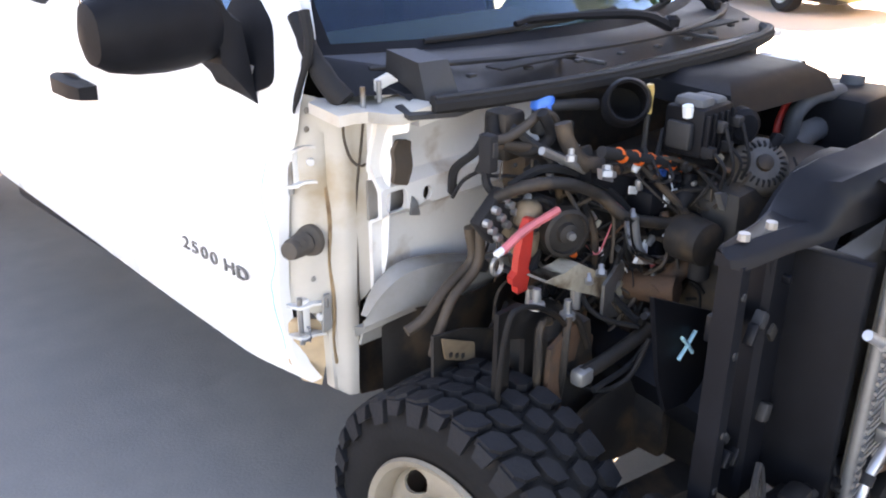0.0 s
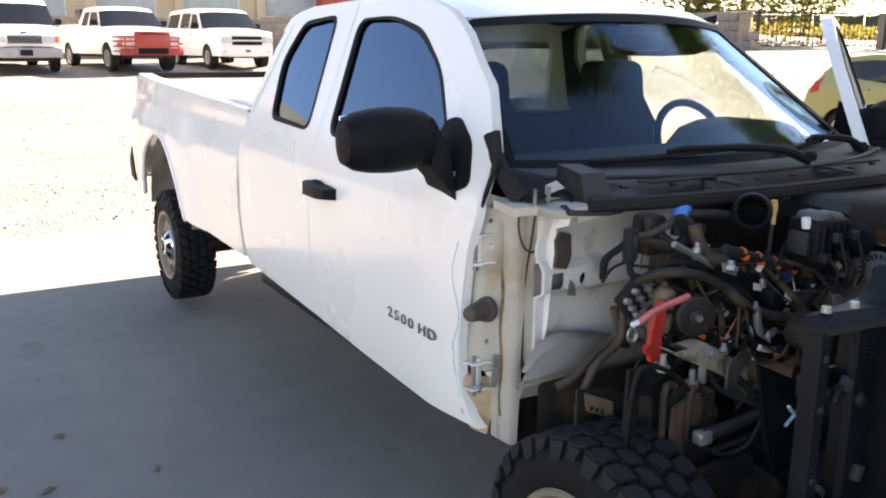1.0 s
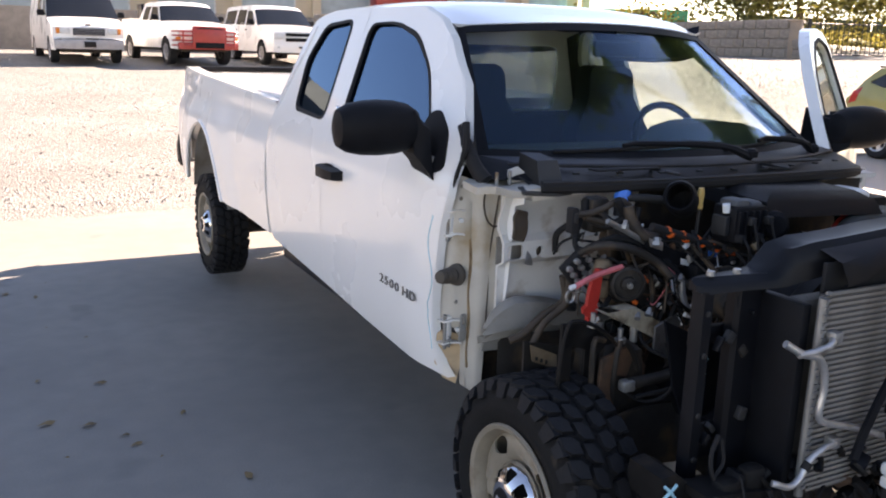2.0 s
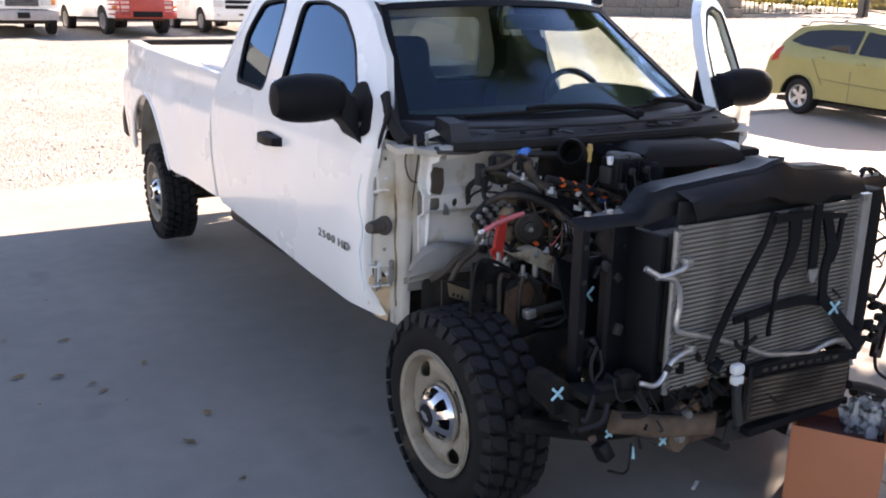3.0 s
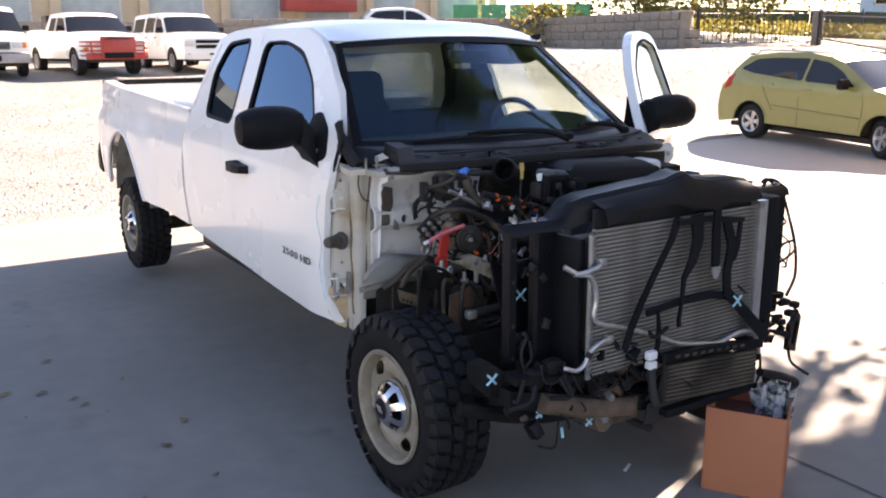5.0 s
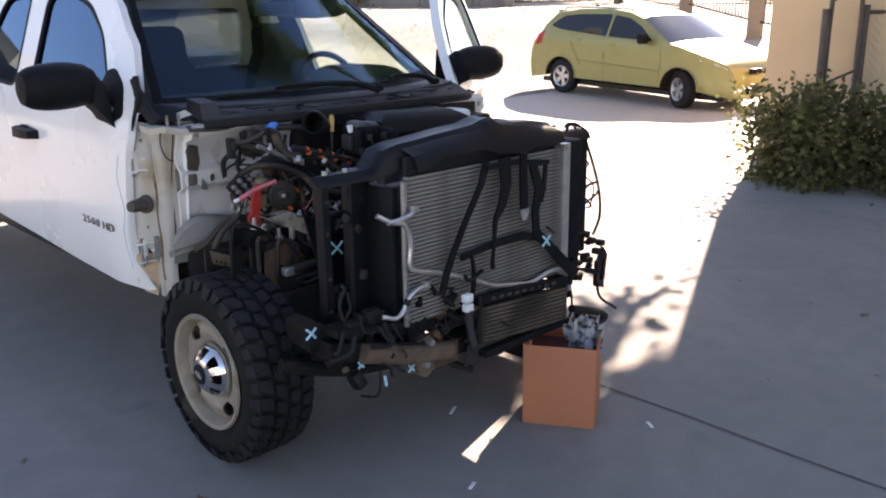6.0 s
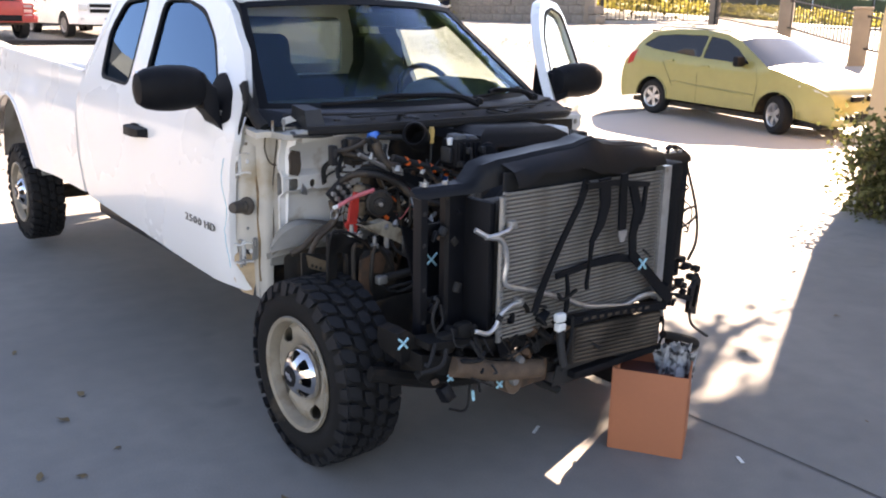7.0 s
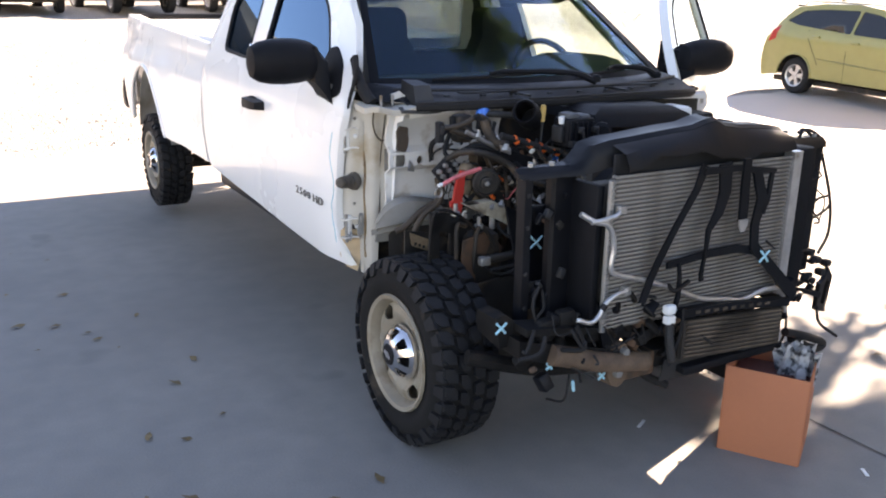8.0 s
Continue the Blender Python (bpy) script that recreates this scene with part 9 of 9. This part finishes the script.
for (x, y, rz, L) in ((-0.05, -0.28, 0.5, 0.07), (0.42, -0.95, 1.0, 0.05), (-0.42, -0.75, 0.4, 0.05)):
    o = single("paper_scrap", boxed((0, 0, 0.003), (L, 0.014, 0.003), 0.001), M_LABEL, "small white scrap on the concrete", "scrap", "scraps")
    o.matrix_basis = pose(x, y, 0, 0, 0, math.degrees(rz))
M_JOINT = surf("dark_joint_filler", (0.08, 0.076, 0.072), 0.95, var=0.3, scale=30)
structure("expansion_joint", loft([[(0.585 + 0.006 * math.sin(y * 5), y, 0.004), (0.595 + 0.006 * math.sin(y * 5), y, 0.004)] for y in [-9 + 0.2 * i for i in range(72)]]), M_JOINT, "dark expansion joint in the concrete", "joint")

# chain-link gate by the hedge
gate = thing("chain_link_gate", "rusty chain-link gate with a scrolled top", "gate")
ga, gb = Vector((5.98, 0.82, 0.15)), Vector((6.62, 0.70, 0.2))
M_GATE = surf("rusty_pipe", (0.09, 0.07, 0.06), 0.6, metal=0.3, var=0.25, scale=12)
part("post", tubed([ga, ga + Vector((0, 0, 1.42))], 0.035, 8, False), M_GATE, gate)
part("post", tubed([gb, gb + Vector((0, 0, 1.40))], 0.035, 8, False), M_GATE, gate)
gf = [ga.lerp(gb, 0.12), ga.lerp(gb, 0.88)]
part("gate_frame", tubed([gf[0] + Vector((0, 0, 0.1)), gf[0] + Vector((0, 0, 1.38)), gf[0].lerp(gf[1], 0.12) + Vector((0, 0, 1.5)), gf[0].lerp(gf[1], 0.88) + Vector((0, 0, 1.5)), gf[1] + Vector((0, 0, 1.38)), gf[1] + Vector((0, 0, 0.1))], 0.022, 7), M_GATE, gate)
part("gate_bar", tubed([gf[0] + Vector((0, 0, 0.72)), gf[1] + Vector((0, 0, 0.78))], 0.014, 6, False), M_GATE, gate)
mid = gf[0].lerp(gf[1], 0.5) + Vector((0, 0, 1.5))
for sgn in (-1, 1):
    part("scroll", tubed([mid + Vector((sgn * 0.02, 0, 0)), mid + Vector((sgn * 0.05, 0, 0.06)), mid + Vector((sgn * 0.11, 0, 0.07)), mid + Vector((sgn * 0.12, 0, 0.02)), mid + Vector((sgn * 0.08, 0, 0.02))], 0.008, 5), M_GATE, gate)
part("finial", lathed([(0.001, 0.05), (0.018, 0.03), (0.02, 0.015), (0.008, 0.0), (0.014, -0.02)], 10, Matrix.Translation(mid + Vector((0, 0, 0.09))) @ Matrix.Rotation(radians(-90), 4, "Y")), M_GATE, gate)
mesh_b = bmesh.new()
far = gb + (gb - ga).normalized() * 0.0 + Vector((0.9, -1.4, 0))
for p, q in ((gf[0], gf[1]), (gb, far)):
    n = max(8, int((q - p).length / 0.07))
    for i in range(n + 1):
        for sgn in (-1, 1):
            u0, u1 = i / n, (i + sgn * n * 0.0 + sgn * 14) / n
            a_, b_ = p.lerp(q, u0) + Vector((0, 0, 0.1)), p.lerp(q, u1) + Vector((0, 0, 0.1 + 14 * 0.085))
            if u1 < 0 or u1 > 1:
                kk = (0 - u0) / (u1 - u0) if u1 < 0 else (1 - u0) / (u1 - u0)
                b_ = a_.lerp(b_, kk)
            if (b_ - a_).length > 0.02:
                tube(mesh_b, [a_, b_], 0.003, 3, False)
o = part("chain_link", mesh_b, M_GREYCHROME, gate)
o["kind"] = "stuff"
part("top_rail", tubed([gb + Vector((0, 0, 1.33)), far + Vector((0, 0, 1.33))], 0.02, 6, False), M_GATE, gate)
part("post", tubed([far, far + Vector((0, 0, 1.40))], 0.03, 8, False), M_GATE, gate)
